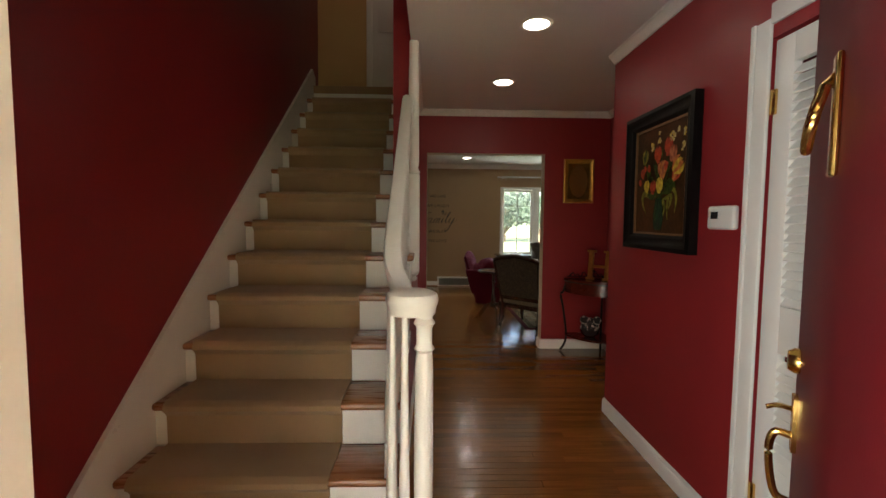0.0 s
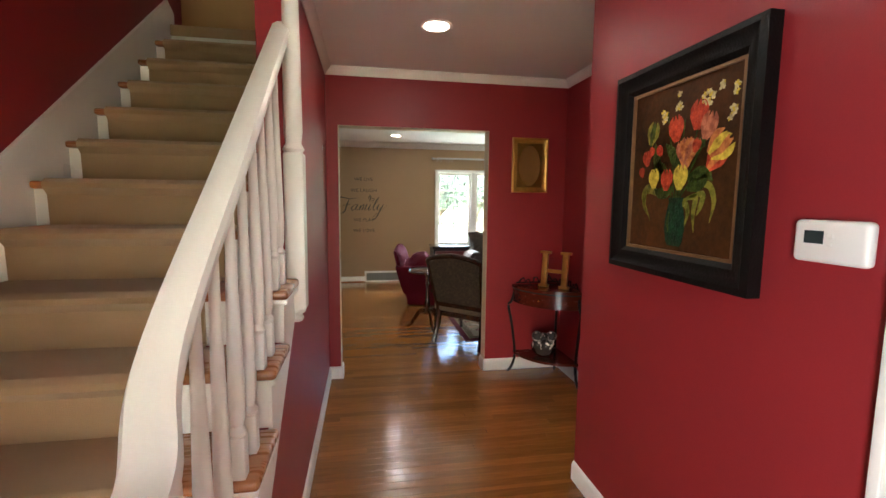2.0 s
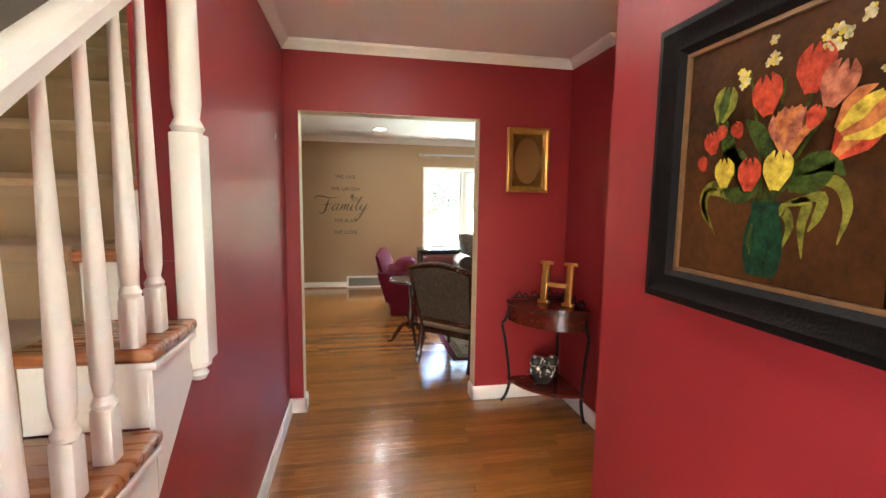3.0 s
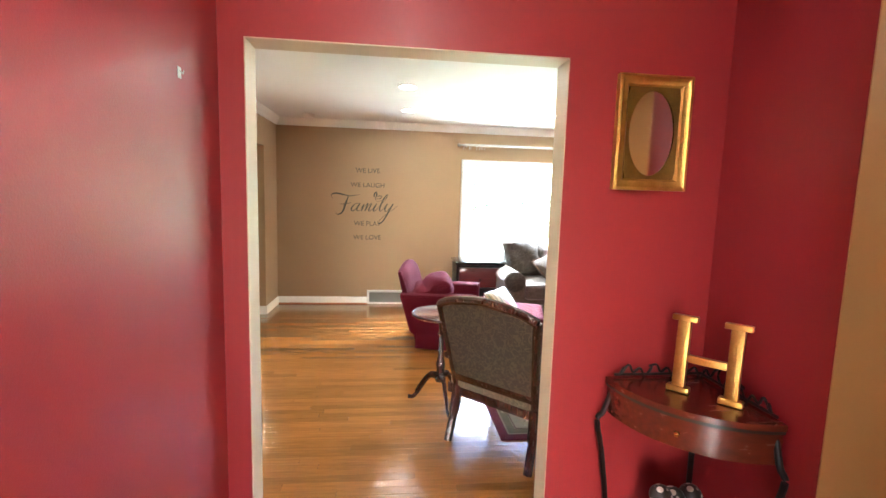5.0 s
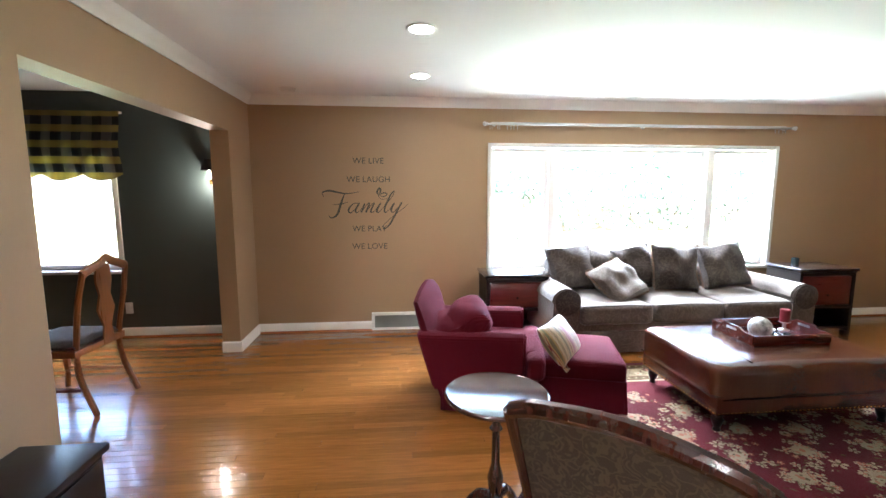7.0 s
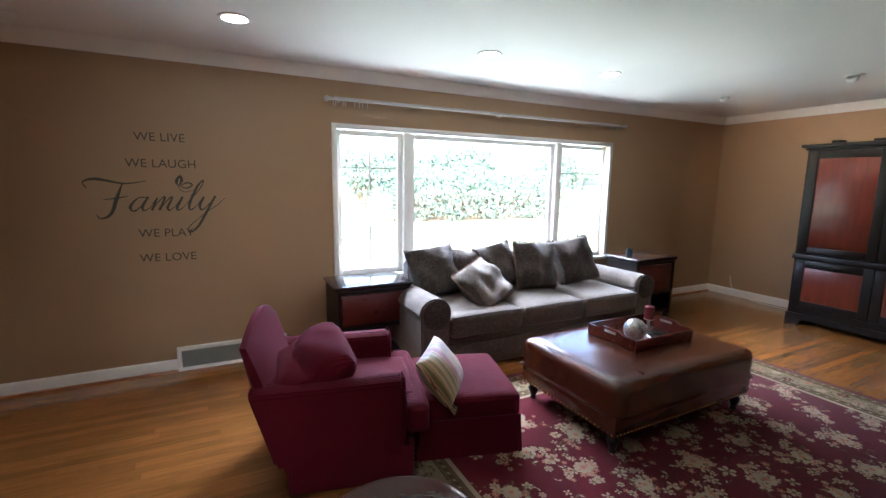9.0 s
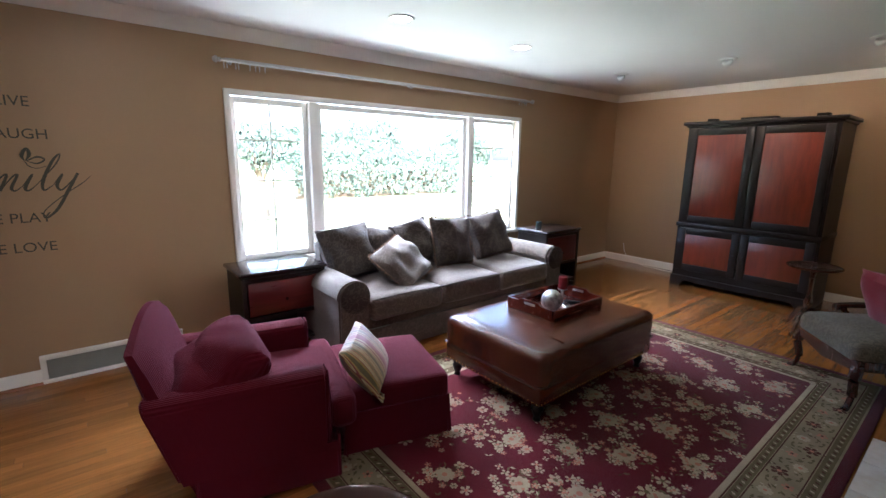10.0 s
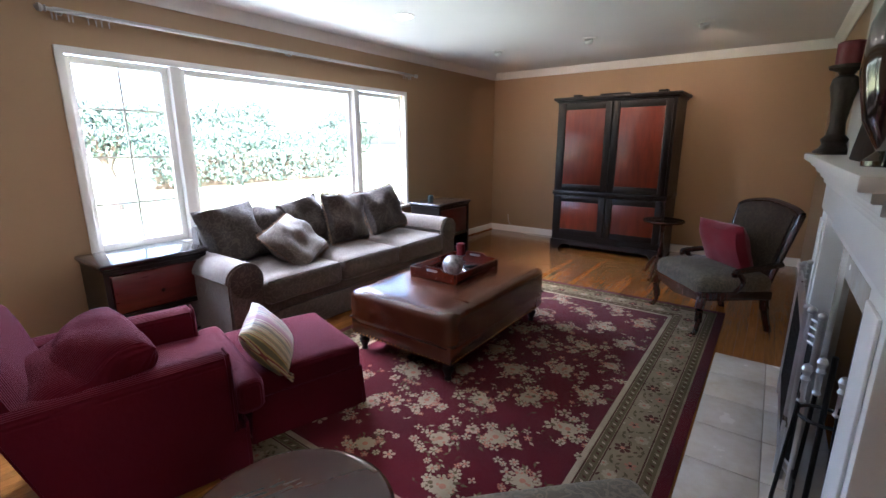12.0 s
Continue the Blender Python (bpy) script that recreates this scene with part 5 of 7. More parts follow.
armchair = thing("armchair", pose(1.90, 7.80, 0, 0, 0, -104), "low red corded armchair with padded arms and skirt", "armchair")
bw = 0.80


def chair_arm(s):
    """A padded arm, tall at the back and level on top, its rear edge raked like the back."""
    w, h = 0.13, 0.545
    pts = [(-w / 2, 0.16), (-w / 2, h - 0.05), (-w / 2 + 0.012, h - 0.018), (-w / 2 + 0.04, h), (w / 2 - 0.04, h), (w / 2 - 0.012, h - 0.018), (w / 2, h - 0.05), (w / 2, 0.16)]
    bm = prism(pts, (-0.36, 0.37), "y")
    es = [e for e in bm.edges if abs(e.verts[0].co.y - e.verts[1].co.y) < 1e-6]
    bmesh.ops.bevel(bm, geom=es, offset=0.014, segments=3, affect="EDGES")
    for v in bm.verts:
        if v.co.y < 0:
            v.co.y += 0.30 * (0.56 - v.co.z)
        else:
            v.co.z += 0.012 * math.sin(min(1, v.co.y / 0.37) * math.pi / 2) * (v.co.z > 0.4)
    return moved(bm, pose(s * (bw / 2 - 0.065), 0, 0))


bs = prism([(-0.17, 0.03), (0.40, 0.03), (0.40, 0.24), (-0.25, 0.24)], (-bw / 2 + 0.02, bw / 2 - 0.02), "x")
bmesh.ops.bevel(bs, geom=bs.edges[:], offset=0.02, segments=3, affect="EDGES")
part("base", bs, REDCLOTH, armchair)
for s in (-1, 1):
    part("arm", chair_arm(s), REDCLOTH, armchair)
    part("arm_piping", swept([(s * (bw / 2 - 0.065) + q * 0.058, 0.374, z) for q, z in ((-1, 0.18), (-1, 0.50), (-0.6, 0.545), (0.6, 0.545), (1, 0.50), (1, 0.18))], 0.006, 8), REDCLOTH, armchair)
# T-shaped seat cushion that wraps round the arm fronts
tc = bmesh.new()
for bmx in (moved(plump(0.56, 0.74, 0.17, 0.045, 0.022, 0.003, 2), pose(0, 0.11, 0.325)), moved(plump(bw - 0.02, 0.13, 0.165, 0.045, 0.004, 0.003, 3), pose(0, 0.445, 0.322))):
    tmp_me = bpy.data.meshes.new("tmp")
    bmx.to_mesh(tmp_me)
    bmx.free()
    tc.from_mesh(tmp_me)
    bpy.data.meshes.remove(tmp_me)
part("seat_cushion", tc, REDCLOTH, armchair)
bk = bmesh.new()
bmesh.ops.create_cube(bk, size=2)
bmesh.ops.subdivide_edges(bk, edges=bk.edges[:], cuts=11, use_grid_fill=True)
for v in bk.verts:
    u, q, z = v.co
    zz = 0.20 + (z + 1) / 2 * 0.585
    wide = 0.34 + 0.02 * (zz - 0.2) / 0.56
    crown = 1 - 0.05 * u * u * max(0, z)
    edge = max(abs(u), abs(z) if z > 0 else 0)
    thick = 0.075 * (1 - 0.55 * max(0, edge - 0.75) / 0.25) - 0.02 * (zz - 0.2) / 0.56
    v.co = (u * wide, -0.215 - 0.25 * (zz - 0.2) + q * thick, zz * crown + 0.03 * max(0, z) * (1 - u * u))
part("backrest", bk, REDCLOTH, armchair)
for b in ((-bw / 2, -0.185, 0.012, bw / 2, -0.17, 0.16), (-bw / 2, 0.405, 0.012, bw / 2, 0.42, 0.23), (-bw / 2, -0.17, 0.012, -bw / 2 + 0.015, 0.405, 0.20), (bw / 2 - 0.015, -0.17, 0.012, bw / 2, 0.405, 0.20)):
    part("skirt", B(b, bevel=0.004), REDCLOTH, armchair, "straight red skirt")
for x in (-0.35, 0.35):
    for y in (-0.14, 0.36):
        part("foot", turned([(0.016, 0.0), (0.022, 0.02), (0.02, 0.05)], 12, (x, y, 0)), MAHOGANY, armchair)
# plump pillow of the same cloth, creased across the middle where it is tied
rp = thing("red_pillow", pose(1.80, 7.735, 0.52, 0, 0, -110) @ pose(0, 0, 0, 32, 0, 14), "red corded pillow creased by a knotted band", "pillow")
pb = cushion(0.58, 0.46, 0.33, 2.1, 26, 0.012, 5, 0.12)
for v in pb.verts:
    crease = v.co.y + 0.03 - 0.18 * (v.co.x - 0.05) ** 2 * 4
    v.co.z *= 0.74 + 0.26 * min(1, abs(crease) / 0.075) ** 0.55
    v.co.x *= 0.95 + 0.05 * min(1, abs(crease) / 0.12)
    r2 = (v.co.x / 0.28) ** 2 + (v.co.y / 0.23) ** 2
    v.co.x, v.co.y = v.co.x * (1 - 0.07 * max(0, r2 - 1)), v.co.y * (1 - 0.07 * max(0, r2 - 1))
part("pillow_body", pb, REDCLOTH, rp)
part("band", swept(smooth_path([(-0.25, 0.015, 0.0), (-0.16, 0.0, 0.094), (-0.02, -0.026, 0.116), (0.13, -0.026, 0.102), (0.25, 0.0, 0.0)]), 0.011, 8, (1.6, 0.6)), REDCLOTH, rp)
part("knot", moved(cushion(0.07, 0.05, 0.04, 2.2, 8), pose(-0.19, 0.005, 0.07)), REDCLOTH, rp)

ro = thing("red_ottoman", pose(2.655, 7.655, 0, 0, 0, -106), "red corded skirted ottoman before the armchair", "ottoman")
part("cushion_top", moved(plump(0.62, 0.57, 0.14, 0.03, 0.022, 0.003, 7), pose(0, 0, 0.285)), REDCLOTH, ro)
part("base", B((-0.29, -0.265, 0.03, 0.29, 0.265, 0.235), bevel=0.015), REDCLOTH, ro)
for px, py, rz_, L in ((0, 0.282, 0, 0.62), (0, -0.282, 180, 0.62), (0.312, 0, -90, 0.57), (-0.312, 0, 90, 0.57)):
    part("skirt", moved(prism([(-L / 2 + 0.004, 0.235), (L / 2 - 0.004, 0.235), (L / 2 + 0.014, 0.012), (-L / 2 - 0.014, 0.012)], (-0.006, 0.004), "y"), pose(px, py, 0, 0, 0, rz_)), REDCLOTH, ro, "straight red skirt panel")

STRIPE = mat("striped_silk", (0.5, 0.4, 0.2), 0.45, var=0.1, bump=0.02, sheen=0.3)
_t = STRIPE.node_tree
_w = _t.nodes.new("ShaderNodeTexNoise")
_w.inputs["Scale"].default_value, _w.inputs["Detail"].default_value = 24.0, 0
_m = _t.nodes.new("ShaderNodeMapping")
_m.inputs["Scale"].default_value = (1.0, 0.0, 0.0)
_t.links.new(_t.nodes["Texture Coordinate"].outputs["Object"], _m.inputs[0])
_t.links.new(_m.outputs[0], _w.inputs[0])
_r = _t.nodes.new("ShaderNodeValToRGB")
_r.color_ramp.interpolation = "CONSTANT"
_r.color_ramp.elements[0].position, _r.color_ramp.elements[1].position = 0.0, 0.66
_r.color_ramp.elements[0].color, _r.color_ramp.elements[1].color = (0.16, 0.015, 0.015, 1), (0.13, 0.09, 0.035, 1)
for pos, c in ((0.38, (0.34, 0.22, 0.07)), (0.43, (0.42, 0.34, 0.19)), (0.47, (0.20, 0.03, 0.025)), (0.51, (0.38, 0.25, 0.08)), (0.55, (0.14, 0.11, 0.045)), (0.59, (0.40, 0.31, 0.16))):
    e = _r.color_ramp.elements.new(pos)
    e.color = (*c, 1)
_t.links.new(_w.outputs[0], _r.inputs[0])
_t.links.new(_r.outputs[0], _t.nodes["Principled BSDF"].inputs["Base Color"])
sp = thing("striped_pillow", pose(2.485, 7.56, 0.445, 0, 0, 66) @ pose(0, 0, 0, 52, 0, -14), "gold and red striped pillow with beaded fringe", "pillow")
part("pillow_body", cushion(0.44, 0.30, 0.15, 2.4, 14, 0.006, 9, 0.1), STRIPE, sp)
rnd = random.Random(5)
for i in range(24):
    x = -0.21 + i * 0.0183
    part("tassel", swept([(x, -0.148, 0), (x + rnd.uniform(-0.006, 0.006), -0.168, rnd.uniform(-0.004, 0.004)), (x, -0.185, rnd.uniform(-0.006, 0.006))], [0.0022, 0.004, 0.0055], 6), STRIPE, sp)

# sofa, facing local -y, centred
sofa = thing("sofa", pose(4.01, 8.80, 0), "taupe damask three-seat sofa with rolled arms", "sofa")
SW = 2.58
part("base", B((-SW / 2 + 0.10, -0.40, 0.03, SW / 2 - 0.10, 0.40, 0.30), bevel=0.025, seg=3), SOFA_CLOTH, sofa)
for s in (-1, 1):
    part("arm", moved(scroll_arm(0.24, 0.84, 0.60, 0.0), pose(s * (SW / 2 - 0.13), -0.42, 0.02)), SOFA_CLOTH, sofa)
    part("arm_front", moved(turned([(0.0, 0.0), (0.112, 0.0), (0.118, 0.008), (0.105, 0.016), (0.0, 0.018)], 28), pose(s * (SW / 2 - 0.13), -0.436, 0.50, 90)), SOFA_DARK, sofa, "round arm front in darker cloth")
bk = prism([(0.20, 0.25), (0.27, 0.76), (0.30, 0.80), (0.36, 0.80), (0.40, 0.76), (0.42, 0.04), (0.25, 0.04)], (-SW / 2 + 0.18, SW / 2 - 0.18), "x")
bmesh.ops.bevel(bk, geom=bk.edges[:], offset=0.02, segments=3, affect="EDGES")
part("backrest", bk, SOFA_CLOTH, sofa)
for i, x in enumerate((-0.69, 0.0, 0.69)):
    part("seat_cushion", moved(plump(0.69, 0.76, 0.19, 0.06, 0.025, 0.008, 20 + i), pose(x, -0.09, 0.375)), SOFA_CLOTH, sofa)
for x in (-0.69, 0.0, 0.69):
    part("seat_piping", swept(smooth_path([(x - 0.335, -0.455, 0.458), (x - 0.18, -0.468, 0.466), (x, -0.470, 0.470), (x + 0.18, -0.468, 0.466), (x + 0.335, -0.455, 0.458)]), 0.006, 8), SOFA_DARK, sofa)
part("skirt", B((-SW / 2 + 0.11, -0.425, 0.015, SW / 2 - 0.11, -0.405, 0.22), bevel=0.004), SOFA_CLOTH, sofa)
for x in (-SW / 2 + 0.12, SW / 2 - 0.12):
    for y in (-0.36, 0.36):
        part("foot", turned([(0.02, 0.0), (0.03, 0.02), (0.028, 0.05)], 12, (x, y, 0)), MAHOGANY, sofa)


def fringed_pillow(x, y, z, w, h, tilt, turn, roll, cloth, label, seed, fringe=True):
    t = thing("throw_pillow", pose(x + 0.02, y - 0.01, z + 0.03, 0, 0, turn) @ pose(0, 0, 0, 90 - tilt, 0, 0) @ pose(0, 0, 0, 0, 0, roll), label, "pillow", "pillows on the sofa")
    part("pillow_body", cushion(w, h, 0.21, 2.3, 18, 0.022, seed, 0.10), cloth, t)
    if fringe:
        r = random.Random(seed)
        bm = bmesh.new()
        n = 34
        for k in range(4 * n):
            e, q = divmod(k, n)
            u = -1 + 2 * q / n
            px, py, ox, oy = ((u, -1, 0, -1), (1, u, 1, 0), (-u, 1, 0, 1), (-1, -u, -1, 0))[e]
            pin = 1 - 0.05 * (1 - abs(u))
            ax, ay = px * w / 2 * (pin if ox else 1), py * h / 2 * (pin if oy else 1)
            swept([(ax - ox * 0.006, ay - oy * 0.006, 0), (ax + ox * 0.02 + r.uniform(-0.006, 0.006), ay + oy * 0.02 + r.uniform(-0.006, 0.006), r.uniform(-0.008, 0.008))], [0.006, 0.004], 5, bm=bm)
        part("fringe", bm, FRINGE, t, "twisted brown fringe")
    return t


fringed_pillow(3.10, 8.98, 0.68, 0.52, 0.46, 24, 8, 4, SOFA_DARK, "large brown damask back pillow on the sofa", 31, False)
fringed_pillow(3.42, 9.01, 0.66, 0.44, 0.40, 26, -4, -10, SOFA_DARK, "brown damask pillow slumped on the sofa back", 32, False)
fringed_pillow(3.78, 8.99, 0.68, 0.44, 0.44, 22, 0, 10, SOFA_DARK, "brown damask pillow slumped on the sofa back", 33, False)
fringed_pillow(4.14, 8.86, 0.68, 0.50, 0.46, 18, 6, -4, SOFA_DARK, "square brown pillow with twisted fringe on the sofa", 34)
fringed_pillow(4.68, 8.90, 0.69, 0.48, 0.46, 22, -8, 8, SOFA_DARK, "square brown pillow with twisted fringe on the sofa", 35)
fringed_pillow(3.45, 8.70, 0.585, 0.50, 0.44, 48, 16, 18, SOFA_CLOTH, "light taupe fringed pillow lying aslant on the sofa", 36)


# end tables
def end_table(x, y, h, label):
    t = thing("end_table", pose(x, y, 0), label, "end table", "end tables beside the sofa")
    w, d = 0.62, 0.42
    part("top", B((-w / 2 - 0.02, -d / 2 - 0.02, h - 0.028, w / 2 + 0.02, d / 2 + 0.02, h), bevel=0.010, seg=3), BLACK_TOP, t)
    part("top_moulding", B((-w / 2 - 0.006, -d / 2 - 0.006, h - 0.046, w / 2 + 0.006, d / 2 + 0.006, h - 0.0285), bevel=0.006), BLACKWOOD, t)
    part("side", B((-w / 2, -d / 2, 0.05, -w / 2 + 0.03, d / 2, h - 0.0465)), BLACKWOOD, t)
    part("side", B((w / 2 - 0.03, -d / 2, 0.05, w / 2, d / 2, h - 0.0465)), BLACKWOOD, t)
    part("back", B((-w / 2 + 0.03, d / 2 - 0.015, 0.05, w / 2 - 0.03, d / 2, h - 0.0465)), BLACKWOOD, t)
    part("shelf", B((-w / 2 + 0.03, -d / 2 + 0.01, 0.08, w / 2 - 0.03, d / 2 - 0.015, 0.10)), BLACKWOOD, t)
    for z0, z1 in ((0.30, 0.33), (h - 0.075, h - 0.0465)):
        part("drawer_rail", B((-w / 2 + 0.03, -d / 2, z0, w / 2 - 0.03, -d / 2 + 0.02, z1)), BLACKWOOD, t)
    dr = part("drawer", B((-w / 2 + 0.04, -d / 2 + 0.004, 0.338, w / 2 - 0.04, d / 2 - 0.02, h - 0.082), bevel=0.004), mat("dark_red_drawer", (0.10, 0.012, 0.010), 0.3, var=0.25, scale=5, coat=0.3, stretch=(1, 8, 8)), t, "dark red drawer front")
    part("knob", moved(turned([(0.005, 0.0), (0.005, 0.012), (0.013, 0.02), (0.0, 0.028)], 14), pose(0, -d / 2 + 0.003, 0.44, 90)), BLACKWOOD, dr)
    for sx in (-1, 1):
        for sy in (-1, 1):
            part("foot", B((sx * (w / 2 - 0.03) - 0.03, sy * (d / 2 - 0.03) - 0.03, 0.0, sx * (w / 2 - 0.03) + 0.03, sy * (d / 2 - 0.03) + 0.03, 0.0495), bevel=0.008), BLACKWOOD, t)
    return t


end_table(2.515, 9.05, 0.672, "black end table with a dark red drawer")
end_table(5.695, 8.87, 0.712, "black end table with a dark red drawer")
solid("candle_jar", turned([(0.0, 0.0), (0.035, 0.0), (0.037, 0.07), (0.030, 0.075), (0.030, 0.06), (0.0, 0.058)], 24), DARKGLASS, "small dark candle jar on the end table", "candle", m=pose(5.56, 8.92, 0.7125))

# leather ottoman
lo = thing("leather_ottoman", pose(3.885, 7.40, 0), "brown leather ottoman with nailhead trim on turned legs", "ottoman")
lw, ld = 1.28, 0.85
part("cushion_top", moved(plump(lw, ld, 0.24, 0.055, 0.02, 0.006, 40, 19), pose(0, 0, 0.325)), LEATHER, lo)
part("frame", B((-lw / 2 + 0.01, -ld / 2 + 0.01, 0.13, lw / 2 - 0.01, ld / 2 - 0.01, 0.25), bevel=0.012), LEATHER, lo)
part("welt", band(-lw / 2 + 0.002, -ld / 2 + 0.002, lw / 2 - 0.002, ld / 2 - 0.002, 0.02, 0.245, 0.012), LEATHER, lo)
part("seam", B((-0.003 - lw * 0.30, -ld / 2 + 0.05, 0.444, 0.003 - lw * 0.30, ld / 2 - 0.05, 0.452)), LEATHER, lo)
nail = mesh_of("nailhead", moved(turned([(0.006, 0.0), (0.0045, 0.003), (0.0, 0.004)], 8), pose(0, 0, 0, 90)), BRASS)
for s in (-1, 1):
    for i in range(44):
        o = new("nailhead", nail)
        o.parent = lo
        o.matrix_basis = pose(-lw / 2 + 0.03 + i * (lw - 0.06) / 43, s * (ld / 2 - 0.0095), 0.145, 0, 0, 0 if s < 0 else 180)
    for i in range(26):
        o = new("nailhead", nail)
        o.parent = lo
        o.matrix_basis = pose(s * (lw / 2 - 0.0095), -ld / 2 + 0.03 + i * (ld - 0.06) / 25, 0.145, 0, 0, 90 * s)
for sx in (-1, 1):
    for sy in (-1, 1):
        part("leg", turned([(0.014, 0.0), (0.024, 0.012), (0.018, 0.03), (0.030, 0.06), (0.038, 0.085), (0.024, 0.105), (0.036, 0.112), (0.036, 0.1295)], 16, (sx * (lw / 2 - 0.07), sy * (ld / 2 - 0.07), 0)), BLACKWOOD, lo)

# tray on the ottoman
tr = thing("wooden_tray", pose(3.985, 7.46, 0.455, 0, 0, 0), "red wooden serving tray with cut-out handles", "tray")
tw, td = 0.56, 0.40
part("tray_bottom", B((-tw / 2, -td / 2, 0, tw / 2, td / 2, 0.010)), CHERRY, tr)
for s in (-1, 1):
    part("tray_side", B((-tw / 2, s * td / 2 - 0.007, 0.0105, tw / 2, s * td / 2 + 0.007, 0.075), bevel=0.003), CHERRY, tr)
    part("tray_end", prism([(-td / 2 + 0.008, 0.0105), (-td / 2 + 0.008, 0.075), (-0.10, 0.078), (-0.07, 0.098), (0.07, 0.098), (0.10, 0.078), (td / 2 - 0.008, 0.075), (td / 2 - 0.008, 0.0105)], (s * tw / 2 - 0.007, s * tw / 2 + 0.007), "x"), CHERRY, tr)
    part("handle_slot", B((s * tw / 2 - 0.0085, -0.05, 0.062, s * tw / 2 + 0.0085, 0.05, 0.084), bevel=0.006), STEEL, tr, "pale handle opening")
solid("silver_ball", ball(0.075), mat("silver_filigree", (0.45, 0.45, 0.44), 0.3, metal=0.8, var=0.7, scale=30, fine=90, bump=0.6), "silver filigree ball in the tray", "ornament", m=pose(3.865, 7.40, 0.4655))
for i, (x, y, r) in enumerate(((4.03, 7.53, 20), (4.10, 7.43, -30), (4.01, 7.38, 60))):
    rc = thing("remote_control", pose(x, y, 0.4655, 0, 0, r), "grey remote control lying in the tray", "remote control", "remote controls in the tray")
    part("body", B((-0.085, -0.024, 0, 0.085, 0.024, 0.018), bevel=0.006), PLASTIC if i != 1 else DARKGLASS, rc)
    part("keypad", B((-0.05, -0.017, 0.0182, 0.06, 0.017, 0.0200), bevel=0.001), DARKGLASS, rc)
cn = thing("pillar_candle", pose(4.19, 7.55, 0.4655), "crimson pillar candle on a small glass foot", "candle")
part("holder", turned([(0.034, 0.0), (0.036, 0.006), (0.012, 0.016), (0.012, 0.05), (0.036, 0.062), (0.036, 0.066), (0.0, 0.067)], 20), STEEL, cn)
part("wax", turned([(0.032, 0.0675), (0.033, 0.155), (0.028, 0.160), (0.0, 0.157)], 24), CANDLE, cn)
part("wick", swept([(0, 0, 0.157), (0.001, 0, 0.170)], 0.0012, 5), IRON, cn)


# pedestal tables
def pedestal_table(x, y, turn, h, r, label):
    t = thing("pedestal_table", pose(x, y, 0, 0, 0, turn), label, "side table", "round pedestal tables")
    part("tabletop", turned([(0.0, h - 0.022), (r - 0.012, h - 0.022), (r, h - 0.012), (r, h - 0.002), (r - 0.008, h + 0.003), (r - 0.018, h - 0.003), (0.0, h - 0.004)], 48), MAHOGANY_TOP, t)
    part("column", turned([(0.035, 0.17), (0.040, 0.19), (0.022, 0.215), (0.030, 0.26), (0.034, 0.30), (0.018, 0.36), (0.016, 0.50), (0.028, 0.515), (0.018, 0.53), (0.024, h - 0.06), (0.05, h - 0.0225)], 20), MAHOGANY, t)
    for a in (0, 120, 240):
        c, s = math.cos(radians(a)), math.sin(radians(a))
        part("leg", swept(smooth_path([(0.02 * c, 0.02 * s, 0.21), (0.08 * c, 0.08 * s, 0.20), (0.14 * c, 0.14 * s, 0.12), (0.19 * c, 0.19 * s, 0.035), (0.235 * c, 0.235 * s, 0.022)]), [0.026] * 6 + [0.02] * 10 + [0.014] * 8 + [0.016], 10, (0.75, 1.0)), MAHOGANY, t)
    return t


pedestal_table(1.75, 6.31, 160, 0.669, 0.213, "round mahogany pedestal table beside the tapestry chair")
pedestal_table(6.35, 6.48, 170, 0.62, 0.20, "round mahogany pedestal table beside the armoire")


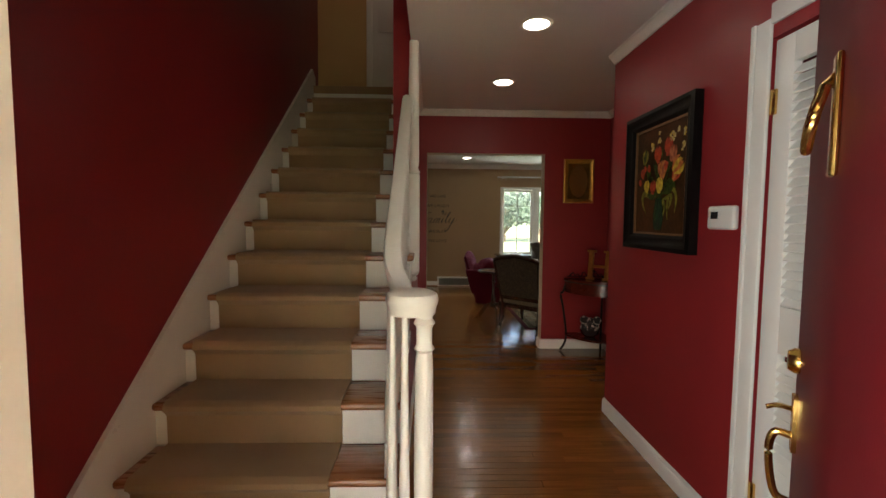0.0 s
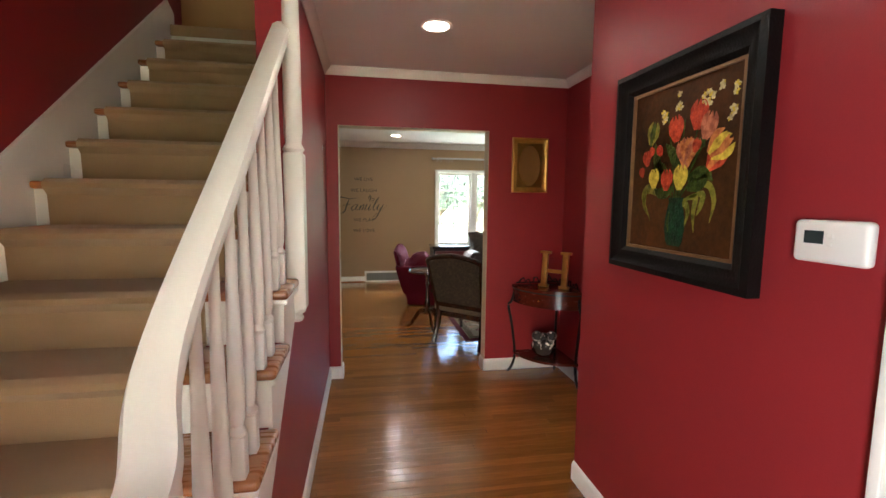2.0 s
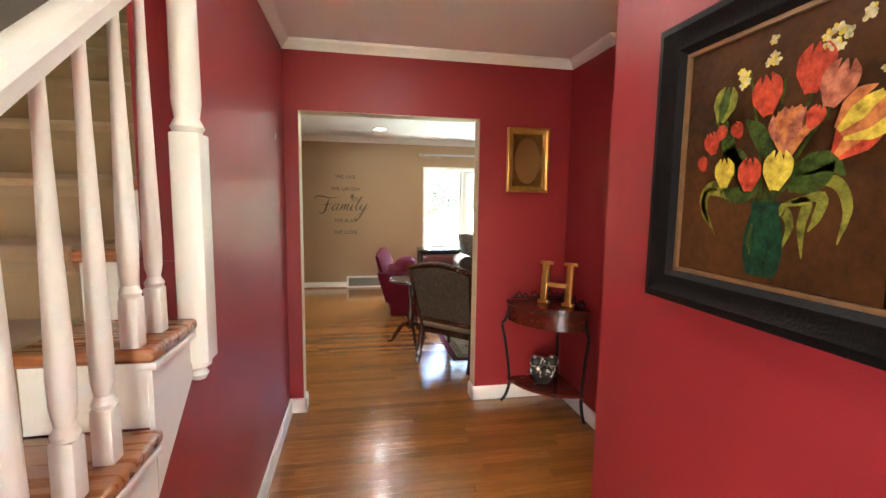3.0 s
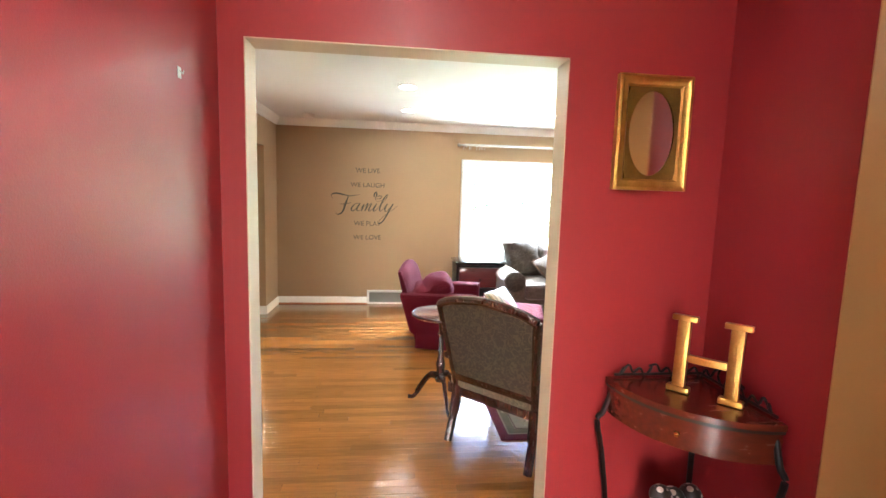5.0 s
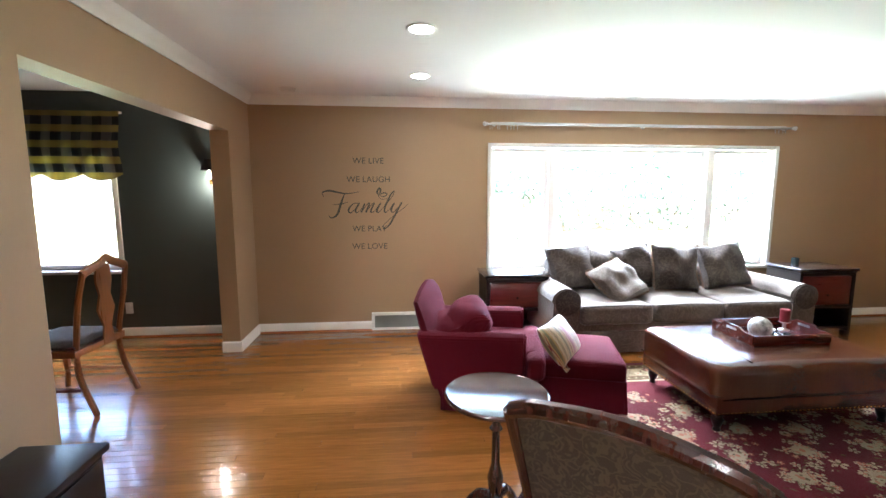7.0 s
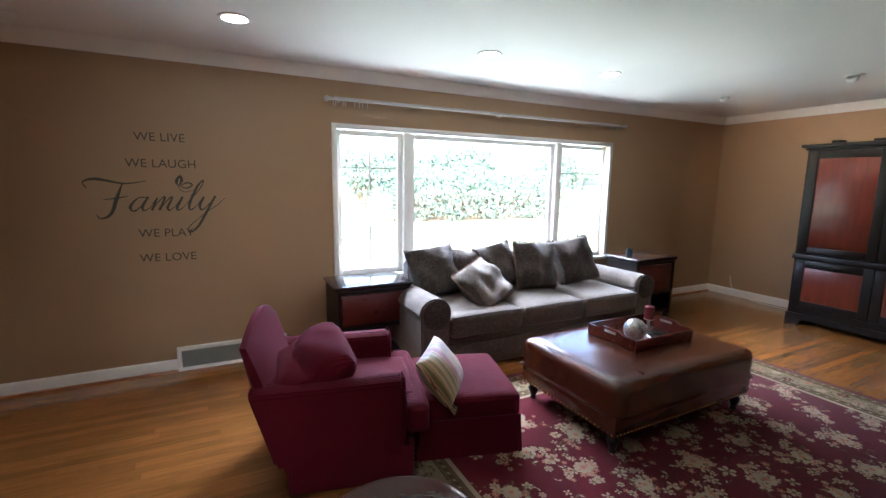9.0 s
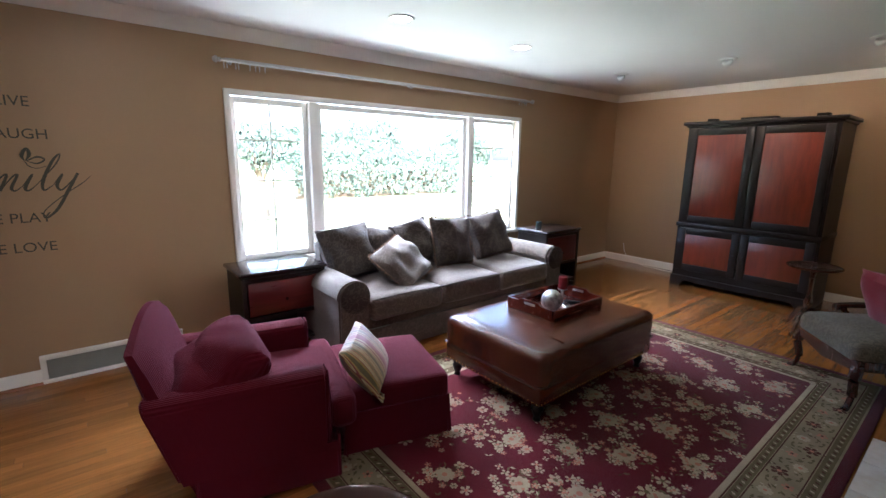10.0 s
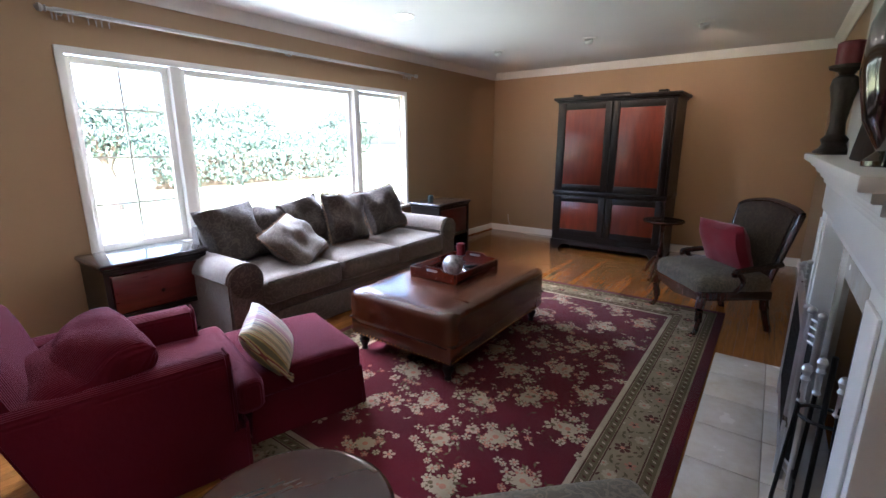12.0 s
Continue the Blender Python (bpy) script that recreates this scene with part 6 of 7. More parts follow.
# tapestry armchair, facing local +y
def tapestry_chair(m, label, group, hb):
    t = thing("tapestry_chair", m, label, "chair", group)
    w = 0.66
    # seat
    part("seat_rail", prism([(-w / 2, 0.27), (-w / 2, 0.30), (w / 2, 0.30), (w / 2, 0.27), (0.10, 0.24), (0, 0.225), (-0.10, 0.24)], (0.235, 0.275), "y"), MAHOGANY, t)
    part("seat_frame", B((-w / 2, -0.26, 0.27, -w / 2 + 0.03, 0.235, 0.335), (w / 2 - 0.03, -0.26, 0.27, w / 2, 0.235, 0.335), (-w / 2 + 0.03, -0.26, 0.27, w / 2 - 0.03, -0.23, 0.335), (-w / 2, 0.236, 0.30, w / 2, 0.276, 0.336), bevel=0.006), MAHOGANY, t)
    part("seat", moved(plump(w - 0.01, 0.56, 0.15, 0.06, 0.035, 0.004, 50), pose(0, 0.01, 0.375)), CHAIR_SEAT, t, "sage tapestry sprung seat")
    # back: leaning frame, arched top
    lean = pose(0, -0.25, 0.33, 14)
    arch = [(-0.31, hb - 0.03), (-0.22, hb + 0.005), (0.0, hb + 0.035), (0.22, hb + 0.005), (0.31, hb - 0.03)]
    top = [Vector((a, 0, b)) for a, b in arch]
    part("top_rail", moved(swept(smooth_path(top), 0.026, 10, (1.0, 1.0)), lean), MAHOGANY, t)
    for s in (-1, 1):
        part("back_post", moved(swept(smooth_path([(s * 0.26, 0, -0.02), (s * 0.28, 0, 0.25), (s * 0.312, 0, hb - 0.025)]), 0.024, 10), lean), MAHOGANY, t)
        part("rear_leg", swept(smooth_path([(s * 0.26, -0.25, 0.335), (s * 0.265, -0.27, 0.18), (s * 0.27, -0.32, 0.0)]), [0.032] * 7 + [0.025] * 6, 10), MAHOGANY, t)
        part("front_leg", swept(smooth_path([(s * 0.29, 0.235, 0.31), (s * 0.315, 0.265, 0.22), (s * 0.30, 0.25, 0.10), (s * 0.31, 0.27, 0.025), (s * 0.325, 0.295, 0.008)]), [0.034] * 7 + [0.026] * 6 + [0.017] * 6 + [0.019] * 6, 10), MAHOGANY, t)
        part("arm_rest", swept(smooth_path([(s * 0.295, -0.32, 0.53), (s * 0.32, -0.16, 0.515), (s * 0.335, -0.02, 0.50), (s * 0.34, 0.05, 0.485), (s * 0.335, 0.045, 0.46)]), 0.022, 10), MAHOGANY, t)
        part("arm_support", swept(smooth_path([(s * 0.332, 0.02, 0.485), (s * 0.322, -0.03, 0.41), (s * 0.32, 0.02, 0.33)]), 0.019, 10), MAHOGANY, t)
    part("bottom_rail", moved(B((-0.26, -0.02, 0.05, 0.26, 0.02, 0.10), bevel=0.006), lean), MAHOGANY, t)
    outline = [(-0.262, 0.08), (0.262, 0.08), (0.295, hb - 0.03), (0.21, hb), (0.0, hb + 0.028), (-0.21, hb), (-0.295, hb - 0.03)]
    pad = prism(outline, (-0.018, 0.035), "y")
    bmesh.ops.bevel(pad, geom=[e for e in pad.edges], offset=0.012, segments=2, affect="EDGES")
    part("back_pad", moved(pad, lean), CHAIR_CLOTH, t, "paisley tapestry back pad")
    return t


tapestry_chair(pose(2.17, 5.867, 0, 0, 0, -44.4), "mahogany armchair with paisley tapestry back beside a round table", "tapestry armchairs", 0.568)
tapestry_chair(pose(5.345, 5.925, 0, 0, 0, 38.5), "mahogany armchair with tapestry seat near the hearth", "tapestry armchairs", 0.61)
cp = thing("crimson_pillow", pose(5.37, 5.86, 0.615, 0, 0, 44) @ pose(0, 0, 0, 70), "crimson velvet pillow on the tapestry chair", "pillow")
part("pillow_body", cushion(0.45, 0.40, 0.17, 3.0, 14, 0.006, 61, 0.1), CRIMSON, cp)
# armoire
ar = thing("armoire", pose(7.05, 7.285, 0, 0, 0, 90), "tall black armoire with four polished red panels", "armoire")
# local x along the wall, front at +y ... turned so that the front faces the room
aw, ad, ah = 1.38, 0.62, 1.955
part("body", B((-aw / 2, -ad, 0.12, aw / 2, 0.0, ah - 0.06)), BLACKWOOD, ar)
part("cornice", B((-aw / 2 - 0.02, -ad - 0.0, ah - 0.0595, aw / 2 + 0.02, 0.02, ah - 0.035), (-aw / 2 - 0.05, -ad, ah - 0.0345, aw / 2 + 0.05, 0.05, ah), bevel=0.008), BLACKWOOD, ar)
part("waist_moulding", B((-aw / 2 - 0.012, -ad, 0.735, aw / 2 + 0.012, 0.035, 0.785), bevel=0.010), BLACKWOOD, ar)
part("plinth", prism([(-aw / 2 - 0.01, 0.0), (-aw / 2 + 0.10, 0.0), (-aw / 2 + 0.15, 0.07), (aw / 2 - 0.15, 0.07), (aw / 2 - 0.10, 0.0), (aw / 2 + 0.01, 0.0), (aw / 2 + 0.01, 0.13), (-aw / 2 - 0.01, 0.13)], (0.002, 0.022), "y"), BLACKWOOD, ar)
for s in (-1, 1):
    part("plinth_side", B((s * (aw / 2 - 0.012) - 0.012, -ad, 0.0, s * (aw / 2 - 0.012) + 0.012, 0.0, 0.12)), BLACKWOOD, ar)
    for z0, z1 in ((0.80, ah - 0.075), (0.205, 0.722)):
        a, b = (0.004, aw / 2 - 0.03) if s > 0 else (-aw / 2 + 0.03, -0.004)
        st = 0.08
        d = part("door", B((a, 0.0, z0, a + st, 0.024, z1), (b - st, 0.0, z0, b, 0.024, z1), (a + st, 0.0, z0, b - st, 0.024, z0 + 0.075), (a + st, 0.0, z1 - 0.075, b - st, 0.024, z1), bevel=0.004), BLACKWOOD, ar)
        part("panel", B((a + st - 0.004, 0.004, z0 + 0.071, b - st + 0.004, 0.014, z1 - 0.071), bevel=0.004), ORANGE_PANEL, d, "polished red wood panel")
        kx = a + 0.045 if s > 0 else b - 0.045
        part("pull", moved(turned([(0.006, 0.0), (0.006, 0.012), (0.012, 0.02), (0.0, 0.027)], 12), pose(kx, 0.0242, (z0 + z1) / 2, -90)), BLACKWOOD, d, "small dark pull")
for x, w, h in ((-0.52, 0.10, 0.035), (0.02, 0.34, 0.03), (0.48, 0.09, 0.035)):
    solid("media_box", B((-0.05, -w / 2, 0, 0.05, w / 2, h), bevel=0.006), BLACKFRAME, "small black box on top of the armoire", "media box", "boxes on the armoire", m=pose(7.16, 7.285 + x, ah + 0.0005))
solid("cable", swept(smooth_path([(7.72, 9.02, 0.28), (7.69, 8.95, 0.12), (7.65, 8.7, 0.02), (7.62, 8.4, 0.006), (7.64, 8.0, 0.006)]), 0.004, 6), PLASTIC, "thin white cable trailing to a wall socket", "cable")

# ---- fireplace ----
fp = tagged(thing("fireplace", pose(0, FY, 0) @ Matrix.Diagonal((1, 0.92, 0.978, 1)), "white carved fireplace with cream marble surround", "fireplace"), kind="structure")
part("chimney_breast", B((FX - 0.99, 0.0, 1.3605, FX + 0.99, 0.09, H - 0.001)), mat("pale_grey_paint", (0.55, 0.52, 0.47), 0.6, var=0.04, scale=1.5), fp, "pale painted chimney breast")
for s in (-1, 1):
    x = FX + s * 0.86
    part("pilaster", B((x - 0.13, 0.0, 0.0, x + 0.13, 0.13, 1.05), bevel=0.006), WHITE, fp)
    part("pilaster_panel", B((x - 0.09, 0.1305, 0.16, x + 0.09, 0.142, 1.0), bevel=0.005), WHITE, fp)
    part("plinth_block", B((x - 0.14, 0.0, 0.0, x + 0.14, 0.15, 0.13), bevel=0.006), WHITE, fp)
    part("marble_slip", B((FX + s * 0.615 - 0.115, 0.0, 0.0, FX + s * 0.615 + 0.115, 0.03, 0.98), bevel=0.002), MARBLE, fp)
part("frieze", B((FX - 0.99, 0.0, 1.0505, FX + 0.99, 0.14, 1.20), bevel=0.006), WHITE, fp)
part("marble_head", B((FX - 0.50, 0.0, 0.76, FX + 0.50, 0.03, 0.98), bevel=0.002), MARBLE, fp)
part("head_board", B((FX - 0.73, 0.0, 0.9805, FX + 0.73, 0.10, 1.05)), WHITE, fp)
bm = bmesh.new()
for yy, z0, z1, ex in ((0.155, 1.2005, 1.232, 1.01), (0.175, 1.2325, 1.262, 1.03), (0.20, 1.2625, 1.292, 1.055), (0.225, 1.2925, 1.323, 1.08)):
    box(bm, FX - ex, 0.0, z0, FX + ex, yy, z1, bevel=0.005)
part("bed_moulding", bm, WHITE, fp)
part("mantel_shelf", B((FX - 1.17, 0.0, 1.3235, FX + 1.17, 0.265, 1.36), bevel=0.008), WHITE, fp, "white mantel shelf")
part("firebox", B((FX - 0.5, -0.55, 0.0, FX - 0.47, -0.07, 0.78), (FX + 0.47, -0.55, 0.0, FX + 0.5, -0.07, 0.78), (FX - 0.5, -0.58, 0.0, FX + 0.5, -0.55, 0.78), (FX - 0.5, -0.55, 0.775, FX + 0.5, -0.07, 0.80), (FX - 0.47, -0.55, 0.0, FX + 0.47, -0.07, 0.02)), SOOT, fp, "blackened firebox")
hearth = tagged(thing("hearth", pose(0, 0, 0), "cream marble tiled hearth flush with the floor", "hearth"), kind="structure")
part("bed", B((2.77, FY, 0.0, 4.67, 5.785, 0.006)), mat("grout", (0.35, 0.30, 0.24), 0.8, var=0.1), hearth)
for i in range(6):
    x = 2.77 + i * 0.3167
    part("tile", B((x + 0.002, 5.505, 0.004, x + 0.3147, 5.783, 0.012), bevel=0.002), MARBLE, hearth)
    part("tile", B((x + 0.002, FY + 0.145, 0.004, x + 0.3147, 5.501, 0.012), bevel=0.002), MARBLE, hearth)

# fire screen and tools
fs = thing("fire_screen", pose(0, 0, 0.0125), "folding black mesh fire screen with steel rails", "fire screen")
MESH = mat("black_wire_mesh", (0.006, 0.006, 0.006), 0.8, spec=0.15, var=0.3, fine=400, bump=0.4)


def screen_leaf(a, b, h, face=True):
    a, b = Vector((*a, 0)), Vector((*b, 0))
    for p in (a, b):
        part("post", swept([p, p + Vector((0, 0, h))], 0.012, 10), STEEL, fs)
        part("finial", moved(ball(0.016, 12), pose(p.x, p.y, h - 0.004)), STEEL, fs)
    for z in (h - 0.02, h - 0.05, h - 0.08, h - 0.11, 0.06, 0.10):
        part("rail", swept([a + Vector((0, 0, z)), b + Vector((0, 0, z))], 0.0055, 8), STEEL, fs)
    d = (b - a).normalized()
    n = Vector((-d.y, d.x, 0)) * 0.002
    p = [a + d * 0.012, b - d * 0.012]
    bm = bmesh.new()
    q = [bm.verts.new(v + k + Vector((0, 0, z))) for k in (n, -n) for v, z in ((p[0], 0.11), (p[1], 0.11), (p[1], h - 0.12), (p[0], h - 0.12))]
    for f in ((0, 1, 2, 3), (7, 6, 5, 4), (0, 4, 5, 1), (1, 5, 6, 2), (2, 6, 7, 3), (3, 7, 4, 0)):
        bm.faces.new([q[i] for i in f])
    part("mesh_panel", bm, MESH, fs, "black mesh panel")


screen_leaf((3.51, 5.45), (4.30, 5.44), 0.74)
screen_leaf((3.48, 5.438), (3.42, 5.41), 0.74)
screen_leaf((4.33, 5.432), (4.38, 5.405), 0.74)
ft = thing("fire_tools", pose(3.17, 5.385, 0.0125), "set of black and steel fireplace tools on a stand", "fire tools")
part("base", turned([(0.0, 0.0), (0.10, 0.0), (0.10, 0.012), (0.03, 0.022), (0.0, 0.024)], 24), IRON, ft)
part("stem", swept([(0, 0, 0.02), (0, 0, 0.70)], 0.009), IRON, ft)
part("ring", swept([(0.07 * math.cos(a), 0.07 * math.sin(a), 0.48) for a in np.linspace(0, 6.28, 25)], 0.006, 6), IRON, ft)
for i, a in enumerate((0.3, 1.9, 3.5, 5.0)):
    c, s = 0.07 * math.cos(a), 0.07 * math.sin(a)
    tl = part("tool_shaft", swept([(c * 1.5, s * 1.5, 0.06), (c, s, 0.60)], 0.007, 8), IRON, ft)
    part("tool_handle", turned([(0.006, 0.52), (0.014, 0.53), (0.009, 0.54), (0.009, 0.60), (0.015, 0.61), (0.010, 0.625), (0.017, 0.645), (0.012, 0.66), (0.0, 0.668)], 14, (c, s, 0)), STEEL, ft, "bright steel tool handle")
    if i == 0:
        part("shovel", B((c * 1.5 - 0.05, s * 1.5 - 0.005, 0.03, c * 1.5 + 0.05, s * 1.5 + 0.005, 0.16), bevel=0.004), IRON, ft)

# on the mantel
ch = thing("candle_holder", pose(4.59, 5.39, 1.3305) @ Matrix.Diagonal((1.0, 1.0, 1.06, 1)), "dark turned candle holder with a crimson candle", "candle holder")
part("stand", turned([(0.0, 0.0), (0.085, 0.0), (0.085, 0.018), (0.06, 0.035), (0.052, 0.055), (0.062, 0.075), (0.040, 0.10), (0.034, 0.16), (0.046, 0.26), (0.062, 0.33), (0.055, 0.37), (0.030, 0.385), (0.040, 0.40), (0.078, 0.415), (0.082, 0.43), (0.0, 0.432)], 32), mat("aged_dark_bronze", (0.035, 0.022, 0.016), 0.45, metal=0.5, var=0.5, scale=16, bump=0.2), ch)
part("candle", turned([(0.0, 0.4325), (0.058, 0.4325), (0.060, 0.53), (0.052, 0.538), (0.0, 0.534)], 28), CANDLE, ch, "crimson candle")
va = solid("silver_vase", turned([(0.0, 0.0), (0.06, 0.0), (0.06, 0.015), (0.035, 0.04), (0.075, 0.12), (0.10, 0.24), (0.095, 0.36), (0.06, 0.47), (0.045, 0.52), (0.065, 0.56), (0.058, 0.56), (0.0, 0.50)], 36), mat("smoked_mirror_glaze", (0.16, 0.14, 0.12), 0.08, metal=0.9, var=0.2, scale=5, bump=0), "tall dark mirrored vase on the mantel", "vase", m=pose(3.0, 5.385, 1.3305))
solid("leaning_frame", B((-0.35, -0.01, 0, 0.35, 0.01, 0.50), bevel=0.004), BLACKFRAME, "dark panel leaning against the chimney breast", "picture", m=pose(3.28, 5.40, 1.3305, 7.5))
solid("dried_sprig", swept(smooth_path([(4.29, 5.46, 1.335), (4.64, 5.475, 1.335), (4.88, 5.49, 1.332), (5.0, 5.49, 1.31)]), 0.004, 6), RUG_CREAM, "pale dried sprig lying along the mantel edge", "sprig")

# ---- dining room ----
def dining_chair(m):
    t = thing("dining_chair", m, "honey-coloured wooden dining chair with a carved splat", "chair")
    HON = mat("honey_mahogany", (0.22, 0.075, 0.022), 0.3, var=0.25, scale=6, coat=0.4, stretch=(8, 8, 1))
    for s in (-1, 1):
        part("back_post", swept(smooth_path([(s * 0.21, -0.30, 0.0), (s * 0.205, -0.21, 0.25), (s * 0.20, -0.20, 0.45), (s * 0.215, -0.25, 0.75), (s * 0.20, -0.29, 0.96)]), 0.019, 8), HON, t)
        part("front_leg", swept(smooth_path([(s * 0.22, 0.22, 0.43), (s * 0.24, 0.245, 0.34), (s * 0.22, 0.22, 0.15), (s * 0.235, 0.245, 0.01)]), [0.032] * 6 + [0.024] * 6 + [0.018] * 7, 8), HON, t)
        part("stretcher", swept([(s * 0.205, -0.21, 0.17), (s * 0.22, 0.22, 0.17)], 0.011, 8), HON, t)
    part("crest_rail", swept(smooth_path([(-0.21, -0.288, 0.95), (-0.12, -0.295, 0.985), (-0.05, -0.30, 1.01), (0, -0.30, 1.035), (0.05, -0.30, 1.01), (0.12, -0.295, 0.985), (0.21, -0.288, 0.95)]), 0.026, 8, (0.6, 1.2)), HON, t)
    part("splat", prism([(-0.05, 0.47), (-0.035, 0.56), (-0.08, 0.68), (-0.05, 0.78), (-0.075, 0.88), (-0.06, 0.99), (0.06, 0.99), (0.075, 0.88), (0.05, 0.78), (0.08, 0.68), (0.035, 0.56), (0.05, 0.47)], (-0.275, -0.262), "y"), HON, t)
    part("seat_frame", B((-0.24, -0.22, 0.40, 0.24, 0.25, 0.45), bevel=0.01), HON, t)
    part("seat", moved(cushion(0.46, 0.45, 0.07, 4, 10, 0.002, 1, 0.5), pose(0, 0.015, 0.465)), SOFA_DARK, t)


dining_chair(pose(-0.95, 7.86, 0, 0, 0, 86))
cb = thing("low_cabinet", pose(0.07, 5.90, 0), "low dark wooden cabinet against the wall", "cabinet")
part("body", B((-0.22, -0.48, 0.06, 0.11, 0.48, 0.46), bevel=0.004), BLACKWOOD, cb)
part("top", B((-0.222, -0.50, 0.4605, 0.13, 0.50, 0.49), bevel=0.006), BLACKWOOD, cb)
for s in (-1, 1):
    part("foot", B((-0.14, s * 0.44 - 0.03, 0, 0.10, s * 0.44 + 0.03, 0.0595)), BLACKWOOD, cb)
    part("door", B((0.1105, s * 0.24 - 0.22, 0.09, 0.122, s * 0.24 + 0.22, 0.44), bevel=0.004), BLACKWOOD, cb)

PLAID = mat("tartan_cloth", (0.03, 0.04, 0.04), 0.85, var=0.1, bump=0.1, sheen=0.2)
_t = PLAID.node_tree
_co = _t.nodes["Texture Coordinate"]
_sep = _t.nodes.new("ShaderNodeSeparateXYZ")
_t.links.new(_co.outputs["Object"], _sep.inputs[0])
def _bands(out_socket, width, share):
    m = _t.nodes.new("ShaderNodeMath")
    m.operation = "PINGPONG"
    m.inputs[1].default_value = width
    _t.links.new(out_socket, m.inputs[0])
    g = _t.nodes.new("ShaderNodeMath")
    g.operation = "GREATER_THAN"
    g.inputs[1].default_value = width * share
    _t.links.new(m.outputs[0], g.inputs[0])
    return g.outputs[0]


_a, _b = _bands(_sep.outputs[0], 0.09, 0.5), _bands(_sep.outputs[2], 0.075, 0.55)
_mx = _t.nodes.new("ShaderNodeMix")
_mx.data_type = "RGBA"
_mx.inputs[6].default_value, _mx.inputs[7].default_value = (0.012, 0.018, 0.020, 1), (0.10, 0.10, 0.09, 1)
_t.links.new(_a, _mx.inputs[0])
_my = _t.nodes.new("ShaderNodeMix")
_my.data_type = "RGBA"
_my.inputs[7].default_value = (0.32, 0.25, 0.06, 1)
_mm = _t.nodes.new("ShaderNodeMath")
_mm.operation = "MULTIPLY"
_mm.inputs[1].default_value = 0.8
_t.links.new(_b, _mm.inputs[0])
_t.links.new(_mm.outputs[0], _my.inputs[0])
_t.links.new(_mx.outputs[2], _my.inputs[6])
_t.links.new(_my.outputs[2], _t.nodes["Principled BSDF"].inputs["Base Color"])
vl = thing("plaid_valance", pose(-1.87, LY1, 0.06), "dark green and gold plaid balloon valance", "valance")
bm = bmesh.new()
n, mrows = 56, 16
grid = []
for i in range(n + 1):
    u = i / n
    x = -0.56 + 1.12 * u
    colm = []
    for j in range(mrows + 1):
        v = j / mrows
        drop = 0.60 + 0.06 * abs(math.sin(u * math.pi * 3))
        z = 2.19 - drop * v
        y = -0.05 - 0.05 * math.sin(v * math.pi) ** 2 * (0.4 + v) - 0.012 * math.sin(u * 46) * (0.4 + 0.6 * v) - (0.04 * v ** 3 * abs(math.sin(u * math.pi * 3)))
        colm.append(bm.verts.new((x, y, z)))
    grid.append(colm)
for i in range(n):
    for j in range(mrows):
        bm.faces.new((grid[i][j], grid[i + 1][j], grid[i + 1][j + 1], grid[i][j + 1]))
bmesh.ops.solidify(bm, geom=bm.faces[:], thickness=0.004)
part("cloth", bm, PLAID, vl)
part("headboard", B((-0.56, -0.045, 2.17, 0.56, -0.001, 2.19)), WHITE, vl)
sc = thing("wall_sconce", pose(-0.50, LY1, 1.645), "wall sconce with a black shade, lamp lit", "wall lamp")
part("back_plate", B((-0.03, -0.012, -0.09, 0.03, -0.001, 0.06), bevel=0.006), BRASS, sc)
part("arm", swept(smooth_path([(0, -0.01, -0.04), (0, -0.06, -0.07), (0, -0.085, -0.03)]), 0.006, 8), BRASS, sc)
part("candle_tube", turned([(0.012, -0.03), (0.012, 0.05)], 12, (0, -0.085, 0)), glow("lit_sconce", (1.0, 0.85, 0.65), 4.0), sc, "glowing candle tube")
shade = bmesh.new()
ra = [[shade.verts.new((r * math.cos(a), -0.085 + r * math.sin(a), z)) for a in np.linspace(0, 2 * math.pi, 24, endpoint=False)] for r, z in ((0.075, 0.045), (0.045, 0.155))]
for k in range(24):
    shade.faces.new((ra[0][k], ra[0][(k + 1) % 24], ra[1][(k + 1) % 24], ra[1][k]))
bmesh.ops.solidify(shade, geom=shade.faces[:], thickness=0.002)
part("shade", shade, BLACKWOOD, sc, "black shade")
pl = bpy.data.lights.new("sconce_bulb", "POINT")
pl.energy, pl.color, pl.shadow_soft_size = 0.5, WARM, 0.02
lp = new("sconce_bulb", pl)
lp.location = (-0.50, LY1 - 0.15, 1.57)
so = thing("wall_socket", pose(-1.40, LY1, 0.305), "white wall socket plate above the baseboard", "socket")
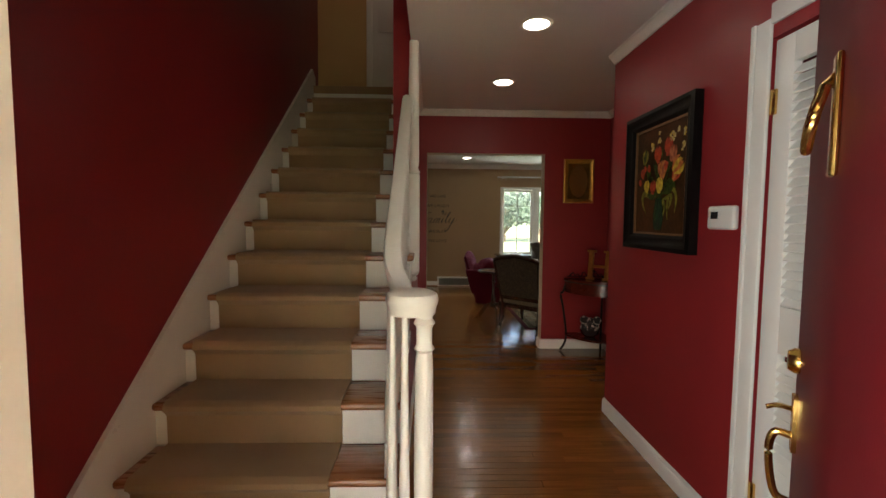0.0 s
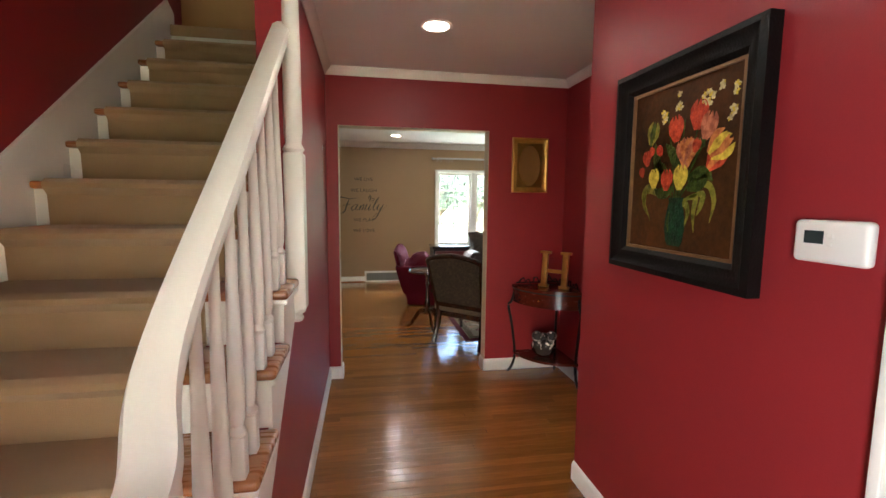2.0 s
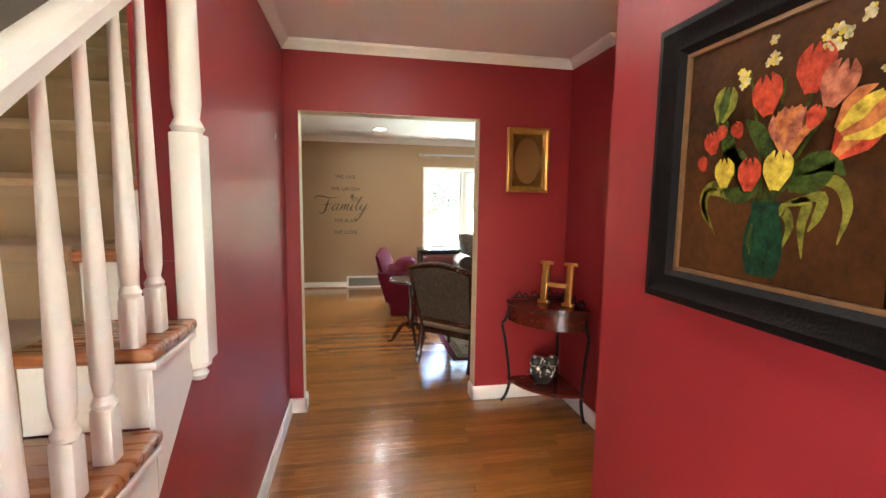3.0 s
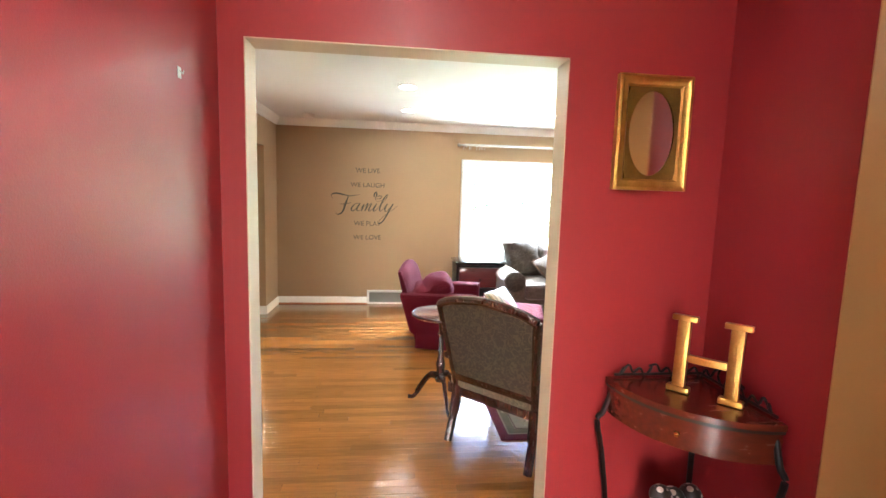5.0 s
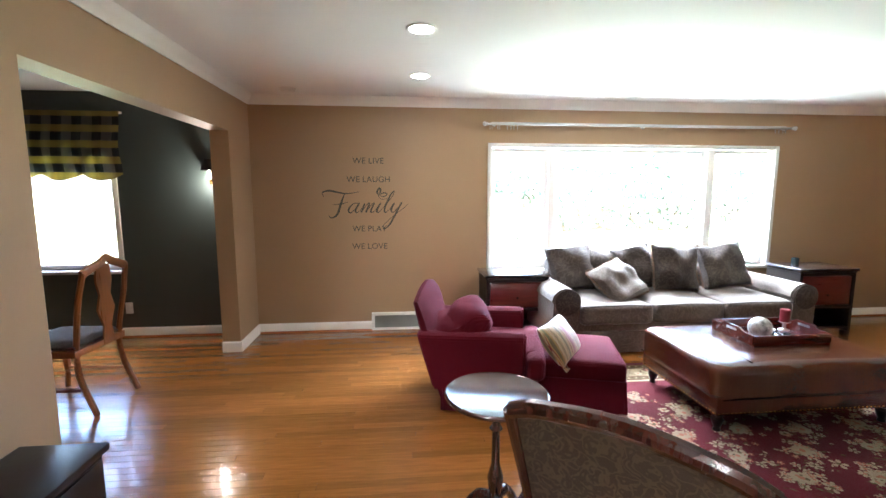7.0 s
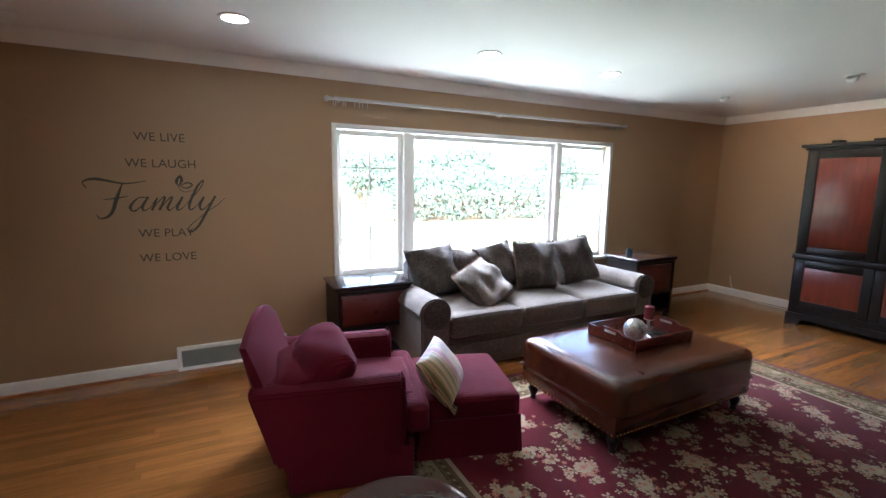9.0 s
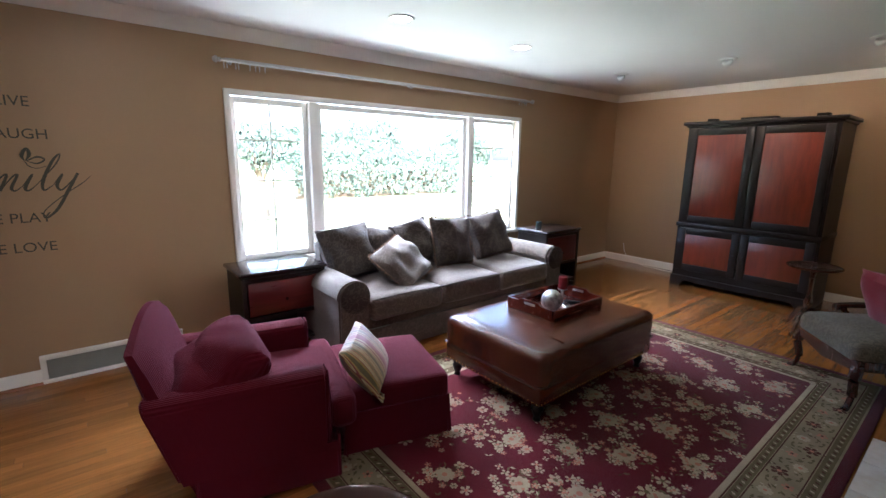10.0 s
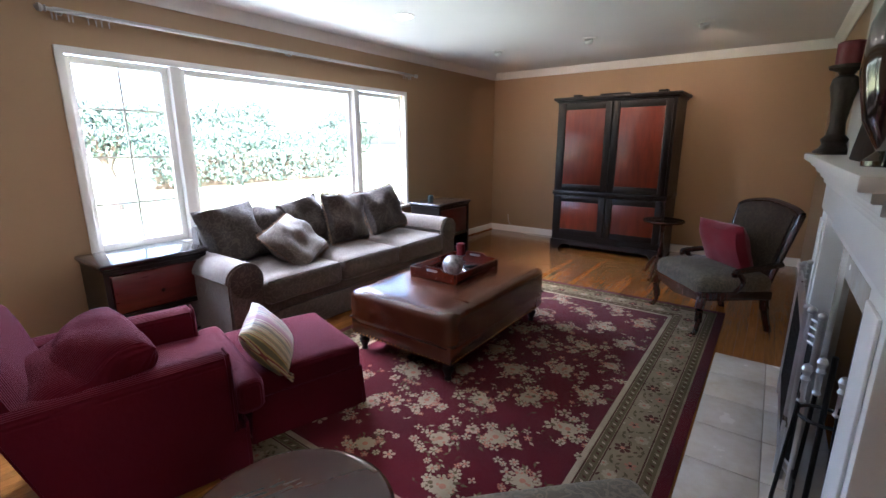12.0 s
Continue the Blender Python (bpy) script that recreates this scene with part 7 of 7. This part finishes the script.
part("plate", B((-0.036, -0.006, -0.058, 0.036, -0.0005, 0.058), bevel=0.003), PLASTIC, so)
for z in (-0.025, 0.025):
    part("outlet", B((-0.016, -0.008, z - 0.014, 0.016, -0.0062, z + 0.014), bevel=0.002), PLASTIC, so)

# ---- floor boards, running across the house ----
rnd = random.Random(77)
BW = 0.0572
cache = {}
def board_mesh(L):
    key = round(L, 2)
    if key not in cache:
        cache[key] = mesh_of("floor_board", B((0, 0.0005, -0.010, key - 0.0012, BW - 0.0007, 0.0)), OAK, False)
    return cache[key]


zones = [(-4.1, LX1, LY0, LY1), (SX0, 4.8, HYC, LY0), (SX0, HX1, EY, HYC), (EX0, EX1, EY - 0.15, EY)]
count = 0
rest_v, rest_f = [], []
for x0, x1, y0, y1 in zones:
    y = y0
    while y < y1 - 0.01:
        wdt = BW if y1 - y > BW * 1.2 else y1 - y
        x = x0 - rnd.uniform(0, 1.2)
        while x < x1:
            L = rnd.choice((0.6, 0.9, 1.1, 1.4, 1.8, 2.2))
            a, b = max(x, x0), min(x + L, x1)
            x += L
            if b - a < 0.03:
                continue
            near = 0.6 < b and a < 1.9 and 3.5 < y < 8.6 and count < 300 and wdt == BW
            if near:
                o = new("floor_board", board_mesh(b - a))
                o.parent, o.matrix_basis = floor, pose(a, y, 0)
                count += 1
            else:
                k = len(rest_v)
                e = 0.0006
                rest_v += [(a, y + e, 0), (b - 0.0012, y + e, 0), (b - 0.0012, y + wdt - e, 0), (a, y + wdt - e, 0), (a, y + e, -0.01), (b - 0.0012, y + e, -0.01), (b - 0.0012, y + wdt - e, -0.01), (a, y + wdt - e, -0.01)]
                rest_f += [(k, k + 1, k + 2, k + 3), (k, k + 4, k + 5, k + 1), (k + 1, k + 5, k + 6, k + 2), (k + 2, k + 6, k + 7, k + 3), (k + 3, k + 7, k + 4, k)]
        y += wdt
me = bpy.data.meshes.new("floor_boards")
me.from_pydata(rest_v, [], rest_f)
me.materials.append(OAK)
rest = new("floor_boards", me)
rest.parent = floor
tagged(rest, kind="stuff")
